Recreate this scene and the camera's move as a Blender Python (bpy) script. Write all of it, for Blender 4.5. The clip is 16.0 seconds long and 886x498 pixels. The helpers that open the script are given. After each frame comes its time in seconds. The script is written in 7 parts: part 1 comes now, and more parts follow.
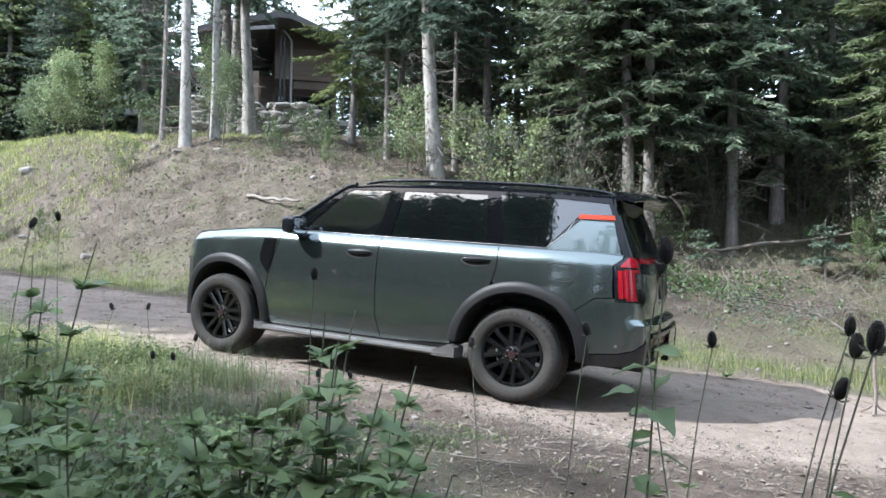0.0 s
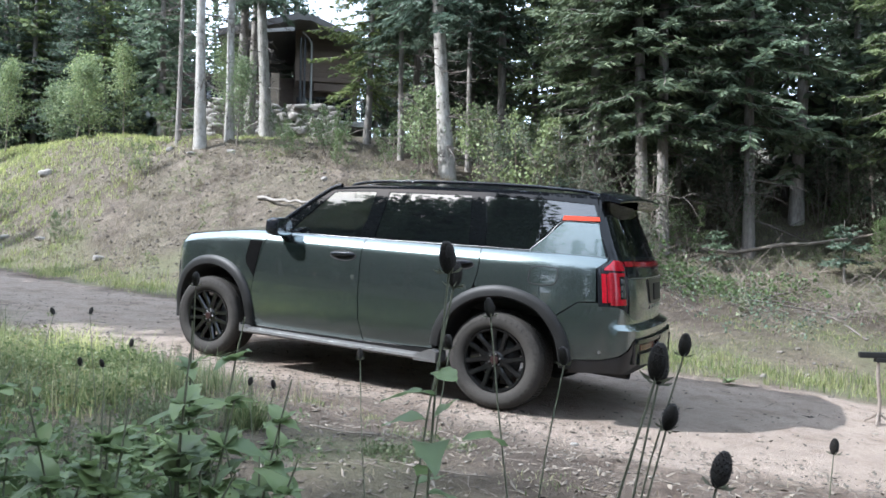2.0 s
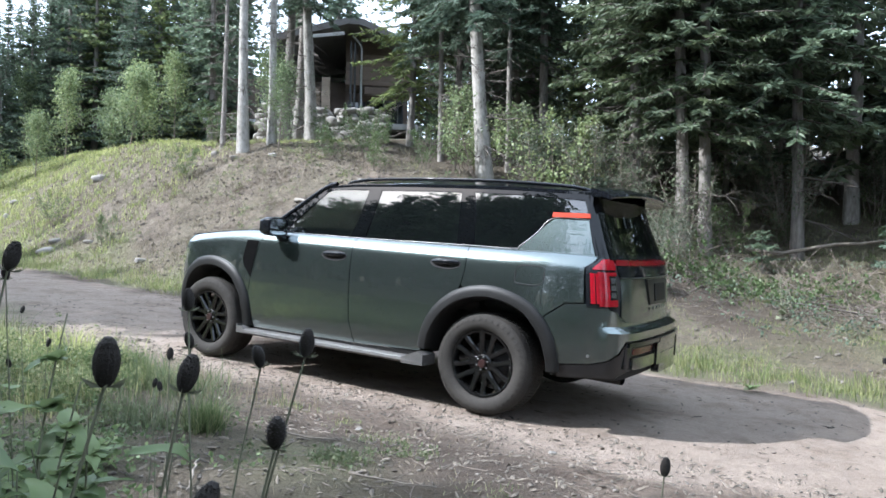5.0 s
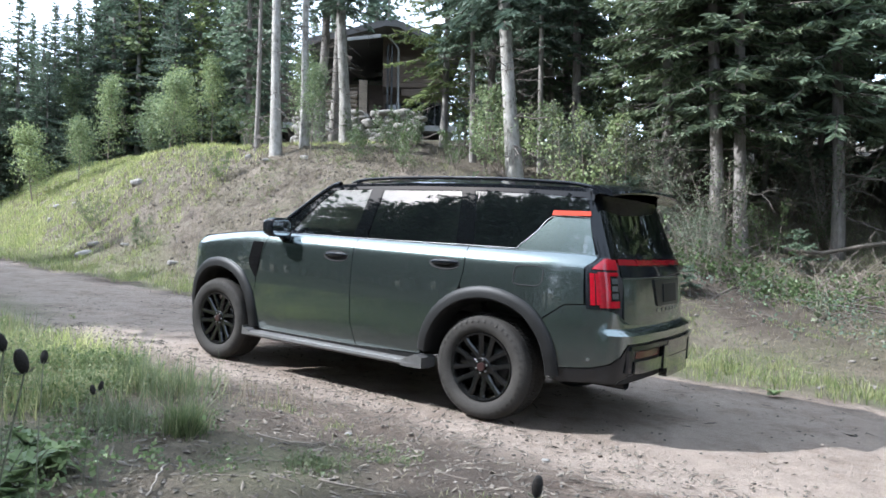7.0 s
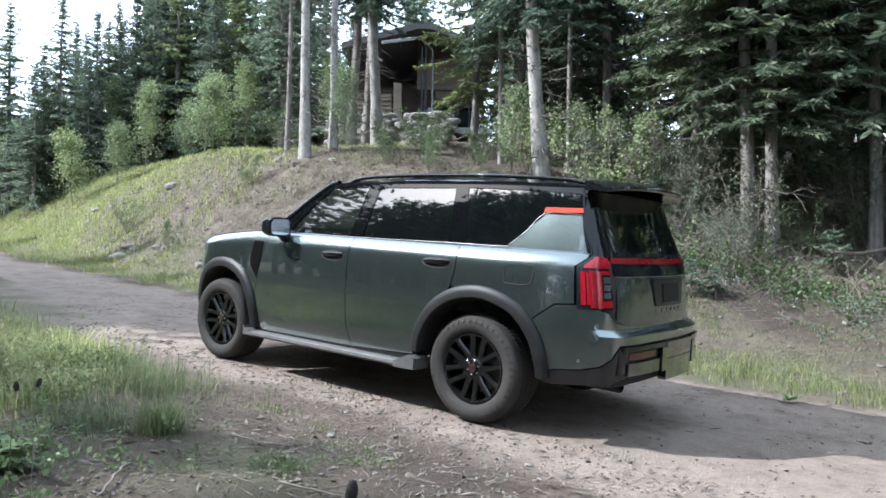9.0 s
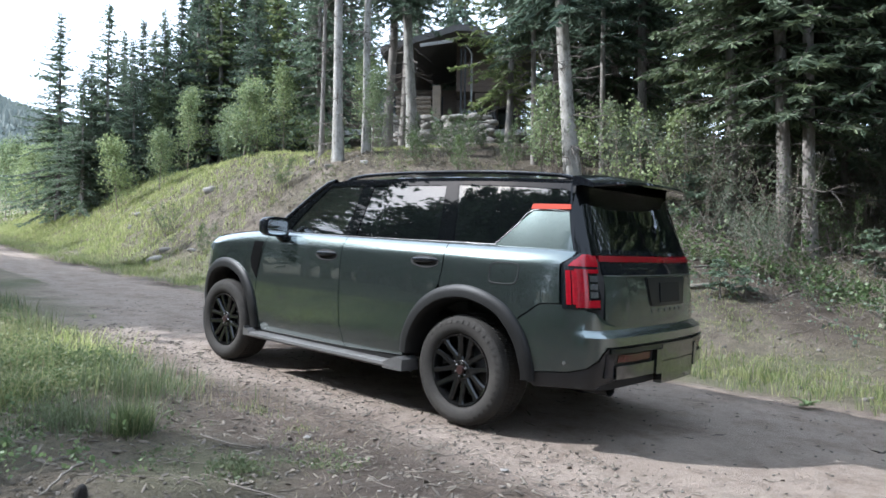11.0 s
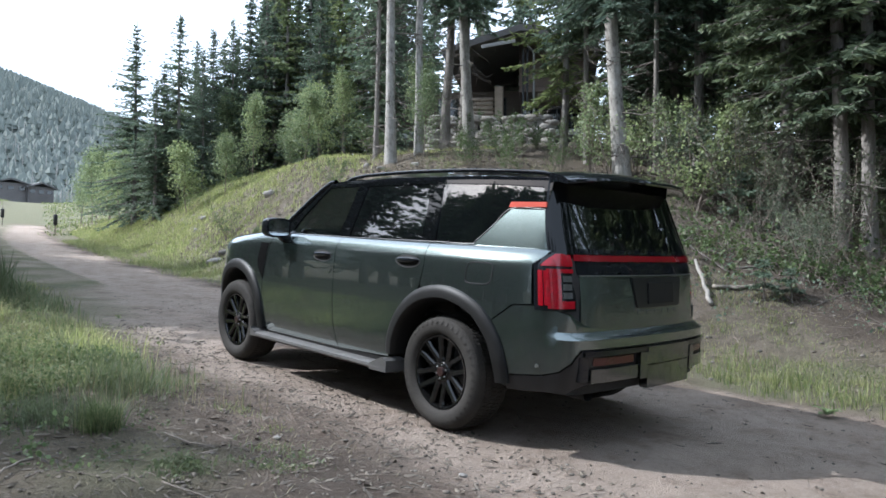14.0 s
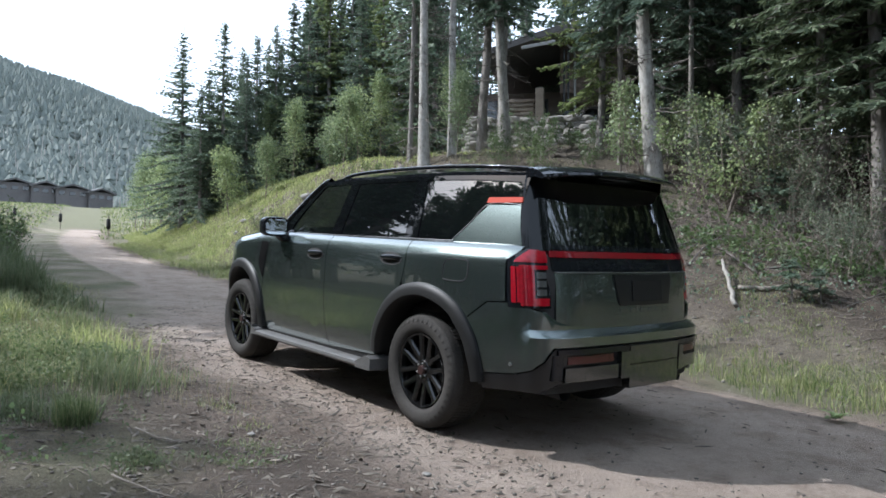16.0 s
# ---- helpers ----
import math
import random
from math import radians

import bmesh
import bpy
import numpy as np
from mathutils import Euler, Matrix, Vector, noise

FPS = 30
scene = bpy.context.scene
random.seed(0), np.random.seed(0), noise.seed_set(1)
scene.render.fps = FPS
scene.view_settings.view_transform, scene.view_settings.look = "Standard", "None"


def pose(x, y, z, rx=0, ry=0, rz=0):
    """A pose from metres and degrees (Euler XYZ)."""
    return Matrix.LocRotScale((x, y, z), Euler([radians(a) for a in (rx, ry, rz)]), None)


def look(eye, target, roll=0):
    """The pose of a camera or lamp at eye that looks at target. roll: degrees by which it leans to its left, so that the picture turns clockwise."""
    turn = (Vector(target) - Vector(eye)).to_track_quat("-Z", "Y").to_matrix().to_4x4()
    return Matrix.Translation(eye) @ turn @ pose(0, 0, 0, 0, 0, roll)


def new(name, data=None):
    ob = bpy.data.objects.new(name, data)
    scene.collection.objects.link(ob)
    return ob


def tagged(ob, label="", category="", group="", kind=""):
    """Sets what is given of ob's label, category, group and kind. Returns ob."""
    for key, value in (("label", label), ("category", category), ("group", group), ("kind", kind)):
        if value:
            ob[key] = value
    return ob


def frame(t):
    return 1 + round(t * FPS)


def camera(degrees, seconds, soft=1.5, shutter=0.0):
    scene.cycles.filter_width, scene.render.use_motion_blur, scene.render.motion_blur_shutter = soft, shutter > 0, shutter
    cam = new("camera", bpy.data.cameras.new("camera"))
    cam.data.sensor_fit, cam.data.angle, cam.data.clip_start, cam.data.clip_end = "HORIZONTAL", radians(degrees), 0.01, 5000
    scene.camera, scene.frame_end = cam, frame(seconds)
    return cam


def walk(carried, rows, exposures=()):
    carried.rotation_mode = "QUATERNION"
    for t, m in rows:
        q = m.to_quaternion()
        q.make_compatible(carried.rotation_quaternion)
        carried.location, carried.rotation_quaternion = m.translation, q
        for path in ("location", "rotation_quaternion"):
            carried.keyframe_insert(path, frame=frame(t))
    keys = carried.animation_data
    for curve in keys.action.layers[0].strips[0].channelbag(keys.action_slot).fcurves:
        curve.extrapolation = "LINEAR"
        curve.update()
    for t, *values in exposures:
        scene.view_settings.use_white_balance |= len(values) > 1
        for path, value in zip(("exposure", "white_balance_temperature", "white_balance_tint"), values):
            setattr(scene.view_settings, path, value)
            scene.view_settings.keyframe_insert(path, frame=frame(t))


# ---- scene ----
cam = camera(58.0, 16.0, soft=1.6)
# the walk: seconds, place in metres, turn in degrees
PATH = [
    (0.0, 2.493, -5.894, 1.165, 90.84, -0.89, 27.66),
    (0.5, 2.555, -5.816, 1.172, 90.85, -0.92, 28.15),
    (1.0, 2.617, -5.737, 1.178, 90.88, -0.93, 28.67),
    (1.5, 2.681, -5.656, 1.181, 90.89, -0.93, 29.19),
    (2.0, 2.748, -5.573, 1.181, 90.90, -0.92, 29.72),
    (2.5, 2.816, -5.488, 1.178, 90.91, -0.90, 30.29),
    (3.0, 2.885, -5.404, 1.173, 90.93, -0.89, 30.98),
    (3.5, 2.956, -5.320, 1.168, 90.97, -0.89, 31.75),
    (4.0, 3.026, -5.237, 1.162, 91.01, -0.89, 32.60),
    (4.5, 3.088, -5.153, 1.159, 91.04, -0.87, 33.45),
    (5.0, 3.139, -5.068, 1.160, 91.07, -0.81, 34.33),
    (5.5, 3.186, -4.982, 1.161, 91.09, -0.74, 35.20),
    (6.0, 3.231, -4.898, 1.161, 91.11, -0.68, 36.05),
    (6.5, 3.280, -4.814, 1.158, 91.14, -0.65, 36.86),
    (7.0, 3.333, -4.732, 1.151, 91.18, -0.63, 37.63),
    (7.5, 3.386, -4.649, 1.145, 91.24, -0.62, 38.38),
    (8.0, 3.439, -4.566, 1.139, 91.29, -0.62, 39.13),
    (8.5, 3.491, -4.483, 1.132, 91.34, -0.62, 39.93),
    (9.0, 3.545, -4.397, 1.123, 91.39, -0.61, 40.74),
    (9.5, 3.600, -4.303, 1.114, 91.44, -0.59, 41.59),
    (10.0, 3.656, -4.200, 1.106, 91.50, -0.57, 42.48),
    (10.5, 3.714, -4.095, 1.100, 91.56, -0.54, 43.40),
    (11.0, 3.772, -3.992, 1.095, 91.61, -0.52, 44.33),
    (11.5, 3.832, -3.897, 1.094, 91.64, -0.51, 45.26),
    (12.0, 3.892, -3.811, 1.094, 91.65, -0.50, 46.20),
    (12.5, 3.954, -3.725, 1.095, 91.66, -0.49, 47.17),
    (13.0, 4.020, -3.636, 1.093, 91.67, -0.48, 48.13),
    (13.5, 4.090, -3.542, 1.090, 91.69, -0.47, 49.05),
    (14.0, 4.160, -3.444, 1.087, 91.72, -0.47, 49.94),
    (14.5, 4.226, -3.346, 1.082, 91.76, -0.47, 50.87),
    (15.0, 4.288, -3.244, 1.074, 91.81, -0.47, 51.81),
    (15.5, 4.346, -3.138, 1.063, 91.86, -0.47, 52.75),
    (16.0, 4.402, -3.030, 1.049, 91.94, -0.48, 53.65),
]
EXPOSURE = 1.13
walk(cam, [(t, pose(x, y, z, rx, ry, rz)) for t, x, y, z, rx, ry, rz in PATH], [(0.0, EXPOSURE + 0.40, 5800, 10), (8.0, EXPOSURE + 0.33, 5770, 10), (16.0, EXPOSURE - 0.34, 5860, 10)])

# ---- sky and sun ----
SUN_FROM = Vector((-0.75, -0.72, 1.0)).normalized()
world = bpy.data.worlds.new("sky")
scene.world = world
world.use_nodes = True
wn = world.node_tree.nodes
sky = wn.new("ShaderNodeTexSky")
sky.sky_type = "NISHITA"
sky.sun_disc = False
sky.sun_elevation = math.asin(SUN_FROM.z)
sky.sun_rotation = math.atan2(SUN_FROM.x, SUN_FROM.y)
sky.dust_density = 4.0
sky.air_density = 1.0
sky.ozone_density = 0.6
veil = wn.new("ShaderNodeMix")
veil.data_type = "RGBA"
veil.inputs[0].default_value = 0.62
veil.inputs[7].default_value = (9.3, 10.4, 11.6, 1)
world.node_tree.links.new(sky.outputs[0], veil.inputs[6])
wn["Background"].inputs["Strength"].default_value = 0.14
world.node_tree.links.new(veil.outputs[2], wn["Background"].inputs["Color"])
sun = new("sun", bpy.data.lights.new("sun", "SUN"))
sun.data.energy = 4.2
sun.data.angle = radians(0.6)
sun.data.color = (1.0, 0.975, 0.935)
sun.matrix_world = look(SUN_FROM * 50, (0, 0, 0))

# ---- materials ----
def material(name, rough=0.8, metal=0.0, spec=0.5):
    m = bpy.data.materials.new(name)
    m.use_nodes = True
    b = m.node_tree.nodes["Principled BSDF"]
    b.inputs["Roughness"].default_value = rough
    b.inputs["Metallic"].default_value = metal
    b.inputs["Specular IOR Level"].default_value = spec
    return m, m.node_tree, b


def ramp(nt, fac, stops):
    r = nt.nodes.new("ShaderNodeValToRGB")
    els = r.color_ramp.elements
    while len(els) < len(stops):
        els.new(0.5)
    for e, (p, c) in zip(els, stops):
        e.position, e.color = p, (*c, 1)
    nt.links.new(fac, r.inputs[0])
    return r.outputs[0]


def noise_tex(nt, scale, detail=5.0, rough=0.6, coords=None, stretch=None):
    n = nt.nodes.new("ShaderNodeTexNoise")
    n.inputs["Scale"].default_value = scale
    n.inputs["Detail"].default_value = detail
    n.inputs["Roughness"].default_value = rough
    if coords is None:
        coords = nt.nodes.new("ShaderNodeTexCoord").outputs["Object"]
    if stretch:
        mp = nt.nodes.new("ShaderNodeMapping")
        mp.inputs["Scale"].default_value = stretch
        nt.links.new(coords, mp.inputs[0])
        coords = mp.outputs[0]
    nt.links.new(coords, n.inputs["Vector"])
    return n.outputs["Fac"]


def mix(nt, fac, a, b, mode="MIX"):
    m = nt.nodes.new("ShaderNodeMix")
    m.data_type, m.blend_type = "RGBA", mode
    for sock, v in ((m.inputs[0], fac), (m.inputs[6], a), (m.inputs[7], b)):
        if isinstance(v, (int, float)):
            sock.default_value = v
        elif isinstance(v, tuple):
            sock.default_value = (*v, 1)
        else:
            nt.links.new(v, sock)
    return m.outputs[2]


def bump(nt, b, height, strength=0.4, dist=0.02):
    n = nt.nodes.new("ShaderNodeBump")
    n.inputs["Strength"].default_value = strength
    n.inputs["Distance"].default_value = dist
    nt.links.new(height, n.inputs["Height"])
    nt.links.new(n.outputs[0], b.inputs["Normal"])


def plain(name, stops, scale=6.0, fine=60.0, rough=0.8, metal=0.0, spec=0.5, relief=0.3, dist=0.01, stretch=None, random_by=None, vary=0.25):
    """A surface with variation at two scales; random_by: 'Object' or 'Island' shifts it from piece to piece."""
    m, nt, b = material(name, rough, metal, spec)
    big, small = noise_tex(nt, scale, stretch=stretch), noise_tex(nt, fine, stretch=stretch)
    mx = nt.nodes.new("ShaderNodeMath")
    mx.operation = "MULTIPLY_ADD"
    nt.links.new(small, mx.inputs[0])
    mx.inputs[1].default_value = 0.5
    half = nt.nodes.new("ShaderNodeMath")
    half.operation = "MULTIPLY"
    nt.links.new(big, half.inputs[0])
    half.inputs[1].default_value = 0.5
    nt.links.new(half.outputs[0], mx.inputs[2])
    col = ramp(nt, mx.outputs[0], stops)
    if random_by:
        if random_by == "Object":
            rnd = nt.nodes.new("ShaderNodeObjectInfo").outputs["Random"]
        else:
            rnd = nt.nodes.new("ShaderNodeNewGeometry").outputs["Random Per Island"]
        shade = ramp(nt, rnd, [(0.0, (1 - vary,) * 3), (1.0, (1 + vary,) * 3)])
        col = mix(nt, 1.0, col, shade, "MULTIPLY")
    nt.links.new(col, b.inputs["Base Color"])
    if relief:
        bump(nt, b, mx.outputs[0], relief, dist)
    return m


def leafy(name, stops, rough=0.55, thin=0.35, vary_scale=0.35):
    """Foliage: colour by leaf and by patch, some light passing through."""
    m, nt, b = material(name, rough, 0.0, 0.35)
    rnd = nt.nodes.new("ShaderNodeNewGeometry").outputs["Random Per Island"]
    patch = noise_tex(nt, vary_scale, 3.0)
    av = nt.nodes.new("ShaderNodeMath")
    av.operation = "ADD"
    nt.links.new(rnd, av.inputs[0])
    nt.links.new(patch, av.inputs[1])
    hv = nt.nodes.new("ShaderNodeMath")
    hv.operation = "MULTIPLY"
    nt.links.new(av.outputs[0], hv.inputs[0])
    hv.inputs[1].default_value = 0.5
    col = ramp(nt, hv.outputs[0], stops)
    obr = nt.nodes.new("ShaderNodeObjectInfo").outputs["Random"]
    col = mix(nt, 1.0, col, ramp(nt, obr, [(0, (0.8, 0.82, 0.85)), (1, (1.15, 1.12, 1.0))]), "MULTIPLY")
    nt.links.new(col, b.inputs["Base Color"])
    tr = nt.nodes.new("ShaderNodeBsdfTranslucent")
    nt.links.new(col, tr.inputs["Color"])
    ms = nt.nodes.new("ShaderNodeMixShader")
    ms.inputs[0].default_value = thin
    nt.links.new(b.outputs[0], ms.inputs[1])
    nt.links.new(tr.outputs[0], ms.inputs[2])
    nt.links.new(ms.outputs[0], nt.nodes["Material Output"].inputs["Surface"])
    return m


def ground_material(name):
    """Dirt, litter and dry grass, by the 'cover' colour: r track, g grass, b bare slope."""
    m, nt, b = material(name, 0.95, 0.0, 0.2)
    att = nt.nodes.new("ShaderNodeAttribute")
    att.attribute_name = "cover"
    sep = nt.nodes.new("ShaderNodeSeparateColor")
    nt.links.new(att.outputs["Color"], sep.inputs[0])
    n1, n2, n3 = noise_tex(nt, 0.9, 6.0), noise_tex(nt, 7.0, 8.0, 0.75), noise_tex(nt, 55.0, 6.0, 0.75)
    dirt = mix(nt, 0.5, ramp(nt, n1, [(0.25, (0.133, 0.101, 0.078)), (0.75, (0.227, 0.176, 0.141))]), ramp(nt, n3, [(0.3, (0.087, 0.067, 0.052)), (0.7, (0.275, 0.217, 0.177))]))
    dirt = mix(nt, ramp(nt, n2, [(0.45, (0, 0, 0)), (0.75, (1, 1, 1))]), dirt, (0.080, 0.070, 0.058))
    dirt = mix(nt, 1.0, dirt, ramp(nt, noise_tex(nt, 3.6, 7.0, 0.75), [(0.36, (0.50, 0.47, 0.45)), (0.5, (1.0, 1.0, 1.0)), (0.66, (1.36, 1.36, 1.33))]), "MULTIPLY")
    track = mix(nt, 0.5, ramp(nt, n1, [(0.25, (0.319, 0.256, 0.210)), (0.75, (0.442, 0.362, 0.301))]), ramp(nt, n3, [(0.3, (0.263, 0.210, 0.171)), (0.7, (0.490, 0.404, 0.339))]))
    track = mix(nt, ramp(nt, n2, [(0.5, (0, 0, 0)), (0.8, (0.6, 0.6, 0.6))]), track, (0.150, 0.132, 0.116))
    track = mix(nt, 1.0, track, ramp(nt, noise_tex(nt, 2.6, 7.0, 0.72), [(0.34, (0.70, 0.67, 0.65)), (0.5, (1.0, 1.0, 1.0)), (0.68, (1.12, 1.12, 1.12))]), "MULTIPLY")
    grass = mix(nt, 0.6, ramp(nt, n2, [(0.3, (0.095, 0.092, 0.052)), (0.7, (0.20, 0.19, 0.115))]), ramp(nt, n3, [(0.3, (0.07, 0.078, 0.04)), (0.7, (0.23, 0.22, 0.145))]))
    bare = mix(nt, 0.5, ramp(nt, n2, [(0.40, (0.064, 0.049, 0.039)), (0.5, (0.133, 0.107, 0.088)), (0.7, (0.196, 0.163, 0.137))]), ramp(nt, n3, [(0.3, (0.069, 0.054, 0.044)), (0.7, (0.228, 0.190, 0.160))]))
    bare = mix(nt, 1.0, bare, ramp(nt, noise_tex(nt, 1.7, 7.0, 0.75), [(0.38, (0.52, 0.48, 0.45)), (0.5, (1.0, 1.0, 1.0)), (0.64, (1.40, 1.41, 1.36))]), "MULTIPLY")
    bare = mix(nt, ramp(nt, noise_tex(nt, 2.9, 6.0, 0.7), [(0.56, (0, 0, 0)), (0.68, (0.55, 0.55, 0.55))]), bare, grass)
    col = mix(nt, sep.outputs["Red"], dirt, track)
    col = mix(nt, sep.outputs["Blue"], col, bare)
    col = mix(nt, sep.outputs["Green"], col, grass)
    litter = mix(nt, 0.5, ramp(nt, n2, [(0.3, (0.038, 0.030, 0.024)), (0.7, (0.107, 0.085, 0.068))]), ramp(nt, n3, [(0.3, (0.034, 0.027, 0.022)), (0.7, (0.129, 0.104, 0.084))]))
    col = mix(nt, att.outputs["Alpha"], col, litter)
    grit = noise_tex(nt, 210.0, 3.0, 0.75)
    col = mix(nt, 1.0, col, ramp(nt, grit, [(0.3, (0.62, 0.61, 0.60)), (0.7, (1.38, 1.39, 1.40))]), "MULTIPLY")
    nt.links.new(col, b.inputs["Base Color"])
    n4 = noise_tex(nt, 210.0, 3.0, 0.7)
    ad = nt.nodes.new("ShaderNodeMath")
    ad.operation = "ADD"
    nt.links.new(n2, ad.inputs[0])
    nt.links.new(n3, ad.inputs[1])
    ad2 = nt.nodes.new("ShaderNodeMath")
    ad2.operation = "MULTIPLY_ADD"
    nt.links.new(n4, ad2.inputs[0])
    ad2.inputs[1].default_value = 0.35
    nt.links.new(ad.outputs[0], ad2.inputs[2])
    bump(nt, b, ad2.outputs[0], 1.0, 0.045)
    return m


M_GROUND = ground_material("dry_ground")
M_BARK = plain("grey_bark", [(0.28, (0.075, 0.064, 0.054)), (0.5, (0.183, 0.166, 0.149)), (0.7, (0.284, 0.270, 0.249))], 3.0, 26.0, 0.92, relief=0.9, dist=0.03, stretch=(1, 1, 0.25), random_by="Object", vary=0.25)
M_PALE_BARK = plain("pale_bark", [(0.34, (0.070, 0.060, 0.052)), (0.45, (0.250, 0.234, 0.208)), (0.7, (0.445, 0.428, 0.395))], 5.0, 16.0, 0.85, relief=0.7, dist=0.02, stretch=(1, 1, 0.5), random_by="Object", vary=0.18)
M_TWIG = plain("dead_twigs", [(0.3, (0.112, 0.087, 0.070)), (0.7, (0.231, 0.196, 0.168))], 5.0, 40.0, 0.9, relief=0.2)
M_LIMB = plain("dark_limb_bark", [(0.3, (0.06, 0.05, 0.042)), (0.7, (0.15, 0.13, 0.115))], 5.0, 40.0, 0.9, relief=0.2)
M_NEEDLE = leafy("spruce_needles", [(0.15, (0.075, 0.110, 0.083)), (0.5, (0.124, 0.172, 0.123)), (0.85, (0.189, 0.240, 0.168))], 0.6, 0.4)
# brighter needle copy: sunlight is put into the colour
M_NEEDLE_BRIGHT = leafy("fir_needles_painted_sunlit", [(0.15, (0.078, 0.110, 0.054)), (0.5, (0.138, 0.180, 0.079)), (0.85, (0.216, 0.246, 0.114))], 0.6, 0.45)
M_LEAF = leafy("aspen_leaves", [(0.15, (0.12, 0.17, 0.08)), (0.5, (0.21, 0.265, 0.135)), (0.85, (0.32, 0.365, 0.205))], 0.5, 0.5)
# darker needle copy: the wood's shade is put into the colour
M_NEEDLE_DEEP = leafy("fir_needles_painted_shaded", [(0.15, (0.056, 0.080, 0.053)), (0.5, (0.100, 0.133, 0.084)), (0.85, (0.165, 0.200, 0.120))], 0.6, 0.38)
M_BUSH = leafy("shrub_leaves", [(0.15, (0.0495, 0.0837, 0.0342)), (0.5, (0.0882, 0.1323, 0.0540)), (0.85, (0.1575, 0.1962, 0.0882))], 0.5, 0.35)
M_GRASS = leafy("grass_blades", [(0.2, (0.075, 0.105, 0.05)), (0.5, (0.125, 0.155, 0.08)), (0.85, (0.20, 0.205, 0.125))], 0.6, 0.45)
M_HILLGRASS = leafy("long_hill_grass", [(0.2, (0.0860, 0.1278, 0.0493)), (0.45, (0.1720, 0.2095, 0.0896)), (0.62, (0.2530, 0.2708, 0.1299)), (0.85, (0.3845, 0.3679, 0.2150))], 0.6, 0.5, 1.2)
# paler copy of the long grass, with the hill's sunlight in its colour
M_HILLPALE = leafy("hill_grass_painted_sunlit", [(0.2, (0.17, 0.215, 0.075)), (0.45, (0.28, 0.325, 0.125)), (0.62, (0.38, 0.40, 0.18)), (0.85, (0.50, 0.49, 0.29))], 0.6, 0.55, 1.2)
M_DRYGRASS = leafy("dry_grass", [(0.2, (0.15, 0.13, 0.085)), (0.5, (0.23, 0.20, 0.14)), (0.85, (0.32, 0.285, 0.21))], 0.7, 0.4)
M_PALELEAVES = leafy("pale_sapling_leaves", [(0.15, (0.060, 0.080, 0.050)), (0.5, (0.115, 0.140, 0.092)), (0.85, (0.23, 0.255, 0.185))], 0.5, 0.3)
M_BIGLEAF = leafy("broad_green_leaf", [(0.15, (0.080, 0.125, 0.055)), (0.5, (0.145, 0.200, 0.092)), (0.85, (0.245, 0.295, 0.155))], 0.5, 0.45, 3.0)
M_ROCK = plain("grey_stone", [(0.3, (0.125, 0.115, 0.104)), (0.5, (0.225, 0.210, 0.190)), (0.72, (0.315, 0.297, 0.273))], 3.0, 30.0, 0.9, relief=0.6, dist=0.03, random_by="Object", vary=0.22)


# ---- mesh helpers ----
def mesh_of(name, verts, faces, mat=None, smooth=True):
    me = bpy.data.meshes.new(name)
    me.from_pydata([tuple(v) for v in verts], [], [tuple(f) for f in faces])
    if mat:
        me.materials.append(mat)
    if smooth:
        me.polygons.foreach_set("use_smooth", [True] * len(me.polygons))
    me.update()
    return me


def mesh_np(name, verts, faces, mat, smooth=False):
    """A mesh from numpy arrays; faces all of one size."""
    verts, faces = np.asarray(verts, np.float32), np.asarray(faces, np.int32)
    me = bpy.data.meshes.new(name)
    k = faces.shape[1]
    me.vertices.add(len(verts))
    me.vertices.foreach_set("co", verts.ravel())
    me.loops.add(faces.size)
    me.loops.foreach_set("vertex_index", faces.ravel())
    me.polygons.add(len(faces))
    me.polygons.foreach_set("loop_start", np.arange(0, faces.size, k, dtype=np.int32))
    me.polygons.foreach_set("loop_total", np.full(len(faces), k, np.int32))
    me.polygons.foreach_set("use_smooth", np.full(len(faces), smooth))
    me.materials.append(mat)
    me.update(calc_edges=True)
    return me


def part(name, data, mat, parent, label=""):
    """One mesh object under a thing or under a part; data is a bmesh or a mesh."""
    if isinstance(data, bmesh.types.BMesh):
        me = bpy.data.meshes.new(name)
        data.to_mesh(me)
        data.free()
    else:
        me = data
    if mat and not me.materials:
        me.materials.append(mat)
    ob = new(name, me)
    ob.parent = parent
    if label:
        tagged(ob, label)
    return ob


def thing(name, label, category, m=None, group="", kind=""):
    ob = new(name)
    ob.empty_display_size = 0.1
    if m is not None:
        ob.matrix_world = m
    return tagged(ob, label, category, group, kind)


def sharpen(me, angle=35):
    me.polygons.foreach_set("use_smooth", [True] * len(me.polygons))
    me.set_sharp_from_angle(angle=radians(angle))
    return me


def box_bm(x0, x1, y0, y1, z0, z1, bevel=0.0, seg=2):
    bm = bmesh.new()
    vs = [bm.verts.new(p) for p in ((x0, y0, z0), (x1, y0, z0), (x1, y1, z0), (x0, y1, z0), (x0, y0, z1), (x1, y0, z1), (x1, y1, z1), (x0, y1, z1))]
    for f in ((3, 2, 1, 0), (4, 5, 6, 7), (0, 1, 5, 4), (1, 2, 6, 5), (2, 3, 7, 6), (3, 0, 4, 7)):
        bm.faces.new([vs[i] for i in f])
    if bevel:
        bmesh.ops.bevel(bm, geom=bm.edges[:], offset=bevel, segments=seg, affect="EDGES", profile=0.6)
    return bm


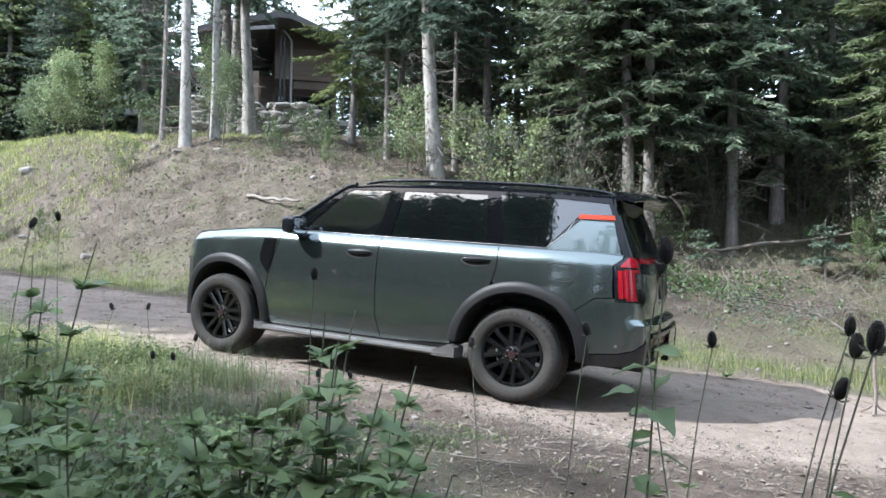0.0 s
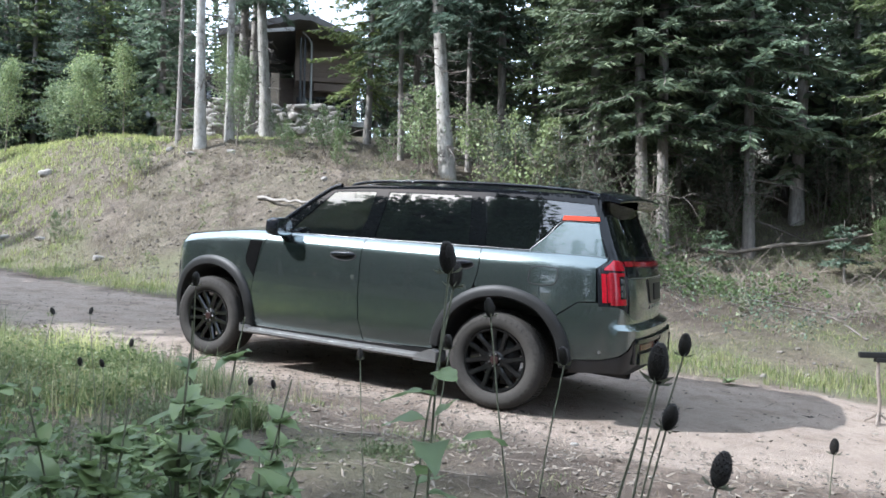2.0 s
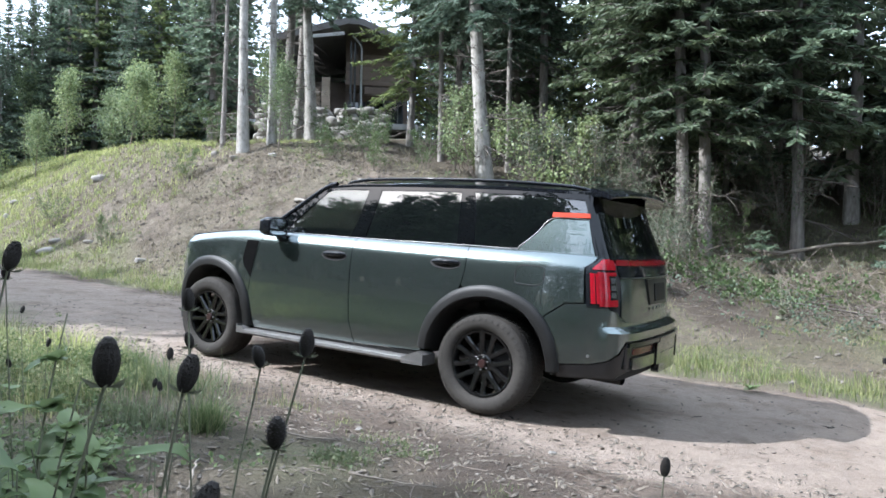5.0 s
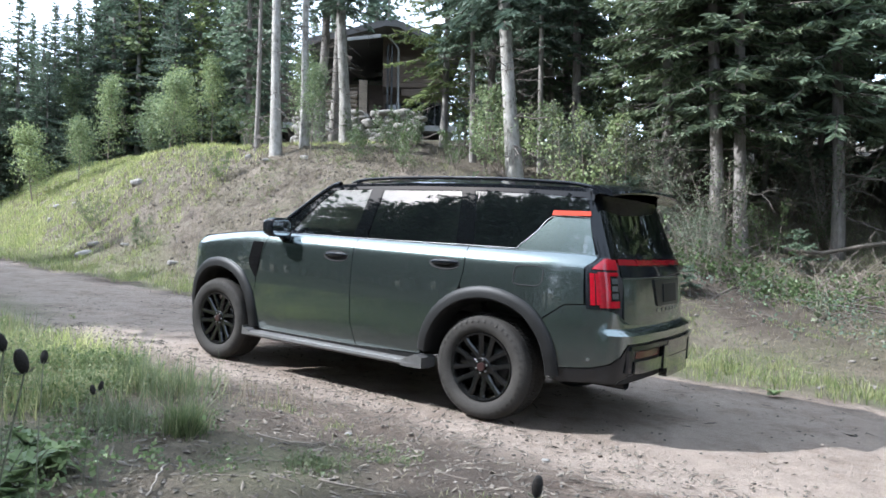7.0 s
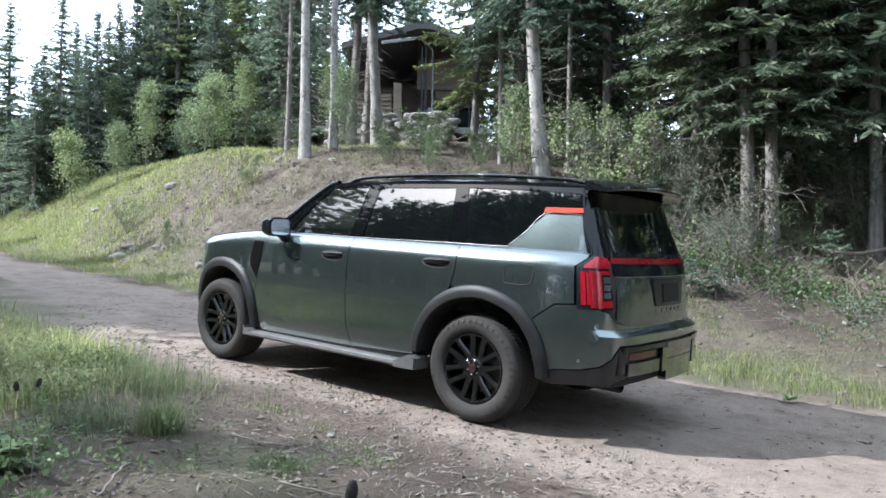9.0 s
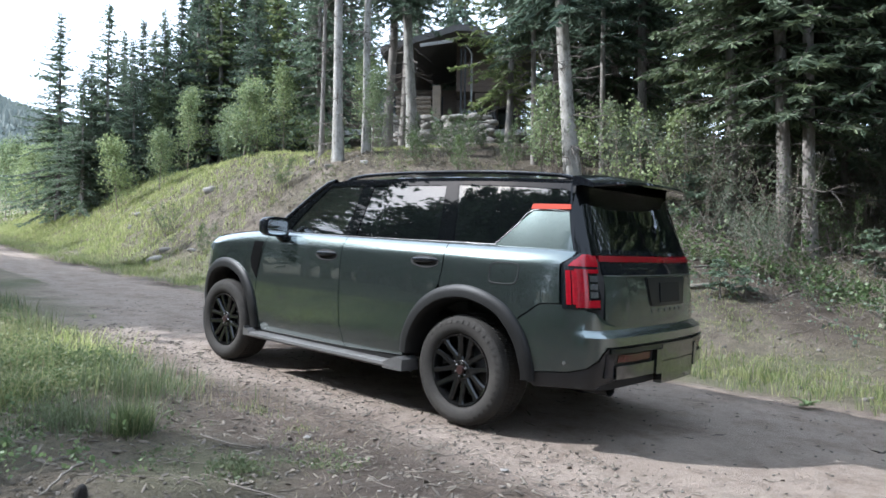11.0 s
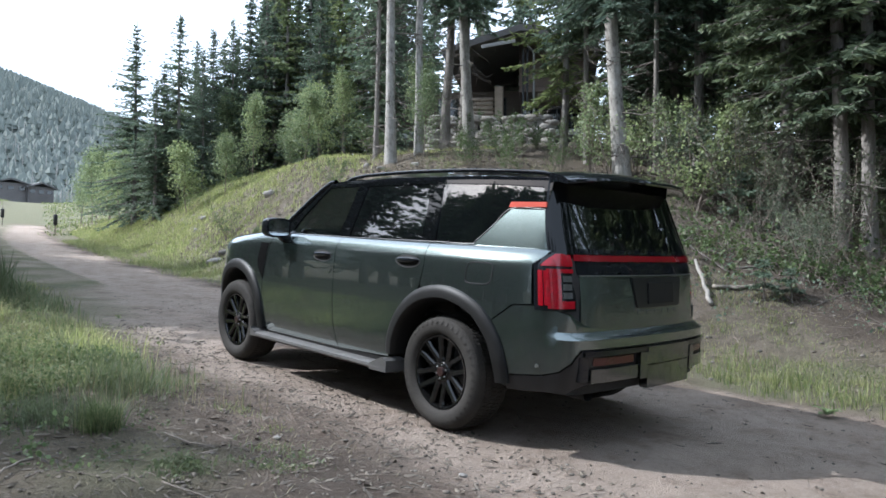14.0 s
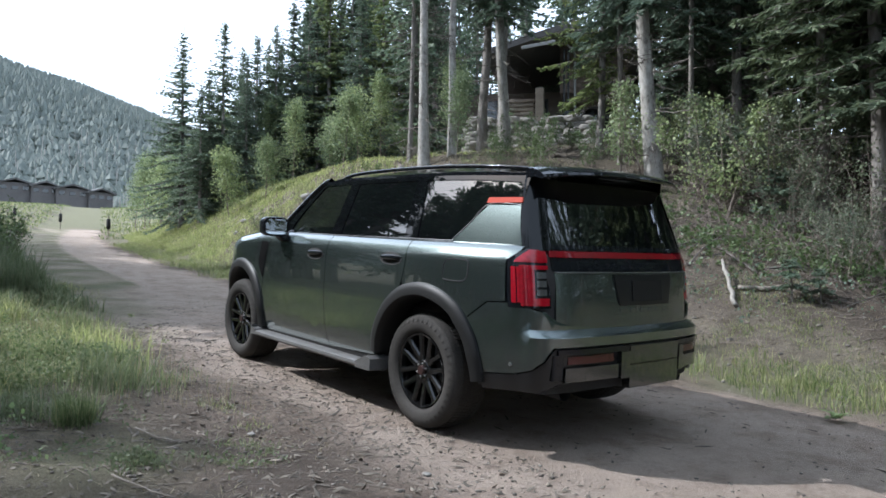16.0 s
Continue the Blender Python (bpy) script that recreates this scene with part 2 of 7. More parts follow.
def tube_np(points, radii, sides=6):
    """Vertices and quads of a tapered tube along points."""
    P = np.asarray(points, float)
    d = np.gradient(P, axis=0)
    d /= np.linalg.norm(d, axis=1)[:, None] + 1e-9
    ref = np.where(np.abs(d[:, 2:3]) > 0.9, np.array([[1.0, 0, 0]]), np.array([[0, 0, 1.0]]))
    a = np.cross(d, ref)
    a /= np.linalg.norm(a, axis=1)[:, None] + 1e-9
    b = np.cross(d, a)
    ang = np.linspace(0, 2 * np.pi, sides, endpoint=False)
    r = np.asarray(radii, float)[:, None, None]
    V = P[:, None, :] + r * (np.cos(ang)[None, :, None] * a[:, None, :] + np.sin(ang)[None, :, None] * b[:, None, :])
    n = len(P)
    i, j = np.meshgrid(np.arange(n - 1), np.arange(sides), indexing="ij")
    j2 = (j + 1) % sides
    F = np.stack([i * sides + j, i * sides + j2, (i + 1) * sides + j2, (i + 1) * sides + j], -1).reshape(-1, 4)
    return V.reshape(-1, 3), F


def join_np(pieces):
    Vs, Fs, k = [], [], 0
    for V, F in pieces:
        Vs.append(V)
        Fs.append(np.asarray(F) + k)
        k += len(V)
    return np.concatenate(Vs), np.concatenate(Fs)


def smooth01(t):
    t = np.clip(t, 0, 1)
    return t * t * (3 - 2 * t)


# ---- ground and road: one sheet ----
def wave(x, y, s, k=0.0):
    """Cheap smooth noise from crossed waves, about -1 to 1."""
    return (np.sin(x * s + 1.7 * np.sin(y * s * 0.7 + k)) + np.sin(y * s * 1.13 + 1.3 * np.sin(x * s * 0.8 + 2.1 + k)) + np.sin((x + y) * s * 0.61 + k * 2.0)) / 3


def road_mid(x):
    x = np.asarray(x, float)
    return 1.15 + np.where(x < 0, 0.0026 * x * x, 0.0) * np.where(x < -45, 0.0, 1.0) + np.where(x < -45, 0.0026 * 2025 + (-45 - x) * 0.234, 0.0)


def road_level(x):
    return np.interp(x, [-400, -160, -100, -60, -40, -12, 12, 40, 120], [22, 13.5, 9.0, 4.4, 2.75, 0.79, -0.79, -2.2, -4.0])


BANK_X = [-120, -60, -45, -32, -24, -17, -12, -6, -2, 0, 4, 10, 40]
BANK_H = [0.3, 0.6, 1.5, 2.5, 3.05, 3.35, 3.35, 2.45, 1.2, 0.65, 0.5, 0.5, 0.5]


def ground_z(x, y):
    x, y = np.asarray(x, float), np.asarray(y, float)
    v = y - road_mid(x)
    far = smooth01((v - 2.6) / 5.6)
    z = road_level(x) + np.interp(x, BANK_X, BANK_H) * far
    back = np.clip(v - 7.5, 0, 60)
    z = z + np.clip(v - 9.0, 0, 6) * 0.07 * smooth01((x + 9) / 5) + back * 0.135 * smooth01((x + 70) / 40) * np.where(x > 3, np.clip(1 - (x - 3) / 12, 0.25, 1), 1.0)
    z = z + 0.20 * np.clip(v - 8.0, 0, 7) * smooth01((x + 4) / 3.5)
    near = smooth01((-v - 1.4) / 1.5)
    z = z + 0.09 * near - 0.02 * np.clip(-v - 6, 0, 40) * 0.5
    rut = np.exp(-((v + 0.95) / 0.28) ** 2) + np.exp(-((v - 0.8) / 0.3) ** 2)
    z = z + 0.035 - 0.006 * rut * smooth01((x + 40) / 10)
    rough = np.where(np.abs(v) < 1.9, 0.25, 1.0)
    z = z + rough * (0.03 * wave(x, y, 2.3) + 0.018 * wave(x, y, 6.1, 1.0)) + rough * far * (0.12 * wave(x, y, 0.9, 3.0) + 0.048 * wave(x, y, 8.3, 5.0) + 0.036 * wave(x, y, 19.0, 7.0) + 0.05 * wave(x, y, 3.7, 2.0) * smooth01((9.5 - v) / 2))
    z = z + (0.006 + 0.006 * rough) * wave(x, y, 17.0, 2.0)
    return z


def axis_steps(lo, hi, a, b, fine, grow):
    pts = list(np.arange(a, b, fine))
    s, p = fine, b
    while p < hi:
        pts.append(p)
        s *= grow
        p += s
    pts.append(hi)
    s, p = fine, a
    left = []
    while p > lo:
        s *= grow
        p -= s
        left.append(max(p, lo))
    return np.array(left[::-1] + pts)


GX, GY = axis_steps(-900, 500, -13, 5, 0.085, 1.05), axis_steps(-500, 700, -5, 9.5, 0.085, 1.05)
gx, gy = np.meshgrid(GX, GY, indexing="ij")
gz = ground_z(gx, gy)
gv = gy - road_mid(gx)
edge = 0.35 * wave(gx, gy, 1.9, 4.0) + 0.2 * wave(gx, gy, 5.3, 2.0)
track = smooth01((2.1 - np.abs(gv - 0.1) + edge) / 0.6) * smooth01((gx + 60) / 7)
bare = smooth01((gv - 3.6 + edge) / 0.8) * smooth01((9.0 - gv) / 1.5) * smooth01((gx + 23) / 6) * smooth01((2.5 - gx) / 3)
grass = smooth01((np.abs(gv) - 2.1 + edge) / 0.5) * (1 - 0.75 * bare)
grass = np.where(gv < 0, smooth01((-gv - 1.9 + 1.1 * edge + 0.25 * (-gx - 2.0)) / 1.2), grass)
grass = np.maximum(grass, smooth01((-gx - 54) / 6))
grass = np.clip(grass * (0.75 + 0.5 * wave(gx, gy, 3.1, 5.0)), 0, 1)
grass = np.maximum(grass, 0.9 * smooth01((-gx - 54) / 6))
# forest litter on the bank, spread wider to paint in tree shade as well
litter = smooth01((gv - 4.4 + 2.2 * edge) / 2.2) * smooth01((gx + 5) / 4) * np.clip(0.86 + 0.40 * wave(gx, gy, 2.1, 9.0), 0, 1)
litter = np.maximum(litter, smooth01((gv - 7.0 + edge) / 2.0) * smooth01((gx + 14) / 3) * 0.8)
litter = np.maximum(litter, smooth01((-gv - 1.35 + 2.0 * edge) / 0.9) * np.clip(0.30 + 0.6 * wave(gx, gy, 2.9, 8.0), 0, 1))
under = smooth01((gv - 7.4 + edge) / 1.0) * smooth01((gx + 4) / 3) * smooth01((16 - gv) / 3)
litter = litter * (1 - 0.62 * under)
grass = np.maximum(grass, np.clip(0.55 + 0.4 * wave(gx, gy, 1.6, 3.0), 0, 1) * under)
cover = np.stack([track, grass, bare, np.clip(litter, 0, 1)], -1)
n_i, n_j = gx.shape
idx = np.arange(n_i * n_j).reshape(n_i, n_j)
quads = np.stack([idx[:-1, :-1], idx[1:, :-1], idx[1:, 1:], idx[:-1, 1:]], -1).reshape(-1, 4)
mid_v = (gv[:-1, :-1] + gv[1:, 1:]).ravel() / 2
mid_x = (gx[:-1, :-1] + gx[1:, 1:]).ravel() / 2
on_road = (np.abs(mid_v - 0.1) < 2.0) & (mid_x > -57) & (mid_x < 60)


def sheet(name, sel, label, cat):
    f = quads[sel]
    used, inv = np.unique(f, return_inverse=True)
    co = np.stack([gx.ravel(), gy.ravel(), gz.ravel()], -1)[used]
    me = mesh_np(name, co, inv.reshape(-1, 4), M_GROUND, True)
    col = me.color_attributes.new("cover", "FLOAT_COLOR", "POINT")
    col.data.foreach_set("color", cover.reshape(-1, 4)[used].astype(np.float32).ravel())
    return tagged(new(name, me), label, cat, kind="structure")


sheet("ground", ~on_road, "dry dirt and grass slope beside the track", "ground")
sheet("road", on_road, "pale dusty dirt track with worn ruts", "road")


def on_ground(x, y):
    return float(ground_z(x, y))


# ---- the car: its own frame has x to the rear, y across, z up, 0 under the rear tyre's outer face ----
def paint_material(name, base, metal=0.75, rough=0.34, dusty=0.10):
    m, nt, b = material(name, rough, metal, 0.5)
    flake = noise_tex(nt, 900.0, 2.0)
    dust = noise_tex(nt, 2.2, 6.0, 0.65)
    lo, hi = tuple(c * 0.88 for c in base), tuple(c * 1.12 for c in base)
    col = ramp(nt, flake, [(0.35, lo), (0.65, hi)])
    col = mix(nt, ramp(nt, dust, [(0.5, (0, 0, 0)), (0.85, (dusty,) * 3)]), col, (0.22, 0.20, 0.18))
    nt.links.new(col, b.inputs["Base Color"])
    b.inputs["Specular IOR Level"].default_value = 0.5 if metal > 0.3 else 0.05
    b.inputs["Coat Weight"].default_value = 1.0 if metal > 0.3 else 0.6
    b.inputs["Coat Roughness"].default_value = 0.02
    b.inputs["Coat IOR"].default_value = 1.62 if metal > 0.3 else 1.5
    return m


def glass_material(name, tint, see, ior=2.3):
    """Tinted car glass: a clear pane with a coloured body."""
    m, nt, b = material(name, 0.02, 0.0, 0.5)
    b.inputs["Base Color"].default_value = (0.003, 0.0035, 0.004, 1)
    b.inputs["IOR"].default_value = ior
    t = nt.nodes.new("ShaderNodeBsdfTransparent")
    t.inputs["Color"].default_value = (*tint, 1)
    ms = nt.nodes.new("ShaderNodeMixShader")
    ms.inputs[0].default_value = see
    nt.links.new(b.outputs[0], ms.inputs[1])
    nt.links.new(t.outputs[0], ms.inputs[2])
    nt.links.new(ms.outputs[0], nt.nodes["Material Output"].inputs["Surface"])
    return m


M_PAINT = paint_material("grey_green_metallic_paint", (0.118, 0.146, 0.142), 0.92, 0.26)
M_PANEL = paint_material("dark_gloss_panel", (0.026, 0.030, 0.029), 0.6, 0.25, 0.10)
M_BLACK = paint_material("gloss_black_paint", (0.007, 0.008, 0.010), 0.0, 0.06, 0.015)
M_SATIN = plain("satin_black_plastic", [(0.3, (0.008, 0.008, 0.0085)), (0.7, (0.014, 0.014, 0.0145))], 3.0, 200.0, 0.3, spec=0.45, relief=0.03, dist=0.001)
M_BARRED = plain("deep_red_light_bar", [(0.3, (0.13, 0.004, 0.008)), (0.7, (0.20, 0.006, 0.011))], 12.0, 90.0, 0.12, relief=0)
M_PLASTIC = plain("grey_black_plastic", [(0.3, (0.009, 0.009, 0.009)), (0.7, (0.016, 0.0158, 0.0155))], 3.0, 300.0, 0.5, spec=0.22, relief=0.15, dist=0.001)
M_DARK = plain("dark_underside", [(0.3, (0.010, 0.010, 0.010)), (0.7, (0.022, 0.021, 0.020))], 4.0, 40.0, 0.85, relief=0.1)
M_RUBBER = plain("dusty_tyre_rubber", [(0.3, (0.0179, 0.0168, 0.0157)), (0.7, (0.0476, 0.0435, 0.0387))], 5.0, 90.0, 0.8, spec=0.2, relief=0.25, dist=0.003)
M_RIM = plain("gloss_black_alloy", [(0.3, (0.004, 0.004, 0.004)), (0.7, (0.008, 0.008, 0.008))], 5.0, 60.0, 0.08, 0.0, spec=0.4, relief=0)
M_CHROME = plain("worn_bright_metal", [(0.3, (0.30, 0.30, 0.30)), (0.7, (0.42, 0.415, 0.41))], 8.0, 120.0, 0.3, 0.9, relief=0.1, dist=0.001)
M_FRAME = glass_material("black_window_frame", (0.02, 0.02, 0.02), 0.0, 1.34)
M_TRIM = plain("dull_bright_trim", [(0.3, (0.10, 0.10, 0.10)), (0.7, (0.16, 0.158, 0.155))], 8.0, 120.0, 0.35, 0.9, relief=0.1, dist=0.001)
M_STEP = plain("dusty_aluminium", [(0.3, (0.0640, 0.0631, 0.0618)), (0.7, (0.1109, 0.1075, 0.1045))], 6.0, 90.0, 0.5, 0.3, relief=0.15, dist=0.002)
M_ORANGE = plain("orange_red_plastic", [(0.3, (0.30, 0.030, 0.012)), (0.7, (0.37, 0.040, 0.016))], 6.0, 90.0, 0.6, spec=0.15, relief=0)
M_SIDEGLASS = glass_material("tinted_side_glass", (0.80, 0.86, 0.82), 0.46)
M_PRIVACY = glass_material("dark_privacy_glass", (0.34, 0.38, 0.37), 0.28)
M_MIRROR, _nt, _b = material("mirror_glass", 0.02, 1.0)
_b.inputs["Base Color"].default_value = (0.75, 0.77, 0.78, 1)
M_SEAT = plain("dark_leather", [(0.3, (0.030, 0.028, 0.027)), (0.7, (0.055, 0.05, 0.048))], 6.0, 160.0, 0.55, relief=0.2, dist=0.002)
M_RED, _nt, _b = material("red_lamp_lens", 0.12)
_c = ramp(_nt, noise_tex(_nt, 40.0), [(0.3, (0.19, 0.002, 0.007)), (0.7, (0.27, 0.003, 0.012))])
_nt.links.new(_c, _b.inputs["Base Color"])
_nt.links.new(_c, _b.inputs["Emission Color"])
_b.inputs["Emission Strength"].default_value = 0.08
M_REDDARK = plain("dark_red_reflector", [(0.3, (0.04, 0.006, 0.006)), (0.7, (0.07, 0.01, 0.009))], 20.0, 200.0, 0.2, relief=0.3, dist=0.002)
M_VENT = plain("deep_black_mesh", [(0.3, (0.0015, 0.0015, 0.0016)), (0.7, (0.004, 0.004, 0.004))], 60.0, 300.0, 0.8, spec=0.05, relief=0.1, dist=0.001)
M_CAPRED = plain("dull_red_cap", [(0.3, (0.014, 0.005, 0.0045)), (0.7, (0.026, 0.009, 0.008))], 20.0, 200.0, 0.4, relief=0.1, dist=0.001)
M_CLEARLAMP = plain("clear_lamp_cells", [(0.3, (0.07, 0.07, 0.07)), (0.7, (0.20, 0.20, 0.20))], 20.0, 120.0, 0.12, 0.6, relief=0.2, dist=0.002)

CAR_POSE = pose(0, 0, 0, 0.34, 3.78, 0)
car = thing("car", "dusty grey-green metallic off-road wagon parked on the dirt track", "car", CAR_POSE)
BASE = 3.076
HUB_Z, YC = 0.41, 1.0
WHEEL_Z = 0.424


def curve_through(P, n):
    P = np.array(P, float)
    out = []
    for v in np.linspace(0, len(P) - 1, n):
        i = min(int(v), len(P) - 2)
        s = v - i
        p0, p1, p2, p3 = P[max(i - 1, 0)], P[i], P[i + 1], P[min(i + 2, len(P) - 1)]
        out.append(0.5 * (2 * p1 + (p2 - p0) * s + (2 * p0 - 5 * p1 + 4 * p2 - p3) * s * s + (3 * p1 - p0 - 3 * p2 + p3) * s ** 3))
    return np.array(out)


# half of the body's outline in plan: x, half width
PLAN = curve_through([(-3.84, 0), (-3.83, 0.35), (-3.80, 0.60), (-3.72, 0.78), (-3.58, 0.90), (-3.3, 0.985), (-2.9, 1.025), (-2.4, 1.043), (-1.5, 1.047), (-0.3, 1.047), (0.15, 1.043), (0.4, 1.02), (0.6, 0.985), (0.78, 0.935), (0.90, 0.87), (0.975, 0.77), (1.01, 0.6), (1.03, 0.3), (1.035, 0)], 110)
IN_Z = [0.30, 0.36, 0.45, 0.6, 0.85, 1.05, 1.14, 1.18, 1.205, 1.25, 1.275, 1.29]
IN_D = [0.10, 0.06, 0.03, 0.008, 0.0, 0.006, 0.012, 0.017, 0.023, 0.048, 0.072, 0.097]


def side_half(x, z):
    return np.interp(x, PLAN[8:100, 0], PLAN[8:100, 1]) - np.interp(z, IN_Z, IN_D)


def side_y(x, z):
    return YC - side_half(x, z)


def cabin_half(x, z):
    return np.interp(x, [-2.45, -2.0, -1, -0.2, 0.2, 0.5, 0.75, 0.95], [0.92, 0.945, 0.955, 0.952, 0.925, 0.885, 0.845, 0.78]) - 0.29 * (z - 1.285) - 0.15 * (z - 1.285) ** 2


def body_ring(z, extra=0.0):
    """The closed outline of the lower body at a height, drawn in by extra."""
    P = PLAN
    t = np.gradient(P, axis=0)
    t /= np.linalg.norm(t, axis=1)[:, None] + 1e-9
    d = np.interp(z, IN_Z, IN_D) + extra
    rear = smooth01((P[:, 0] - 0.84) / 0.17)
    d = d - rear * 0.075 * smooth01((0.80 - z) / 0.035)
    out = np.stack([P[:, 0] + t[:, 1] * d, P[:, 1] - t[:, 0] * d], -1)
    out[:, 1] = np.maximum(out[:, 1], 0)
    out[0, 1] = out[-1, 1] = 0
    drop = (0.10 * smooth01((-2.35 - out[:, 0]) / 1.5) + 0.10 * smooth01((-3.50 - out[:, 0]) / 0.32) ** 1.3) * smooth01((z - 0.9) / 0.39)
    near = np.stack([out[:, 0], YC - out[:, 1], z - drop], -1)
    far = np.stack([out[1:-1, 0], YC + out[1:-1, 1], (z - drop)[1:-1]], -1)[::-1]
    return np.concatenate([near, far])


def shell(zs, thick):
    """A closed ring-shaped shell of the lower body between heights, as a bmesh."""
    outer, inner = [body_ring(z) for z in zs], [body_ring(z, thick) for z in zs]
    n = len(outer[0])
    rows = outer + inner[::-1]
    V = np.concatenate(rows)
    m = len(rows)
    i, j = np.meshgrid(np.arange(m), np.arange(n), indexing="ij")
    i2, j2 = (i + 1) % m, (j + 1) % n
    F = np.stack([i * n + j, i * n + j2, i2 * n + j2, i2 * n + j], -1).reshape(-1, 4)
    return V, F


def temp_object(me):
    return new("temp", me)


def boolean(me_a, me_b, op):
    a, b = temp_object(me_a), temp_object(me_b)
    mod = a.modifiers.new("cut", "BOOLEAN")
    mod.object, mod.operation, mod.solver = b, op, "EXACT"
    dep = bpy.context.evaluated_depsgraph_get()
    out = bpy.data.meshes.new_from_object(a.evaluated_get(dep))
    out.materials.clear()
    for o in (a, b):
        bpy.data.objects.remove(o)
    return out


def recalc(me):
    bm = bmesh.new()
    bm.from_mesh(me)
    bmesh.ops.recalc_face_normals(bm, faces=bm.faces)
    bm.to_mesh(me)
    bm.free()
    return me


def prism(poly, y0, y1):
    """A solid from an outline in x and z, through y0 to y1."""
    n = len(poly)
    V = [(x, y0, z) for x, z in poly] + [(x, y1, z) for x, z in poly]
    F = [tuple(range(n)), tuple(range(2 * n - 1, n - 1, -1))] + [(i, i + n, (i + 1) % n + n, (i + 1) % n) for i in range(n)]
    return recalc(mesh_of("prism", V, F, smooth=False))


def cylinder_y(x, z, r, y0, y1, n=48):
    return prism([(x + r * math.cos(2 * math.pi * k / n), z + r * math.sin(2 * math.pi * k / n)) for k in range(n)], y0, y1)


def mirrored(me):
    out = me.copy()
    co = np.empty(len(out.vertices) * 3, np.float32)
    out.vertices.foreach_get("co", co)
    co = co.reshape(-1, 3)
    co[:, 1] = 2 * YC - co[:, 1]
    out.vertices.foreach_set("co", co.ravel())
    out.flip_normals()
    return out


def both(name, me, mat, parent=None, label=""):
    """The near part and its mirror image."""
    parent = parent or car
    a = part(name, me, mat, parent, label)
    b = part(name, mirrored(me), mat, parent, label)
    return a, b


ZS = [0.33, 0.36, 0.40, 0.45, 0.52, 0.60, 0.70, 0.76, 0.785, 0.80, 0.85, 0.95, 1.05, 1.10, 1.14, 1.165, 1.18, 1.192, 1.205, 1.225, 1.25, 1.275, 1.29]
_v, _f = shell(ZS, 0.016)


def skin():
    return recalc(mesh_np("skin", _v, _f, M_PAINT))


def flare_r(a):
    """Radius of the wheel flare's outer edge, by the angle from the rear, upwards."""
    return np.interp(a, [-40, 0, 30, 50, 70, 95, 120, 145, 165, 220], [0.60, 0.615, 0.64, 0.645, 0.62, 0.598, 0.588, 0.578, 0.57, 0.57])


def arch(x0, inset, a0, a1, n=26):
    return [(x0 + (flare_r(a) - inset) * math.cos(radians(a)), HUB_Z + (flare_r(a) - inset) * math.sin(radians(a))) for a in np.linspace(a0, a1, n)]


GAP = 0.004
cut_r = prism(arch(0.0, 0.02, -40, 220, 60), -0.3, 0.6)
cut_f = prism(arch(-BASE, 0.02, -40, 220, 60), -0.3, 0.6)


def panel(poly, cuts=()):
    me = boolean(skin(), prism(poly, -0.3, 0.75), "INTERSECT")
    for c in cuts:
        me = boolean(me, c.copy(), "DIFFERENCE")
    return sharpen(me, 32)


DOOR_F = [(-2.36, 1.30), (-2.375, 1.20), (-2.42, 1.06), (-2.475, 0.86), (-2.50, 0.72), (-2.53, 0.50), (-2.545, 0.405)]
SPLIT = [(-1.287, 1.30), (-1.291, 1.02), (-1.288, 0.80), (-1.275, 0.60), (-1.235, 0.46), (-1.22, 0.42)]
DOOR_R = [(-0.19, 1.30), (-0.176, 1.25), (-0.165, 1.17), (-0.17, 1.10), (-0.195, 1.0)]
VENT = [(-2.555, 1.19), (-2.405, 1.19), (-2.425, 1.10), (-2.476, 0.86), (-2.575, 0.965), (-2.592, 1.03)]


def shift(poly, d):
    return [(x + d, z) for x, z in poly]


fender = panel([(-3.9, 1.31), *shift(DOOR_F, -GAP)] + [(-3.594, 0.405), (-3.594, 0.93), (-3.635, 0.93), (-3.70, 1.10), (-3.9, 1.12)], [cut_f, prism(VENT, -0.3, 0.6)])
both("front_fender", fender, M_PAINT)
door_a = panel([*shift(DOOR_F, GAP), *shift(SPLIT[::-1], -GAP)], [cut_f])
doors_a = both("front_door", door_a, M_PAINT)
door_b = panel([*shift(SPLIT, GAP), (-0.55, 0.45), (-0.3, 0.8), *shift(DOOR_R[::-1], -GAP)], [cut_r])
doors_b = both("rear_door", door_b, M_PAINT)
quarter = panel([*shift(DOOR_R, GAP), (0.0, 0.7), (0.46, 0.80), (0.50, 0.846), (0.637, 0.947), (0.762, 0.957), (0.742, 1.20), (0.80, 1.25), (0.815, 1.30)], [cut_r])
both("quarter_panel", quarter, M_PAINT)

# rear bumper in body colour, with its dark lower part
bump_me = boolean(skin(), prism([(0.46, 0.792), (0.505, 0.838), (0.64, 0.939), (0.77, 0.949), (0.88, 0.935), (0.955, 0.905), (0.985, 0.84), (1.02, 0.805), (1.4, 0.80), (1.4, 0.706), (1.04, 0.706), (1.005, 0.625), (0.945, 0.572), (0.83, 0.538), (0.60, 0.514), (0.42, 0.506)], -0.3, 2.3), "INTERSECT")
for c in (cut_r, mirrored(cut_r)):
    bump_me = boolean(bump_me, c.copy(), "DIFFERENCE")
part("rear_bumper", sharpen(bump_me, 32), M_PAINT, car, "body-coloured bumper skin")
low_me = boolean(skin(), prism([(0.40, 0.498), (0.60, 0.506), (0.83, 0.530), (0.950, 0.564), (1.012, 0.618), (1.046, 0.698), (1.4, 0.698), (1.4, 0.512), (1.06, 0.505), (0.98, 0.442), (0.40, 0.404)], -0.3, 2.3), "INTERSECT")
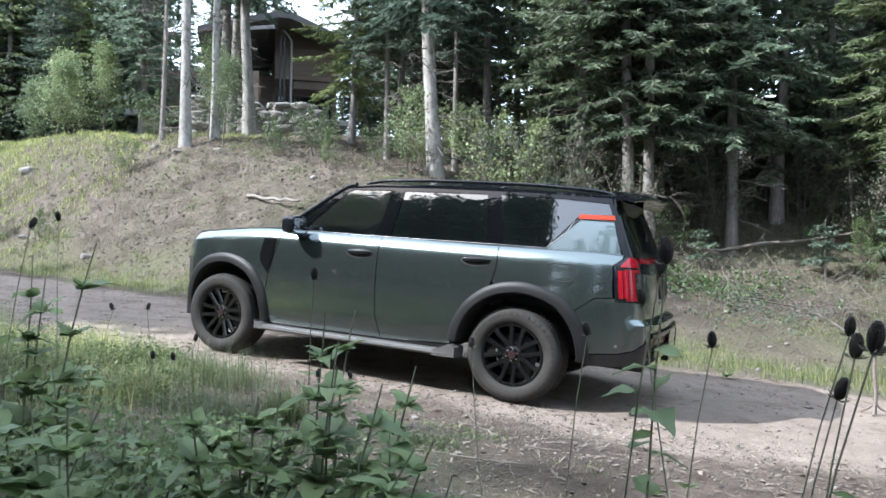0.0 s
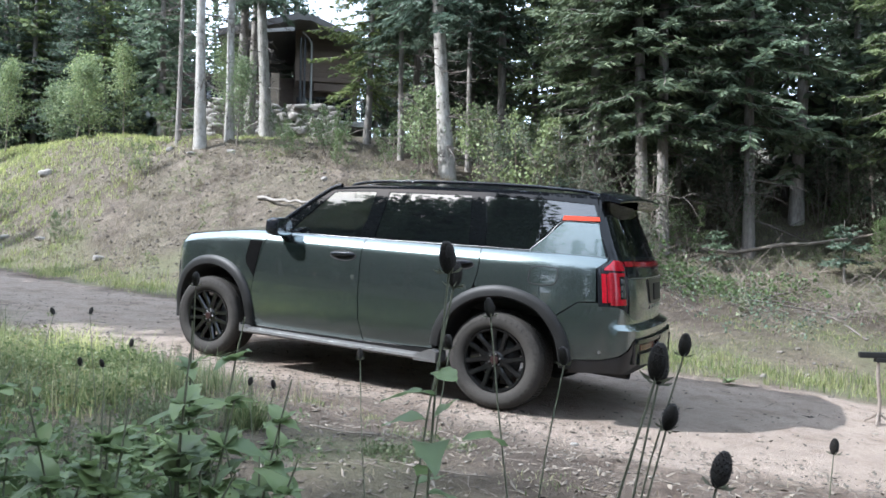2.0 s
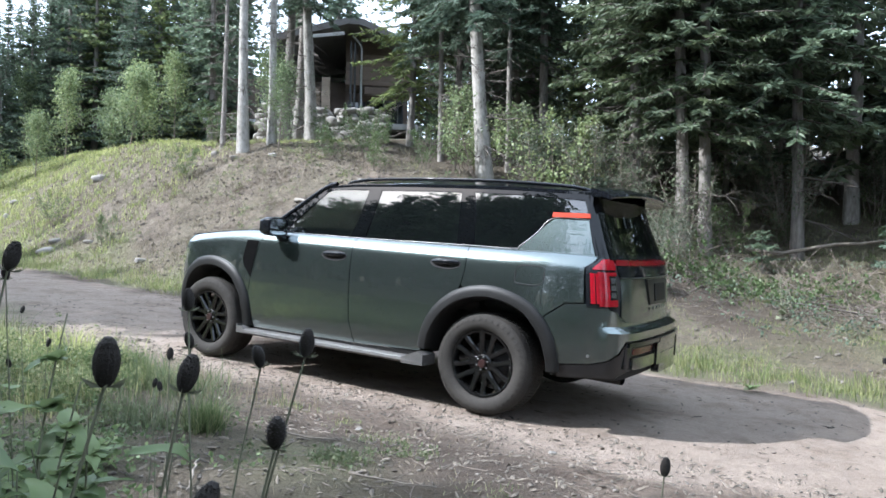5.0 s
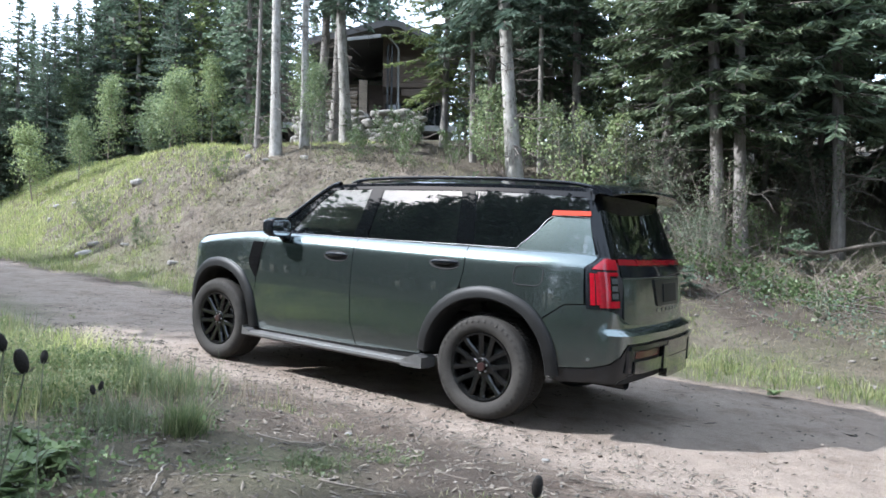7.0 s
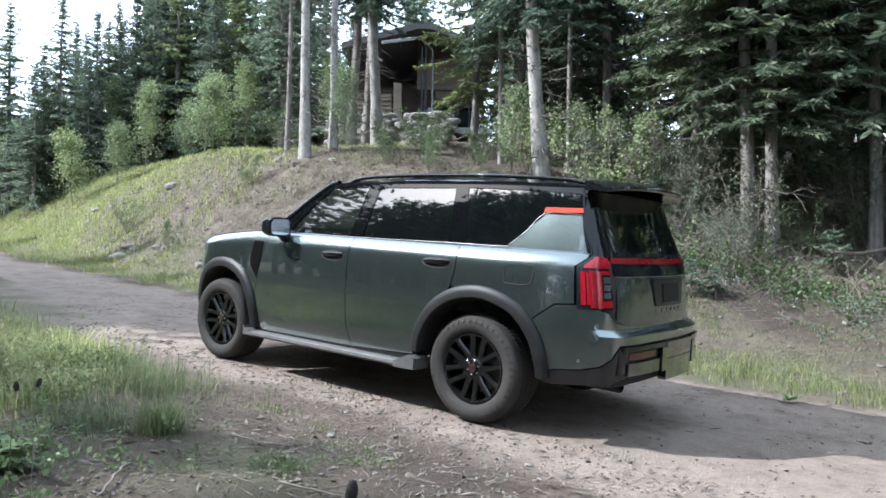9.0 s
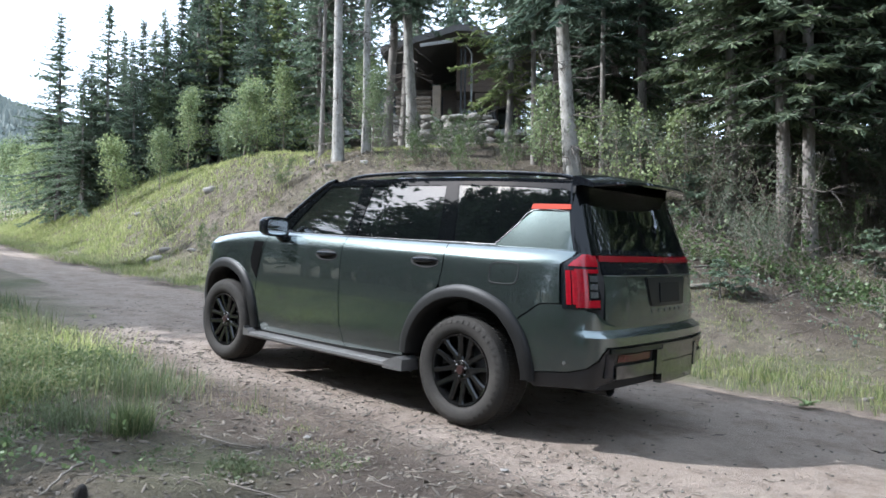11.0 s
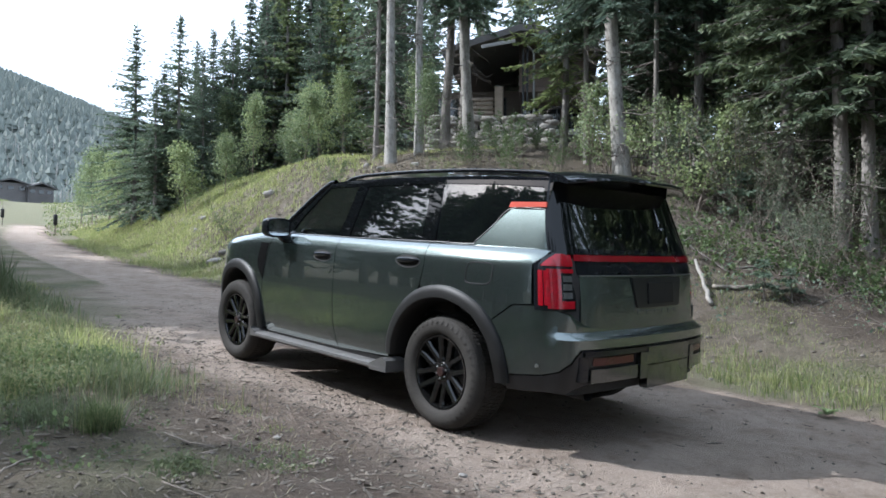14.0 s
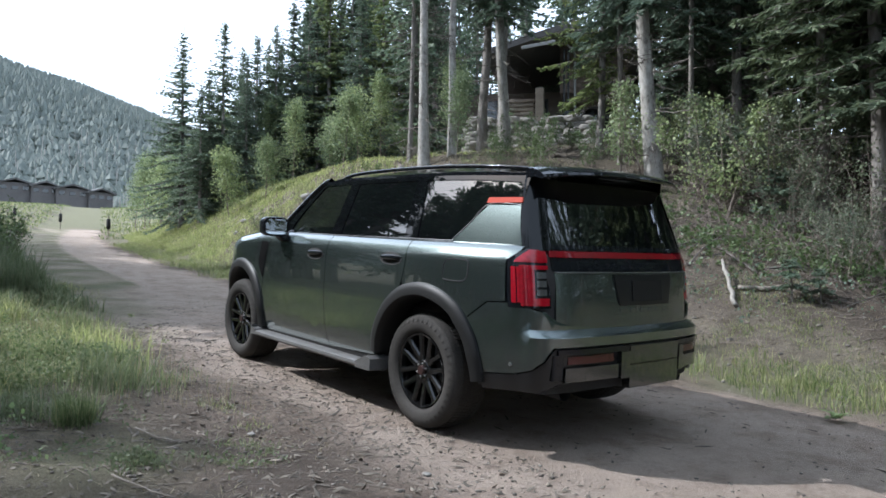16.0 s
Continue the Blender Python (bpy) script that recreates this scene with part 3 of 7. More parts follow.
for c in (cut_r, mirrored(cut_r)):
    low_me = boolean(low_me, c.copy(), "DIFFERENCE")
lower_bumper = part("lower_bumper", sharpen(low_me, 32), M_SATIN, car, "dark plastic lower bumper")
front_me = boolean(skin(), prism([(-4.0, 0.92), (-3.602, 0.92), (-3.602, 0.33), (-4.0, 0.33)], -0.3, 2.3), "INTERSECT")
lamp_me = boolean(skin(), prism([(-4.0, 1.112), (-3.708, 1.092), (-3.645, 0.928), (-4.0, 0.928)], -0.3, 2.3), "INTERSECT")
part("headlight_band", sharpen(lamp_me, 32), M_BLACK, car, "dark glossy headlight and grille band")
part("front_bumper", sharpen(front_me, 32), M_PLASTIC, car, "dark front bumper and grille")
sill = boolean(skin(), prism([(-2.55, 0.40), (-2.55, 0.33), (-0.5, 0.33), (-0.5, 0.44), (-1.2, 0.415)], -0.3, 0.6), "INTERSECT")
both("sill", sharpen(sill, 32), M_PLASTIC)


def inner_body():
    rings = [body_ring(z, 0.035) for z in (0.425, 0.5, 0.8, 1.1, 1.24)]
    n, m = len(rings[0]), len(rings)
    V = np.concatenate(rings)
    F = [(i * n + j, i * n + (j + 1) % n, (i + 1) * n + (j + 1) % n, (i + 1) * n + j) for i in range(m - 1) for j in range(n)]
    me = recalc(mesh_of("inner", V, F + [tuple(range(n - 1, -1, -1)), tuple(range((m - 1) * n, m * n))], M_DARK, False))
    for x0 in (0.0, -BASE):
        for y0, y1 in ((-0.3, 0.42), (1.58, 2.3)):
            me = boolean(me, cylinder_y(x0, HUB_Z, 0.535, y0, y1), "DIFFERENCE")
    return boolean(me, recalc(mesh_of("room", [(x, y, z) for z in (0.75, 1.4) for x, y in ((-2.1, 0.2), (0.85, 0.2), (0.85, 1.8), (-2.1, 1.8))], [(3, 2, 1, 0), (4, 5, 6, 7), (0, 1, 5, 4), (1, 2, 6, 5), (2, 3, 7, 6), (3, 0, 4, 7)], smooth=False)), "DIFFERENCE")


part("underbody", inner_body(), M_DARK, car, "dark floor pan and wheel wells")


def bonnet():
    xs = np.linspace(-3.80, -2.30, 26)
    vs = np.linspace(-1, 1, 25)
    V, nv = [], len(vs)
    for x in xs:
        h = float(np.interp(x, PLAN[3:60, 0], PLAN[3:60, 1])) - 0.092
        h = max(h, 0.05) if x > -3.74 else h * 0.97
        edge_z = 1.291 - 0.10 * float(smooth01((-2.35 - x) / 1.5))
        for v in vs:
            crown = 0.055 * (1 - abs(v) ** 2.4) + 0.012 * math.exp(-((abs(v) - 0.55) / 0.12) ** 2)
            nose = 0.10 * float(smooth01((-3.50 - x) / 0.32)) ** 1.3
            V.append((x, YC + v * h, edge_z + crown - nose))
    F = [(i * nv + j, (i + 1) * nv + j, (i + 1) * nv + j + 1, i * nv + j + 1) for i in range(len(xs) - 1) for j in range(nv - 1)]
    return recalc(mesh_of("bonnet", V, F))


part("bonnet", bonnet(), M_PAINT, car)

# vents behind the front wheels
for side in (0, 1):
    y_of = (lambda x, z: side_y(x, z)) if side == 0 else (lambda x, z: 2 * YC - side_y(x, z))
    s = -1 if side == 0 else 1
    back = mesh_of("vent", [(x, y_of(x, z) + s * 0.004, z) for x, z in VENT], [tuple(range(len(VENT)))], smooth=False)
    vent = part("fender_vent", back, M_VENT, car, "black honeycomb vent")
    pieces = []
    for k in range(11):
        z = 0.90 + k * 0.026
        x0 = np.interp(z, [0.86, 0.965, 1.03, 1.19], [-2.476, -2.575, -2.592, -2.555])
        x1 = np.interp(z, [0.86, 1.10, 1.19], [-2.476, -2.425, -2.405])
        pts = [(x, y_of(x, z) + s * 0.006, z + 0.004 * math.sin(x * 180 + k)) for x in np.linspace(x0, x1, 7)]
        pieces.append(tube_np(pts, [0.0028] * 7, 5))
    V, F = join_np(pieces)
    part("grille", mesh_np("bars", V, F, M_VENT), M_VENT, vent)


def flare(x0, a0, a1):
    prof = [(0.115, 0.13), (0.094, 0.03), (0.091, -0.022), (0.082, -0.032), (0.045, -0.032), (0.012, -0.022), (0.0, -0.008), (0.0, 0.02)]
    V, n = [], len(prof)
    angs = np.linspace(a0, a1, 64)
    for a in angs:
        ca, sa = math.cos(radians(a)), math.sin(radians(a))
        R = float(flare_r(a))
        for inset, dy in prof:
            r = max(R - inset, 0.462)
            x, z = x0 + r * ca, HUB_Z + r * sa
            V.append((x, side_y(x0 + R * ca * 0.94, max(HUB_Z + R * sa, 0.45)) + dy, z))
    F = [(i * n + j, (i + 1) * n + j, (i + 1) * n + j + 1, i * n + j + 1) for i in range(len(angs) - 1) for j in range(n - 1)]
    F += [tuple(range(n)), tuple(range((len(angs) - 1) * n, len(angs) * n))]
    return sharpen(recalc(mesh_of("flare", V, F)), 40)


both("rear_flare", flare(0.0, 4, 172), M_PLASTIC, label="dusty dark plastic wheel-arch flare")
both("front_flare", flare(-BASE, 0, 186), M_PLASTIC, label="dusty dark plastic wheel-arch flare")


def cabin_skin(thick=0.022):
    xs, zs = np.linspace(-2.5, 0.98, 60), np.linspace(1.275, 1.755, 14)
    V = []
    for off in (0.0, thick):
        for z in zs:
            for x in xs:
                V.append((x, YC - cabin_half(x, z) + off, z))
    nx, nz = len(xs), len(zs)
    F = []
    lay = nx * nz
    for i in range(nz - 1):
        for j in range(nx - 1):
            a = i * nx + j
            F.append((a, a + 1, a + nx + 1, a + nx))
            F.append((lay + a + nx, lay + a + nx + 1, lay + a + 1, lay + a))
    rim = list(range(nx)) + [i * nx + nx - 1 for i in range(1, nz)] + list(range(lay - 2, lay - nx - 1, -1)) + [i * nx for i in range(nz - 2, 0, -1)]
    for k in range(len(rim)):
        a, b = rim[k], rim[(k + 1) % len(rim)]
        F.append((b, a, lay + a, lay + b))
    return recalc(mesh_of("cabin_skin", V, F))


SIDE_FRAME = [(-2.42, 1.278), (-2.30, 1.33), (-2.05, 1.53), (-1.86, 1.675), (-1.80, 1.72), (-1.5, 1.752), (0.66, 1.742), (0.70, 1.71), (0.715, 1.53), (0.76, 1.40), (0.80, 1.278)]
W_FRONT = [(-2.16, 1.293), (-2.10, 1.37), (-1.78, 1.672), (-1.74, 1.688), (-1.325, 1.697), (-1.345, 1.45), (-1.385, 1.293)]
W_REAR = [(-1.225, 1.296), (-1.205, 1.45), (-1.19, 1.695), (-0.385, 1.702), (-0.345, 1.50), (-0.315, 1.303)]
W_QUARTER = [(-0.165, 1.303), (-0.20, 1.50), (-0.262, 1.704), (0.30, 1.694), (0.645, 1.676), (0.685, 1.584), (0.435, 1.575), (0.205, 1.312), (0.18, 1.303)]
D_PANEL = [(0.195, 1.275), (0.215, 1.31), (0.445, 1.531), (0.705, 1.528), (0.745, 1.40), (0.79, 1.275)]
frame_me = boolean(cabin_skin(), prism(SIDE_FRAME, -0.3, 0.75), "INTERSECT")
for w in (W_FRONT, W_REAR, W_QUARTER):
    frame_me = boolean(frame_me, prism(w, -0.3, 0.75), "DIFFERENCE")
both("window_frame", sharpen(frame_me, 30), M_FRAME, label="gloss black pillars and window frame")


def pane(poly, mat, name, label):
    me = boolean(cabin_skin(0.006), prism(poly, -0.3, 0.75), "INTERSECT")
    me.transform(Matrix.Translation((0, 0.006, 0)))
    for ob in both(name, sharpen(me, 30), mat, label=label):
        ob.visible_shadow = False


pane(W_FRONT, M_SIDEGLASS, "front_window", "lightly tinted side window")
pane(W_REAR, M_PRIVACY, "rear_window", "dark privacy side window")
pane(W_QUARTER, M_PRIVACY, "quarter_window", "dark privacy side window")
dp = boolean(cabin_skin(0.012), prism(D_PANEL, -0.3, 0.75), "INTERSECT")
dp.transform(Matrix.Translation((0, -0.006, 0)))
both("rear_pillar_panel", sharpen(dp, 30), M_PAINT)
st = boolean(cabin_skin(0.02), prism([(0.425, 1.543), (0.43, 1.578), (0.703, 1.580), (0.712, 1.548)], -0.3, 0.75), "INTERSECT")
st.transform(Matrix.Translation((0, -0.012, 0)))
both("accent_strip", sharpen(st, 30), M_ORANGE, label="orange-red accent strip")


def strip_along(pts, r, mat, name, sides=6, y_fn=None, label=""):
    P = [(x, y_fn(x, z), z) for x, z in pts]
    V, F = tube_np(P, [r] * len(P), sides)
    return both(name, mesh_np(name, V, F, mat, True), mat, label=label)


# bright line along the windows' foot and up the rear slope
strip_along(curve_through([(-2.25, 1.284), (-1.3, 1.286), (-0.19, 1.294), (0.18, 1.296), (0.215, 1.312), (0.33, 1.42), (0.44, 1.534), (0.705, 1.533)], 40), 0.004, M_TRIM, "window_trim", 6, lambda x, z: YC - cabin_half(x, z) - 0.006, "thin bright window trim")


def roof():
    xs = np.linspace(-1.78, 0.74, 36)
    vs = np.linspace(-1, 1, 27)
    V, nv = [], len(vs)
    for off in (0, -0.03):
        for x in xs:
            edge_z = np.interp(x, [-1.8, -1.5, -0.9, 0.0, 0.75], [1.715, 1.738, 1.75, 1.75, 1.735])
            h = cabin_half(x, edge_z) + 0.008
            crown = np.interp(x, [-1.8, -1.55, -1.0, -0.3, 0.75], [0.03, 0.065, 0.085, 0.085, 0.055])
            for v in vs:
                groove = 0.012 * math.exp(-((abs(v) - 0.80) / 0.05) ** 2)
                V.append((x - 0.10 * (1 - v * v) * float(smooth01((-1.5 - x) / 0.28)), YC + v * h, edge_z + crown * (1 - abs(v) ** 3.2) - groove + off))
    lay = len(xs) * nv
    F = []
    for i in range(len(xs) - 1):
        for j in range(nv - 1):
            a = i * nv + j
            F.append((a, a + nv, a + nv + 1, a + 1))
            F.append((lay + a, lay + a + 1, lay + a + nv + 1, lay + a + nv))
    for j in range(nv - 1):
        F.append((j, j + 1, lay + j + 1, lay + j))
        b = (len(xs) - 1) * nv + j
        F.append((b + 1, b, lay + b, lay + b + 1))
    for i in range(len(xs) - 1):
        a = i * nv
        F.append((a, lay + a, lay + a + nv, a + nv))
        b = a + nv - 1
        F.append((b, b + nv, lay + b + nv, lay + b))
    return sharpen(recalc(mesh_of("roof", V, F)), 40)


part("roof", roof(), M_BLACK, car, "gloss black roof panel")
rail_pts = curve_through([(-1.66, 1.745), (-1.58, 1.770), (-1.35, 1.792), (-0.8, 1.805), (-0.1, 1.803), (0.4, 1.786), (0.58, 1.770), (0.68, 1.742)], 44)
_P = [(x, YC - cabin_half(x, 1.74) + 0.085, z) for x, z in rail_pts]
V, F = tube_np(_P, [0.014] * len(_P), 10)
both("roof_rail", mesh_np("rail", V, F, M_BLACK, True), M_BLACK, label="black roof rail")

# windscreen
ws = [(-2.36, 0.80, 1.29), (-1.80, 0.70, 1.735)]
V, n = [], 15
for k in range(8):
    t = k / 7
    x, h, z = (ws[0][i] + (ws[1][i] - ws[0][i]) * t for i in range(3))
    for v in np.linspace(-1, 1, n):
        V.append((x - 0.16 * (1 - v * v), YC + v * (h + 0.06 - 0.03 * t), z + 0.02 * math.sin(math.pi * t)))
F = [(i * n + j, i * n + j + 1, (i + 1) * n + j + 1, (i + 1) * n + j) for i in range(7) for j in range(n - 1)]
wind = part("windscreen", recalc(mesh_of("windscreen", V, F)), M_SIDEGLASS, car)
wind.visible_shadow = False
V, F = tube_np([(x, YC - cabin_half(x, z) + 0.008, z) for x, z in curve_through([(-2.42, 1.29), (-2.08, 1.525), (-1.83, 1.70), (-1.72, 1.735)], 16)], [0.026] * 16, 8)
both("windscreen_pillar", mesh_np("pillar", V, F, M_BLACK, True), M_BLACK)


# ---- the car's rear end ----
def rear_x(y, z):
    """The rear face's x across the tailgate."""
    u = abs(y - YC)
    lean = np.interp(z, [0.78, 0.95, 1.1, 1.22, 1.285, 1.68], [1.035, 1.028, 1.012, 0.985, 0.955, 0.765])
    return lean - 0.035 * (u / 0.7) ** 2 - 0.06 * max(u - 0.62, 0) / 0.1 * 0.5


def rear_patch(outline, off, thick=0.03, n=20):
    """A curved plate on the rear face: outline gives, for t 0..1 from its foot, z and half width."""
    V, m = [], n
    zs = [o[0] for o in outline]
    hs = [o[1] for o in outline]
    rows = len(zs)
    for layer in (0, 1):
        for z, h in zip(zs, hs):
            for v in np.linspace(-1, 1, m):
                y = YC + v * h
                V.append((rear_x(y, z) + off - layer * thick, y, z))
    lay = rows * m
    F = []
    for i in range(rows - 1):
        for j in range(m - 1):
            a = i * m + j
            F.append((a, a + 1, a + m + 1, a + m))
            F.append((lay + a, lay + a + m, lay + a + m + 1, lay + a + 1))
    rim = list(range(m)) + [i * m + m - 1 for i in range(1, rows)] + list(range(lay - 2, lay - m - 1, -1)) + [i * m for i in range(rows - 2, 0, -1)]
    F += [(rim[(k + 1) % len(rim)], rim[k], lay + rim[k], lay + rim[(k + 1) % len(rim)]) for k in range(len(rim))]
    return sharpen(recalc(mesh_of("plate", V, F)), 30)


tailgate = part("tailgate", rear_patch([(0.80, 0.685), (0.86, 0.70), (0.95, 0.70), (1.05, 0.70), (1.135, 0.705)], 0.0), M_PAINT, car)
part("tailgate_garnish", rear_patch([(1.142, 0.715), (1.16, 0.72), (1.20, 0.72), (1.243, 0.72)], 0.006), M_BLACK, tailgate, "gloss black tailgate panel")
part("chrome_line", rear_patch([(1.135, 0.70), (1.141, 0.70)], 0.010, 0.016), M_CHROME, tailgate)
part("light_bar", rear_patch([(1.226, 0.73), (1.245, 0.727), (1.264, 0.72)], 0.012), M_BARRED, tailgate, "red full-width light bar")
part("gate_ledge", rear_patch([(1.268, 0.72), (1.30, 0.715)], 0.006), M_BLACK, tailgate)
rg = part("rear_glass", rear_patch([(1.30, 0.70), (1.36, 0.69), (1.5, 0.66), (1.62, 0.635), (1.70, 0.62)], -0.004, 0.006), M_PRIVACY, tailgate, "dark rear window")
rg.visible_shadow = False
# number plate recess: a frame round a sunk dark plate
rec = rear_patch([(0.93, 0.25), (0.95, 0.265), (1.10, 0.30), (1.125, 0.30)], 0.010, 0.03)
part("plate_recess", rec, M_SATIN, tailgate, "black number-plate recess")
part("plate_holder", rear_patch([(0.955, 0.155), (0.96, 0.16), (1.085, 0.16), (1.09, 0.155)], 0.018, 0.018), M_PLASTIC, tailgate)
for k in range(6):
    yy = YC + (k - 2.5) * 0.09
    bar = box_bm(rear_x(yy, 0.905) - 0.004, rear_x(yy, 0.905) + 0.006, yy - 0.028, yy + 0.028, 0.886, 0.912, 0.003, 1)
    part("badge_bar", bar, M_PAINT, tailgate)


def corner_pillar():
    """The gloss black pillar between side and rear glass."""
    V = []
    zs = np.linspace(1.262, 1.735, 10)
    for z in zs:
        xs = float(np.interp(z, [1.27, 1.40, 1.53, 1.735], [0.79, 0.745, 0.708, 0.66]))
        hw = float(np.interp(z, [1.27, 1.735], [0.70, 0.615]))
        p0 = (xs, YC - cabin_half(xs, z) - 0.004)
        p3 = (rear_x(YC - hw, z) + 0.004, YC - hw)
        mx, my = p3[0] - 0.03, p0[1] + 0.03
        for t in np.linspace(0, 1, 9):
            q0 = np.array(p0) * (1 - t) ** 2 + 2 * t * (1 - t) * np.array((mx + 0.02, my)) + t * t * np.array(p3)
            V.append((q0[0], q0[1], z))
    F = [(i * 9 + j, i * 9 + j + 1, (i + 1) * 9 + j + 1, (i + 1) * 9 + j) for i in range(9) for j in range(8)]
    return recalc(mesh_of("corner", V, F))


both("rear_corner_pillar", corner_pillar(), M_FRAME)


def spoiler():
    V = []
    us = np.linspace(-1, 1, 21)
    prof = [(0.0, 0.012), (0.10, 0.016), (0.20, 0.010), (0.275, -0.008), (0.285, -0.022), (0.27, -0.034), (0.14, -0.030), (0.02, -0.05)]
    for v in us:
        for dx, dz in prof:
            k = 1 - 0.42 * abs(v) ** 3
            V.append((0.685 + dx * k, YC + v * 0.735, 1.752 + 0.045 * (1 - abs(v) ** 3) + dz - dx * 0.10))
    n = len(prof)
    F = [(i * n + j, i * n + (j + 1) % n, (i + 1) * n + (j + 1) % n, (i + 1) * n + j) for i in range(len(us) - 1) for j in range(n)]
    F += [tuple(range(n)), tuple(range(20 * n, 21 * n))]
    return sharpen(recalc(mesh_of("spoiler", V, F)), 35)


sp = part("roof_spoiler", spoiler(), M_BLACK, car, "gloss black roof spoiler")


def lamp_point(s, z, off):
    """A point on the tail lamp: s from 0 on the side to 1 on the tailgate."""
    foot = np.interp(z, [0.90, 1.0, 1.10, 1.20, 1.272], [0.785, 0.775, 0.765, 0.752, 0.80])
    p0 = np.array((foot, side_y(foot, z)))
    p1 = np.array((float(rear_x(YC - 0.715, z)) - 0.01, YC - 0.725))
    c = np.array((p1[0] - 0.02, p0[1] + 0.02))
    q = p0 * (1 - s) ** 2 + 2 * s * (1 - s) * c + p1 * s * s
    d = np.array((0.6, -0.8))
    q = q + d * off
    return (q[0], q[1], z)


def lamp_plate(cells, off, thick=0.02):
    """A curved plate on the lamp from a list of (z, s0, s1)."""
    V, m = [], 30
    for layer in (0, 1):
        for z, s0, s1 in cells:
            for s in np.linspace(s0, s1, m):
                V.append(lamp_point(s, z, off - layer * thick))
    rows = len(cells)
    lay = rows * m
    F = []
    for i in range(rows - 1):
        for j in range(m - 1):
            a = i * m + j
            F.append((a, a + 1, a + m + 1, a + m))
            F.append((lay + a, lay + a + m, lay + a + m + 1, lay + a + 1))
    rim = list(range(m)) + [i * m + m - 1 for i in range(1, rows)] + list(range(lay - 2, lay - m - 1, -1)) + [i * m for i in range(rows - 2, 0, -1)]
    F += [(rim[(k + 1) % len(rim)], rim[k], lay + rim[k], lay + rim[(k + 1) % len(rim)]) for k in range(len(rim))]
    return sharpen(recalc(mesh_of("lamp", V, F)), 30)


lamps = both("tail_lamp", lamp_plate([(0.925, 0.0, 1.0), (1.0, 0.0, 1.0), (1.1, 0.0, 1.0), (1.2, 0.0, 1.0), (1.24, 0.12, 1.0), (1.272, 0.28, 1.0)], 0.0, 0.06), M_BLACK, label="tail lamp with red C-shaped lens")
for ob, flip in zip(lamps, (False, True)):
    pcs = [("lens", [(1.192, 0.16, 0.97), (1.215, 0.20, 0.97), (1.25, 0.34, 0.97), (1.266, 0.42, 0.97)], M_RED, 0.004),
           ("lens", [(0.958, 0.245, 0.66), (1.05, 0.245, 0.66), (1.165, 0.235, 0.66)], M_RED, 0.004),
           ("lens", [(0.94, 0.32, 0.97), (0.985, 0.32, 0.97)], M_RED, 0.0045),
           ("lens", [(0.955, 0.10, 0.215), (1.05, 0.10, 0.215), (1.165, 0.10, 0.215)], M_RED, 0.003),
           ("lens", [(1.152, 0.32, 0.97), (1.176, 0.30, 0.97)], M_RED, 0.0045)]
    pcs += [("lamp_cell", [(1.0 + 0.05 * k, 0.70, 0.92), (1.037 + 0.05 * k, 0.70, 0.92)], M_CLEARLAMP, 0.003) for k in range(3)]
    for nm, cells, mt, off in pcs:
        me = lamp_plate(cells, off + 0.003, 0.012)
        part(nm, mirrored(me) if flip else me, mt, ob)

# lower rear: fog reflectors in black brackets and a centre plate
def bumper_x(y, z):
    u = abs(y - YC)
    return float(np.interp(u, [0, 0.3, 0.6, 0.77, 0.87, 0.93], [1.112, 1.107, 1.088, 1.045, 0.965, 0.86]))


def bumper_plate(y0, y1, z0, z1, off, thick, name, slope=0.0):
    V, m = [], 9
    ys = np.linspace(y0, y1, m)
    for layer in (0, 1):
        for zz in (z0, (z0 + z1) / 2, z1):
            for y in ys:
                V.append((bumper_x(y, zz) + off - layer * thick, y, zz + slope * (y - ys[-1])))
    lay = 3 * m
    F = []
    for i in range(2):
        for j in range(m - 1):
            a = i * m + j
            F.append((a, a + 1, a + m + 1, a + m))
            F.append((lay + a, lay + a + m, lay + a + m + 1, lay + a + 1))
    rim = list(range(m)) + [m + m - 1, 2 * m + m - 1] + list(range(lay - 2, lay - m - 1, -1)) + [m]
    F += [(rim[(k + 1) % len(rim)], rim[k], lay + rim[k], lay + rim[(k + 1) % len(rim)]) for k in range(len(rim))]
    me = sharpen(recalc(mesh_of(name, V, F)), 30)
    return me


for flip in (False, True):
    def put(me, mt, nm, par, lb=""):
        return part(nm, mirrored(me) if flip else me, mt, par, lb)
    br = put(bumper_plate(0.24, 0.735, 0.664, 0.696, 0.020, 0.06, "bracket"), M_BLACK, "fog_lamp_bracket", lower_bumper, "gloss black bracket")
    put(bumper_plate(0.668, 0.735, 0.498, 0.662, 0.030, 0.06, "upright"), M_PANEL, "upright", br)
    put(bumper_plate(0.215, 0.285, 0.515, 0.662, 0.006, 0.05, "wing"), M_BLACK, "wing", br)
    put(bumper_plate(0.295, 0.655, 0.592, 0.662, -0.012, 0.03, "back"), M_VENT, "recess", br)
    put(bumper_plate(0.315, 0.632, 0.606, 0.652, 0.004, 0.03, "reflector"), M_REDDARK, "reflector", br, "dark red reflector")
    put(bumper_plate(0.29, 0.655, 0.506, 0.588, 0.020, 0.06, "blade"), M_PANEL, "blade", br)
part("centre_plate", bumper_plate(0.742, 1.258, 0.580, 0.692, 0.024, 0.06, "centre"), M_PANEL, lower_bumper)
part("tow_cover", bumper_plate(0.742, 1.258, 0.428, 0.574, 0.024, 0.06, "tow"), M_PANEL, lower_bumper)
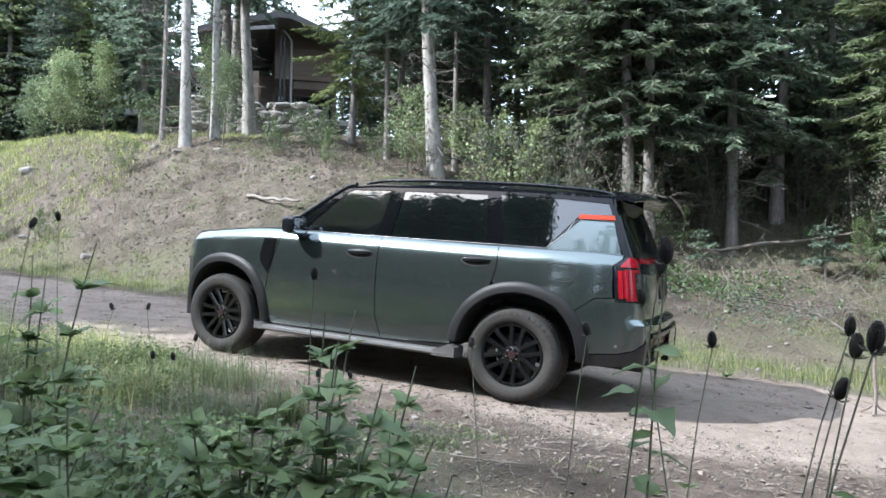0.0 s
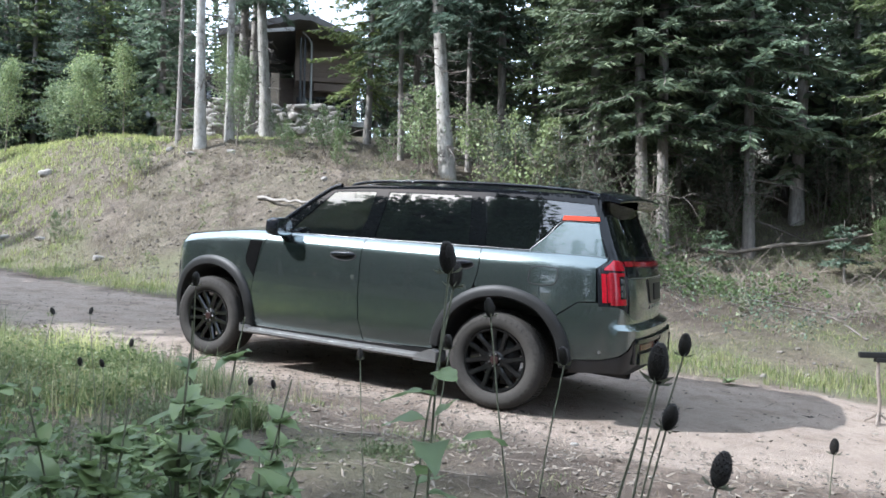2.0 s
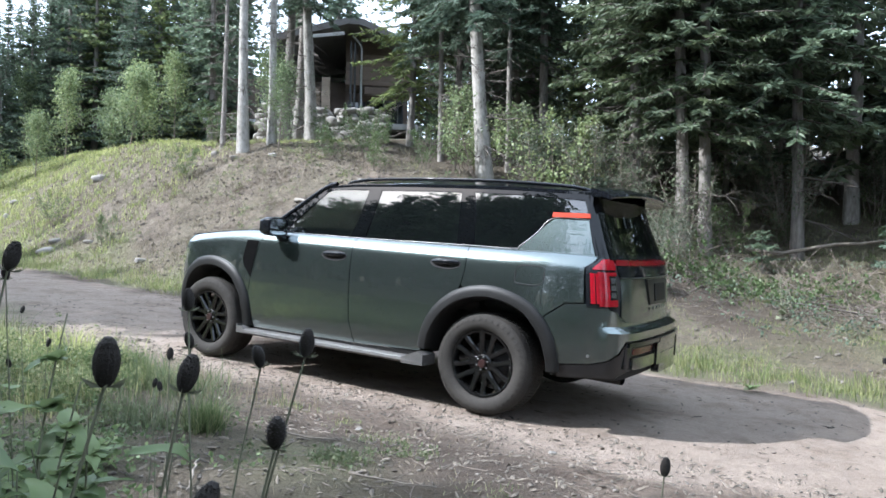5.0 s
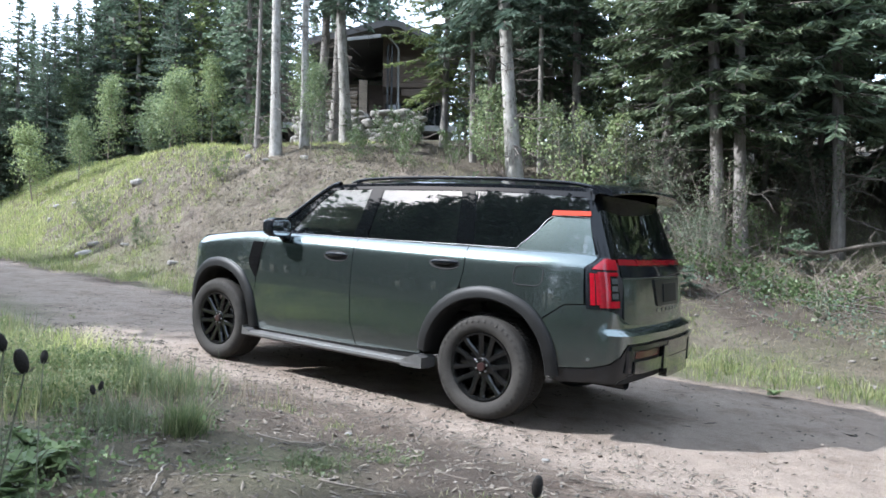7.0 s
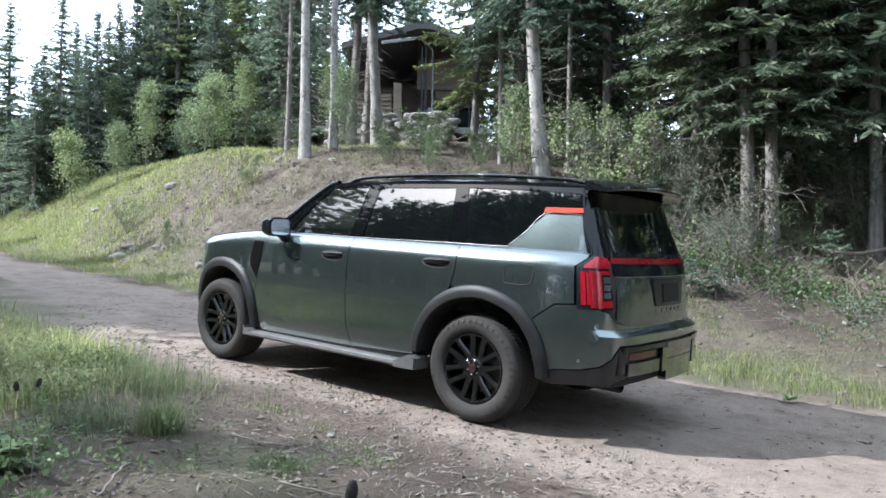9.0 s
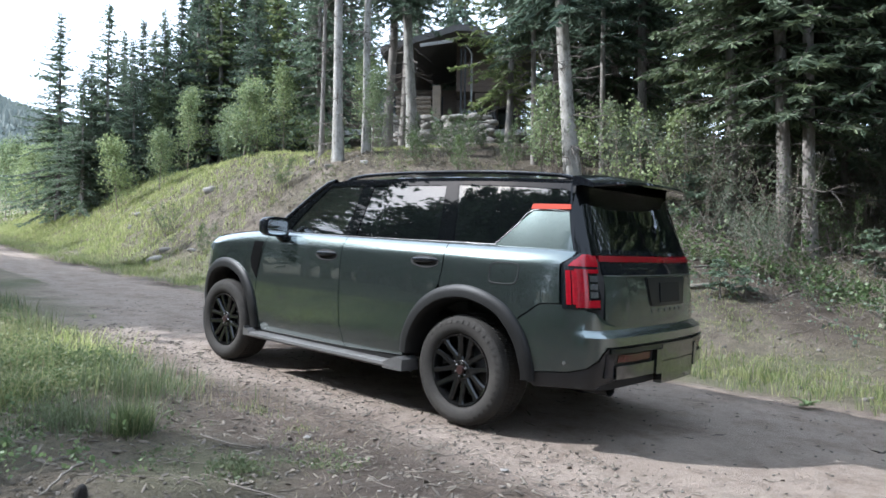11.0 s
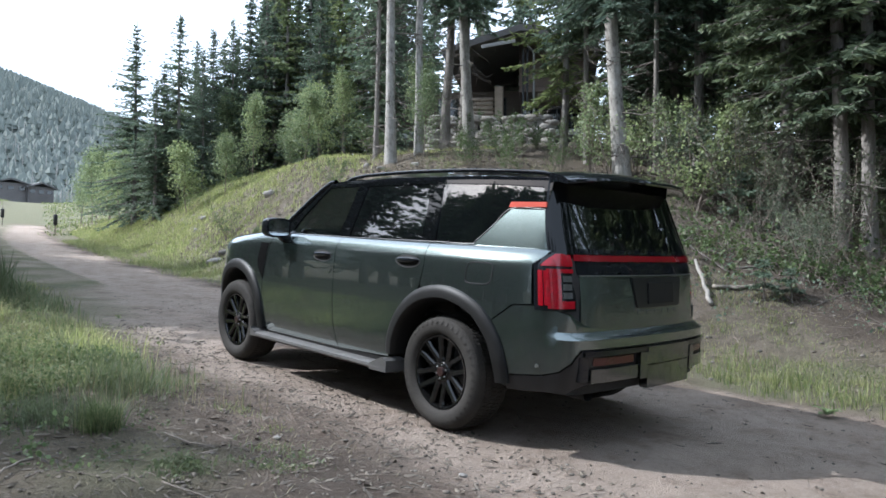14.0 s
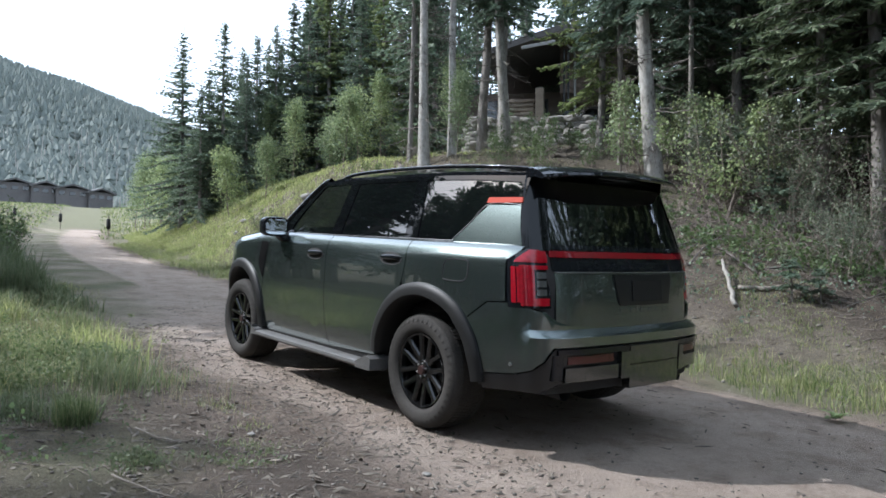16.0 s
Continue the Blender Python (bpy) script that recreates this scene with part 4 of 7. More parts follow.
for flip in (False, True):
    V, F = tube_np([(0.62, 0.42, 0.40), (0.86, 0.40, 0.405), (0.985, 0.385, 0.41)], [0.035, 0.038, 0.04], 14)
    me = mesh_np("pipe", V, F, M_DARK, True)
    part("exhaust_pipe", mirrored(me) if flip else me, M_DARK, car)
both("parking_sensor", recalc(cylinder_y(0.808, 0.59, 0.011, float(side_y(0.808, 0.59)) - 0.006, float(side_y(0.808, 0.59)) + 0.02, 14)), M_CHROME)

# fuel flap: a thin rounded groove line
fl = [(0.365 + 0.108 * np.sign(c) * abs(c) ** 0.45 + 0.012 * s_, 1.115 + 0.068 * np.sign(s_) * abs(s_) ** 0.45) for c, s_ in ((math.cos(a), math.sin(a)) for a in np.linspace(0, 2 * math.pi, 49))]
V, F = tube_np([(x, side_y(x, z) - 0.0002, z) for x, z in fl], [0.0038] * len(fl), 5)
part("fuel_flap_joint", mesh_np("joint", V, F, M_DARK), M_DARK, car)


def handle(x0, z0):
    L = 0.130
    V = []
    n = 14
    for k in range(17):
        t = -1 + 2 * k / 16
        r = math.sqrt(max(1 - abs(t) ** 2.6, 0.02))
        for a in np.linspace(0, 2 * math.pi, n, endpoint=False):
            x, z = x0 + t * L, z0 + 0.019 * r * math.sin(a) + 0.005 * t
            V.append((x, side_y(x, z0) - 0.018 * r - 0.016 * r * math.cos(a), z))
    F = [(i * n + j, i * n + (j + 1) % n, (i + 1) * n + (j + 1) % n, (i + 1) * n + j) for i in range(16) for j in range(n)]
    return recalc(mesh_of("handle", V, F))


# flat dark patch on the door, standing in for the shaded hollow behind the handle
def handle_cup_shade(x0, z0):
    V = [(x0, side_y(x0, z0 - 0.012) - 0.002, z0 - 0.008)]
    for a in np.linspace(0, 2 * math.pi, 28, endpoint=False):
        x, z = x0 + 0.140 * math.cos(a), z0 - 0.010 + 0.046 * math.sin(a)
        V.append((x, side_y(x, z) - 0.0025, z))
    return recalc(mesh_of("cup", V, [(0, 1 + k, 1 + (k + 1) % 28) for k in range(28)]))


for x0, z0, pair in ((-1.478, 1.137, doors_a), (-0.348, 1.158, doors_b)):
    for ob, flip in zip(pair, (False, True)):
        for nm, me, mt in (("handle_recess", handle_cup_shade(x0, z0), M_DARK), ("door_handle", handle(x0, z0), M_BLACK)):
            part(nm, mirrored(me) if flip else me, mt, ob)


def rounded_loft(c0, c1, sizes, n=20):
    """A pillow-like solid between two centres: sizes gives (t, half y, half z)."""
    V = []
    for t, hy, hz in sizes:
        c = np.array(c0) + (np.array(c1) - np.array(c0)) * t
        for a in np.linspace(0, 2 * math.pi, n, endpoint=False):
            ca, sa = math.cos(a), math.sin(a)
            V.append(tuple(c + np.array((0, hy * np.sign(ca) * abs(ca) ** 0.5, hz * np.sign(sa) * abs(sa) ** 0.5))))
    m = len(sizes)
    F = [(i * n + j, i * n + (j + 1) % n, (i + 1) * n + (j + 1) % n, (i + 1) * n + j) for i in range(m - 1) for j in range(n)]
    F += [tuple(range(n - 1, -1, -1)), tuple(range((m - 1) * n, m * n))]
    return sharpen(recalc(mesh_of("loft", V, F)), 45)


mir = rounded_loft((-2.235, -0.105, 1.33), (-2.085, -0.105, 1.33), [(0, 0.06, 0.04), (0.12, 0.098, 0.068), (0.5, 0.116, 0.083), (0.92, 0.116, 0.085), (1, 0.112, 0.081)])
for ob, flip in zip(both("door_mirror", mir, M_BLACK, label="gloss black door mirror"), (False, True)):
    g = rounded_loft((-2.086, -0.105, 1.33), (-2.081, -0.105, 1.33), [(0, 0.098, 0.068), (1, 0.098, 0.068)])
    part("mirror_glass", mirrored(g) if flip else g, M_MIRROR, ob)
    V, F = tube_np([(-2.13, -0.07, 1.265), (-2.13, -0.03, 1.235), (-2.13, 0.03, 1.245), (-2.14, 0.10, 1.275)], [0.03, 0.036, 0.04, 0.045], 10)
    me = mesh_np("stalk", V, F, M_BLACK, True)
    part("mirror_arm", mirrored(me) if flip else me, M_BLACK, ob)

# running boards
def board():
    V = []
    prof = [(0.05, 0.0), (-0.085, 0.0), (-0.104, -0.010), (-0.108, -0.030), (-0.092, -0.046), (0.05, -0.046)]
    xs = np.linspace(-2.50, -0.52, 14)
    for x in xs:
        for dy, dz in prof:
            V.append((x, dy, 0.395 + 0.012 * (x + 1.5) / 2 + dz))
    n = len(prof)
    F = [(i * n + j, i * n + (j + 1) % n, (i + 1) * n + (j + 1) % n, (i + 1) * n + j) for i in range(len(xs) - 1) for j in range(n)]
    F += [tuple(range(n)), tuple(range(13 * n, 14 * n))]
    return sharpen(recalc(mesh_of("board", V, F)), 30)


for ob, flip in zip(both("running_board", board(), M_STEP, label="dusty silver running board"), (False, True)):
    for x0, x1, z1, z2 in ((-2.55, -2.46, 0.430, 0.412), (-0.66, -0.455, 0.398, 0.452)):
        poly = [(x0, 0.348), (x1, 0.352), (x1, z2 - 0.020), (x1 - 0.05, z2), (x1 - 0.075, z2 - 0.004), (x0 + 0.012, z1), (x0, z1 - 0.004)]
        me = prism(poly, -0.106, 0.06)
        part("end_cap", mirrored(me) if flip else me, M_STEP, ob)


# ---- wheels ----
def lathe(profile, n=64):
    """Profile of (radius, y) turned round the y axis."""
    V, m = [], len(profile)
    for a in np.linspace(0, 2 * math.pi, n, endpoint=False):
        for r, y in profile:
            V.append((r * math.cos(a), y, r * math.sin(a)))
    F = [(i * m + j, ((i + 1) % n) * m + j, ((i + 1) % n) * m + j + 1, i * m + j + 1) for i in range(n) for j in range(m - 1)]
    return V, F


def tyre_mesh():
    prof = [(0.262, 0.045), (0.272, 0.012), (0.285, 0.002), (0.31, -0.010), (0.345, -0.012), (0.376, -0.004), (0.396, 0.012), (0.405, 0.034), (0.408, 0.135), (0.405, 0.24), (0.392, 0.258), (0.36, 0.28), (0.30, 0.28), (0.262, 0.25)]
    V, F = lathe(prof, 80)
    V, F = list(V), list(F)
    rng = random.Random(4)
    # tread blocks in five ribs, with shoulder lugs running onto the sidewall
    N = 84
    for k in range(N):
        for row, (y0, y1, r0, r1) in enumerate(((0.010, 0.056, 0.392, 0.410), (0.062, 0.110, 0.404, 0.413), (0.116, 0.162, 0.404, 0.414), (0.168, 0.216, 0.404, 0.413), (0.222, 0.268, 0.392, 0.410))):
            a = 2 * math.pi * (k + 0.5 * (row % 2) + 0.1 * rng.random()) / N
            w = math.pi / N * 0.72
            skew = 0.035 * (row - 2)
            base = len(V)
            for rr, shrink in ((r0 - 0.012, 1.0), (r1, 0.88)):
                for yy, da in ((y0, -w), (y0, w), (y1, w), (y1, -w)):
                    ang = a + da * shrink + skew * (yy - y0) * 8
                    top = rr if not (row in (0, 4) and rr == r1 and ((row == 0 and yy == y0) or (row == 4 and yy == y1))) else rr - 0.014
                    V.append((top * math.cos(ang), yy, top * math.sin(ang)))
            F += [(base + 4, base + 5, base + 6, base + 7)] + [(base + q, base + (q + 1) % 4, base + 4 + (q + 1) % 4, base + 4 + q) for q in range(4)]
        if k % 2 == 0:
            a = 2 * math.pi * k / N
            base = len(V)
            for rr, yy in ((0.352, -0.0145), (0.386, 0.004)):
                for da in (-0.02, 0.02):
                    V.append((rr * math.cos(a + da), yy - 0.004, rr * math.sin(a + da)))
            F.append((base, base + 1, base + 3, base + 2))
    return sharpen(recalc(mesh_of("tyre", V, F, M_RUBBER)), 30)


def rim_mesh():
    V, F = lathe([(0.262, 0.05), (0.266, 0.02), (0.262, 0.008), (0.25, 0.012), (0.242, 0.03), (0.238, 0.09), (0.225, 0.20)], 72)
    return sharpen(recalc(mesh_of("rim", V, F, M_RIM)), 40)


def spoke_mesh():
    """A forked spoke: a root that splits into two arms reaching the rim."""
    bm = bmesh.new()
    for s in (-1, 1):
        line = [(0.045, 0.012 * s, 0.030), (0.100, 0.016 * s, 0.030), (0.140, 0.034 * s, 0.024), (0.20, 0.062 * s, 0.018), (0.254, 0.080 * s, 0.012)]
        rows = []
        for k, (r, t, y) in enumerate(line):
            w = (0.026, 0.026, 0.024, 0.022, 0.030)[k]
            rows.append([bm.verts.new((r, y + dy, t + dt)) for dt, dy in ((-w, 0.012), (-w * 0.6, 0.0), (w * 0.6, 0.0), (w, 0.012), (w * 0.8, 0.045), (-w * 0.8, 0.045))])
        for a, b in zip(rows[:-1], rows[1:]):
            for j in range(6):
                bm.faces.new((a[j], a[(j + 1) % 6], b[(j + 1) % 6], b[j]))
        bm.faces.new(rows[0][::-1])
        bm.faces.new(rows[-1])
    bmesh.ops.recalc_face_normals(bm, faces=bm.faces)
    me = bpy.data.meshes.new("spoke")
    bm.to_mesh(me)
    bm.free()
    me.materials.append(M_RIM)
    return sharpen(me, 35)


TYRE, RIM, SPOKE = tyre_mesh(), rim_mesh(), spoke_mesh()
V, F = lathe([(0.0, 0.010), (0.030, 0.010), (0.034, 0.016), (0.036, 0.05)], 24)
CAP = sharpen(recalc(mesh_of("cap", V, F)), 40)
CAP.materials.append(M_CAPRED)
V, F = lathe([(0.062, 0.026), (0.075, 0.03), (0.08, 0.06)], 32)
V2, F2 = lathe([(0.0, 0.03), (0.062, 0.026)], 32)
HUBM = recalc(mesh_of("hub", list(V) + list(V2), list(F) + [tuple(i + len(V) for i in f) for f in F2], M_RIM))
V, F = lathe([(0.0, 0.004), (0.008, 0.006), (0.009, 0.03)], 8)
NUT = recalc(mesh_of("nut", V, F, M_TRIM))
V, F = lathe([(0.06, 0.11), (0.175, 0.11), (0.178, 0.13)], 40)
DISC = recalc(mesh_of("disc", V, F, M_STEP))


def wheel(x0, far, turn):
    w = part("wheel", bpy.data.meshes.new("axle"), M_DARK, car)
    bm = bmesh.new()
    bmesh.ops.create_cone(bm, segments=20, radius1=0.05, radius2=0.05, depth=0.2, cap_ends=True, matrix=pose(0, 0.19, 0, 90, 0, 0))
    bm.to_mesh(w.data)
    bm.free()
    w.data.materials.append(M_DARK)
    w.matrix_basis = pose(x0, 2 * YC if far else 0, WHEEL_Z, 0, 0, 180 if far else 0) @ Matrix.Diagonal((0.985, 1.0, 0.932, 1.0))
    spin = pose(0, 0, 0, 0, turn, 0)
    part("tyre", TYRE, None, w, "dusty all-terrain tyre").matrix_basis = spin
    part("rim", RIM, None, w, "black alloy rim").matrix_basis = spin
    for k in range(6):
        s = part("spoke", SPOKE, None, w)
        s.matrix_basis = spin @ pose(0, 0, 0, 0, 60 * k, 0)
    part("hub", HUBM, None, w)
    part("centre_cap", CAP, None, w, "dull red centre cap")
    part("brake_disc", DISC, None, w)
    for k in range(6):
        nmat = part("wheel_nut", NUT, None, w)
        nmat.matrix_basis = spin @ pose(0.05 * math.cos(k * math.pi / 3 + 0.5), 0.014, 0.05 * math.sin(k * math.pi / 3 + 0.5))


for x0, turn in ((0.0, 8), (-BASE, 31)):
    wheel(x0, False, turn)
    wheel(x0, True, turn + 13)

# ---- inside the car ----
def seat(x0, y0, back=1.40):
    part("seat", rounded_loft((x0 - 0.30, y0, 0.86), (x0 + 0.22, y0, 0.84), [(0, 0.22, 0.05), (0.1, 0.25, 0.08), (0.9, 0.25, 0.09), (1, 0.22, 0.07)]), M_SEAT, car, "dark leather seat")
    bk = rounded_loft((0, 0, 0), (0.14, 0, 0), [(0, 0.20, 0.26), (0.2, 0.24, 0.31), (0.8, 0.24, 0.31), (1, 0.2, 0.27)])
    ob = part("seat_back", bk, M_SEAT, car)
    ob.matrix_basis = pose(x0 + 0.16, y0, 1.14, 0, 14, 0)
    hd = rounded_loft((0, 0, 0), (0.10, 0, 0), [(0, 0.10, 0.07), (0.2, 0.13, 0.095), (0.8, 0.13, 0.095), (1, 0.1, 0.07)])
    ob = part("headrest", hd, M_SEAT, car)
    ob.matrix_basis = pose(x0 + 0.28, y0, back + 0.13, 0, 10, 0)


for x0 in (-1.35, -0.45, 0.12):
    for y0 in (0.55, 1.45):
        seat(x0, y0, 1.36)
part("dashboard", rounded_loft((-2.2, YC, 1.17), (-1.86, YC, 1.13), [(0, 0.8, 0.06), (0.3, 0.8, 0.11), (0.8, 0.78, 0.10), (1, 0.75, 0.06)]), M_SEAT, car, "dark dashboard")
ring = [(0.185 * math.cos(a), 0.185 * math.sin(a), 0) for a in np.linspace(0, 2 * math.pi, 33)]
V, F = tube_np(ring, [0.015] * 33, 8)
sw = part("steering_wheel", mesh_np("ring", V, F, M_SEAT, True), M_SEAT, car)
sw.matrix_basis = pose(-1.72, 0.55, 1.24, 0, -62, 0)




# the tail's far half and far wheel are drawn forward to fit the camera's view
def draw_in(ob):
    if ob.matrix_basis == Matrix.Identity(4):
        for v in ob.data.vertices:
            y, k = v.co.y, float(smooth01((v.co.x + 1.2) / 1.6))
            v.co.x -= TAIL * max(y - 0.1, 0.0) * k
            v.co.y += 0.16 * k * k * float(smooth01((y - 0.2) / 0.8) * smooth01((2.0 - y) / 0.8))
    for c in ob.children:
        draw_in(c)


TAIL = 0.13
for ob in list(car.children):
    if ob.name.startswith("wheel"):
        if ob.location.y > 1 and ob.location.x > -1:
            ob.location.x -= 0.21
    else:
        draw_in(ob)

# ---- trees ----
def finger_quads(O, f, s, length, width, fan, droop, rng):
    """Slender needle twigs fanned from origins O along f with side vectors s."""
    Vs = []
    for a in fan:
        ang = a + rng.normal(0, 0.12, len(O))
        d = f * np.cos(ang)[:, None] + s * np.sin(ang)[:, None]
        d[:, 2] -= droop * rng.uniform(0.3, 1.3, len(O))
        d /= np.linalg.norm(d, axis=1)[:, None]
        l = length * (1 - 0.35 * abs(a)) * rng.uniform(0.65, 1.2, len(O))
        p = np.cross(d, rng.normal(0, 1, (len(O), 3)))
        p /= np.linalg.norm(p, axis=1)[:, None] + 1e-9
        w = width * rng.uniform(0.7, 1.3, len(O))
        tip = O + d * l[:, None]
        mid = O + d * (l * 0.45)[:, None]
        Vs.append(np.stack([O, mid + p * w[:, None], tip, mid - p * w[:, None]], 1))
    return np.concatenate(Vs).reshape(-1, 3)


def conifer(seed, H, r0, crown, Lmax, gap=0.34, per=5, fine_to=0.0, bare=0.0, coarse=1.0, shape=0.75, step=0.13, ragged=0.7):
    """Meshes (trunk, limbs, needles) of one conifer with its foot at the origin. crown: height of the first green limbs;
    bare: share of dead limbs under it; fine_to: height up to which the needles are drawn finely."""
    rng = np.random.default_rng(seed)
    wood, quads_ = [], []
    n = 9
    zz = np.linspace(-0.4, H, n)
    bend = rng.normal(0, 0.05 * H / 12, (n, 2)).cumsum(0) * 0.35
    bend[0] = bend[1] = 0
    axis = np.stack([bend[:, 0], bend[:, 1], zz], -1)
    rad = r0 * np.maximum(1 - np.clip(zz, 0, H) / H, 0.03) ** 0.8
    rad[0] *= 1.35
    stem = tube_np(axis, rad, 10)
    z = 0.5
    while z < H * 0.985:
        t = z / H
        green = z > crown
        k = per if green else (2 if rng.random() < bare else 0)
        for _ in range(k):
            az = rng.uniform(0, 2 * np.pi)
            if green:
                u = (z - crown) / (H - crown)
                L = Lmax * (1 - u) ** shape * rng.uniform(ragged, 1.12) * min(1.0, 0.55 + 1.6 * u + 0.2)
                pitch = np.interp(u, [0, 0.4, 1], [-0.30, -0.08, 0.55]) + rng.normal(0, 0.08)
            else:
                L = Lmax * rng.uniform(0.25, 0.75)
                pitch = rng.uniform(-0.45, 0.1)
            if L < 0.12:
                continue
            d = np.array((math.cos(az) * math.cos(pitch), math.sin(az) * math.cos(pitch), math.sin(pitch)))
            s = np.linspace(0, 1, 5)
            foot = np.array((np.interp(z, zz, axis[:, 0]), np.interp(z, zz, axis[:, 1]), z))
            sag = -0.16 * L * s ** 2 + 0.12 * L * s ** 4
            wob = rng.normal(0, 0.03 * L, (5, 3)) * s[:, None]
            P = foot + d * (s * L)[:, None] + wob
            P[:, 2] += sag
            wood.append(tube_np(P, 0.006 + 0.012 * L * (1 - s) ** 0.8 * (0.6 if not green else 1), 4))
            if not green:
                for q in range(int(3 + 4 * L)):
                    a = rng.uniform(0.2, 0.95)
                    p0 = np.array([np.interp(a, s, P[:, i]) for i in range(3)])
                    dd = d + rng.normal(0, 0.7, 3)
                    dd /= np.linalg.norm(dd)
                    l = L * rng.uniform(0.15, 0.4)
                    p1 = p0 + dd * l * 0.55
                    p2 = p0 + dd * l + np.array((0, 0, -0.18 * l))
                    wood.append(tube_np(np.array([p0, p1, p2]), [0.007, 0.005, 0.002], 3))
                continue
            fine = z < fine_to
            st = step if fine else step * 1.75 * coarse
            m = max(int(L / st), 2)
            a = np.linspace(0.12, 1.0, m) + rng.uniform(-0.02, 0.02, m)
            O = np.stack([np.interp(a, s, P[:, i]) for i in range(3)], -1)
            side = np.cross(d, (0, 0, 1))
            side /= np.linalg.norm(side) + 1e-9
            tl = (0.34 if fine else 0.42) * (1.15 - 0.55 * a) * min(1.0, 0.45 + 0.4 * L)
            for sg in (-1, 1):
                roll = rng.normal(0, 0.35, m)
                sv = side * sg * np.cos(roll)[:, None] + np.array((0, 0, 1)) * np.sin(roll)[:, None]
                f = np.tile(d, (m, 1)) * 0.62 + sv * 0.78
                cross = np.cross(f, rng.normal(0, 0.4, (m, 3)) + np.array((0, 0, 1)))
                cross /= np.linalg.norm(cross, axis=1)[:, None] + 1e-9
                fan = (-0.75, -0.38, 0.0, 0.38, 0.75) if fine else (-0.5, 0.0, 0.5)
                quads_.append(finger_quads(O, f, cross, tl, 0.023 if fine else 0.052 * coarse, fan, 0.28, rng))
        z += gap * rng.uniform(0.7, 1.3) * (1.0 if green else 0.75) * (0.55 + 0.75 * (1 - t))
    trunk = mesh_np("trunk", *stem, M_BARK, True)
    V, F = join_np(wood)
    limbs = mesh_np("limbs", V, F, M_LIMB, True)
    Q = np.concatenate(quads_) if quads_ else np.zeros((4, 3))
    crown_me = mesh_np("crown", Q, np.arange(len(Q)).reshape(-1, 4), M_NEEDLE)
    return trunk, limbs, crown_me


def set_tree(name, label, category, meshes, x, y, turn=0.0, scale=1.0, lean=0.0, lean_dir=0.0, group=""):
    t = thing(name, label, category, pose(x, y, on_ground(x, y) - 0.03, 0, 0, 0) @ Matrix.Rotation(radians(lean), 4, Vector((-math.sin(lean_dir), math.cos(lean_dir), 0))) @ pose(0, 0, 0, 0, 0, turn) @ Matrix.Scale(scale, 4), group)
    for k, (nm, me) in enumerate(zip(("trunk", "branchwork", "crown") if len(meshes) == 3 else ("trunk", "crown"), meshes)):
        ob = part(nm, me, None, t)
        if nm == "branchwork":
            tagged(ob, kind="stuff")
    return t


def tinted(me, mat, slot=0):
    out = me.copy()
    out.materials[slot] = mat
    return out


# trees that stand along the top of the bank: x, y, height, trunk radius, first green limb, limb length, lean, pale bark, kind of needles
PICTURE_RIGHT = math.atan2(0.642, 0.766)
BANK_TREES = [
    ("A", -12.55, 8.8, 15, 0.135, 5.6, 1.5, -0.8, 1), ("B", -12.2, 9.45, 14, 0.11, 5.8, 1.4, 0.0, 1),
    ("A0", -13.8, 9.2, 12, 0.07, 4.4, 1.2, 1.0, 0), ("C1", -15.6, 13.2, 15, 0.17, 5.0, 2.0, 1.0, 0),
    ("C2", -16.7, 14.9, 15, 0.16, 6.0, 2.0, 2.2, 0), ("C", -14.2, 13.0, 15, 0.18, 4.3, 1.9, -1.9, 1),
    ("D0", -10.7, 13.4, 14, 0.10, 1.6, 1.9, 2.5, 0), ("D1", -8.35, 11.6, 13, 0.075, 3.0, 1.5, -1.0, 0),
    ("D2", -9.15, 13.5, 14, 0.11, 3.2, 1.7, 1.0, 0), ("D", -6.0, 9.9, 16, 0.165, 3.6, 1.9, -4.6, 1),
    ("D3", -6.45, 11.7, 12, 0.07, 3.0, 1.3, 0.0, 0), ("E0", -6.2, 13.0, 14, 0.12, 3.0, 1.9, 0.5, 0),
    ("E", -2.8, 10.3, 15, 0.125, 2.9, 2.1, 2.2, 0), ("F", -1.7, 10.1, 15, 0.13, 2.2, 2.2, 0.0, 0),
    ("G", -1.3, 10.2, 14, 0.12, 2.4, 2.0, -0.5, 0), ("H", 0.15, 11.15, 14, 0.11, 2.4, 2.2, 0.5, 0),
    ("I", -1.1, 13.9, 14, 0.13, 2.2, 2.2, 0.0, 0), ("J", -4.1, 15.1, 15, 0.12, 2.0, 2.1, 0.0, 0),
    ("K", 3.4, 11.6, 14, 0.12, 2.0, 2.2, 0.0, 0), ("L", 5.6, 13.0, 14, 0.12, 1.6, 2.2, 0.0, 0),
]
for k, (nm, x, y, H, r, crown, L, lean, pale) in enumerate(BANK_TREES):
    wood, twigs, need = conifer(100 + k, H, r, crown, L, gap=0.27, per=6, fine_to=7.5, bare=0.85 if nm in "A B A0 C1 C D D1 D3 E0" .split() else 0.5)
    if pale:
        wood.materials[0] = M_PALE_BARK
    # needle copy by place in the wood: colour carries sun or shade
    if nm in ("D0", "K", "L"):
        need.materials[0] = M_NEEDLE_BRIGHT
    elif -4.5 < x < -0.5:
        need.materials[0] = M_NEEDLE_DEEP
    lb = "tall pine with bare pale trunk and dead lower twigs" if pale else "grey-barked fir with drooping green branches"
    set_tree("pine_tree" if pale else "fir_tree", lb, "tree", (wood, twigs, need), x, y, 40 * k, 1.0, lean, PICTURE_RIGHT)

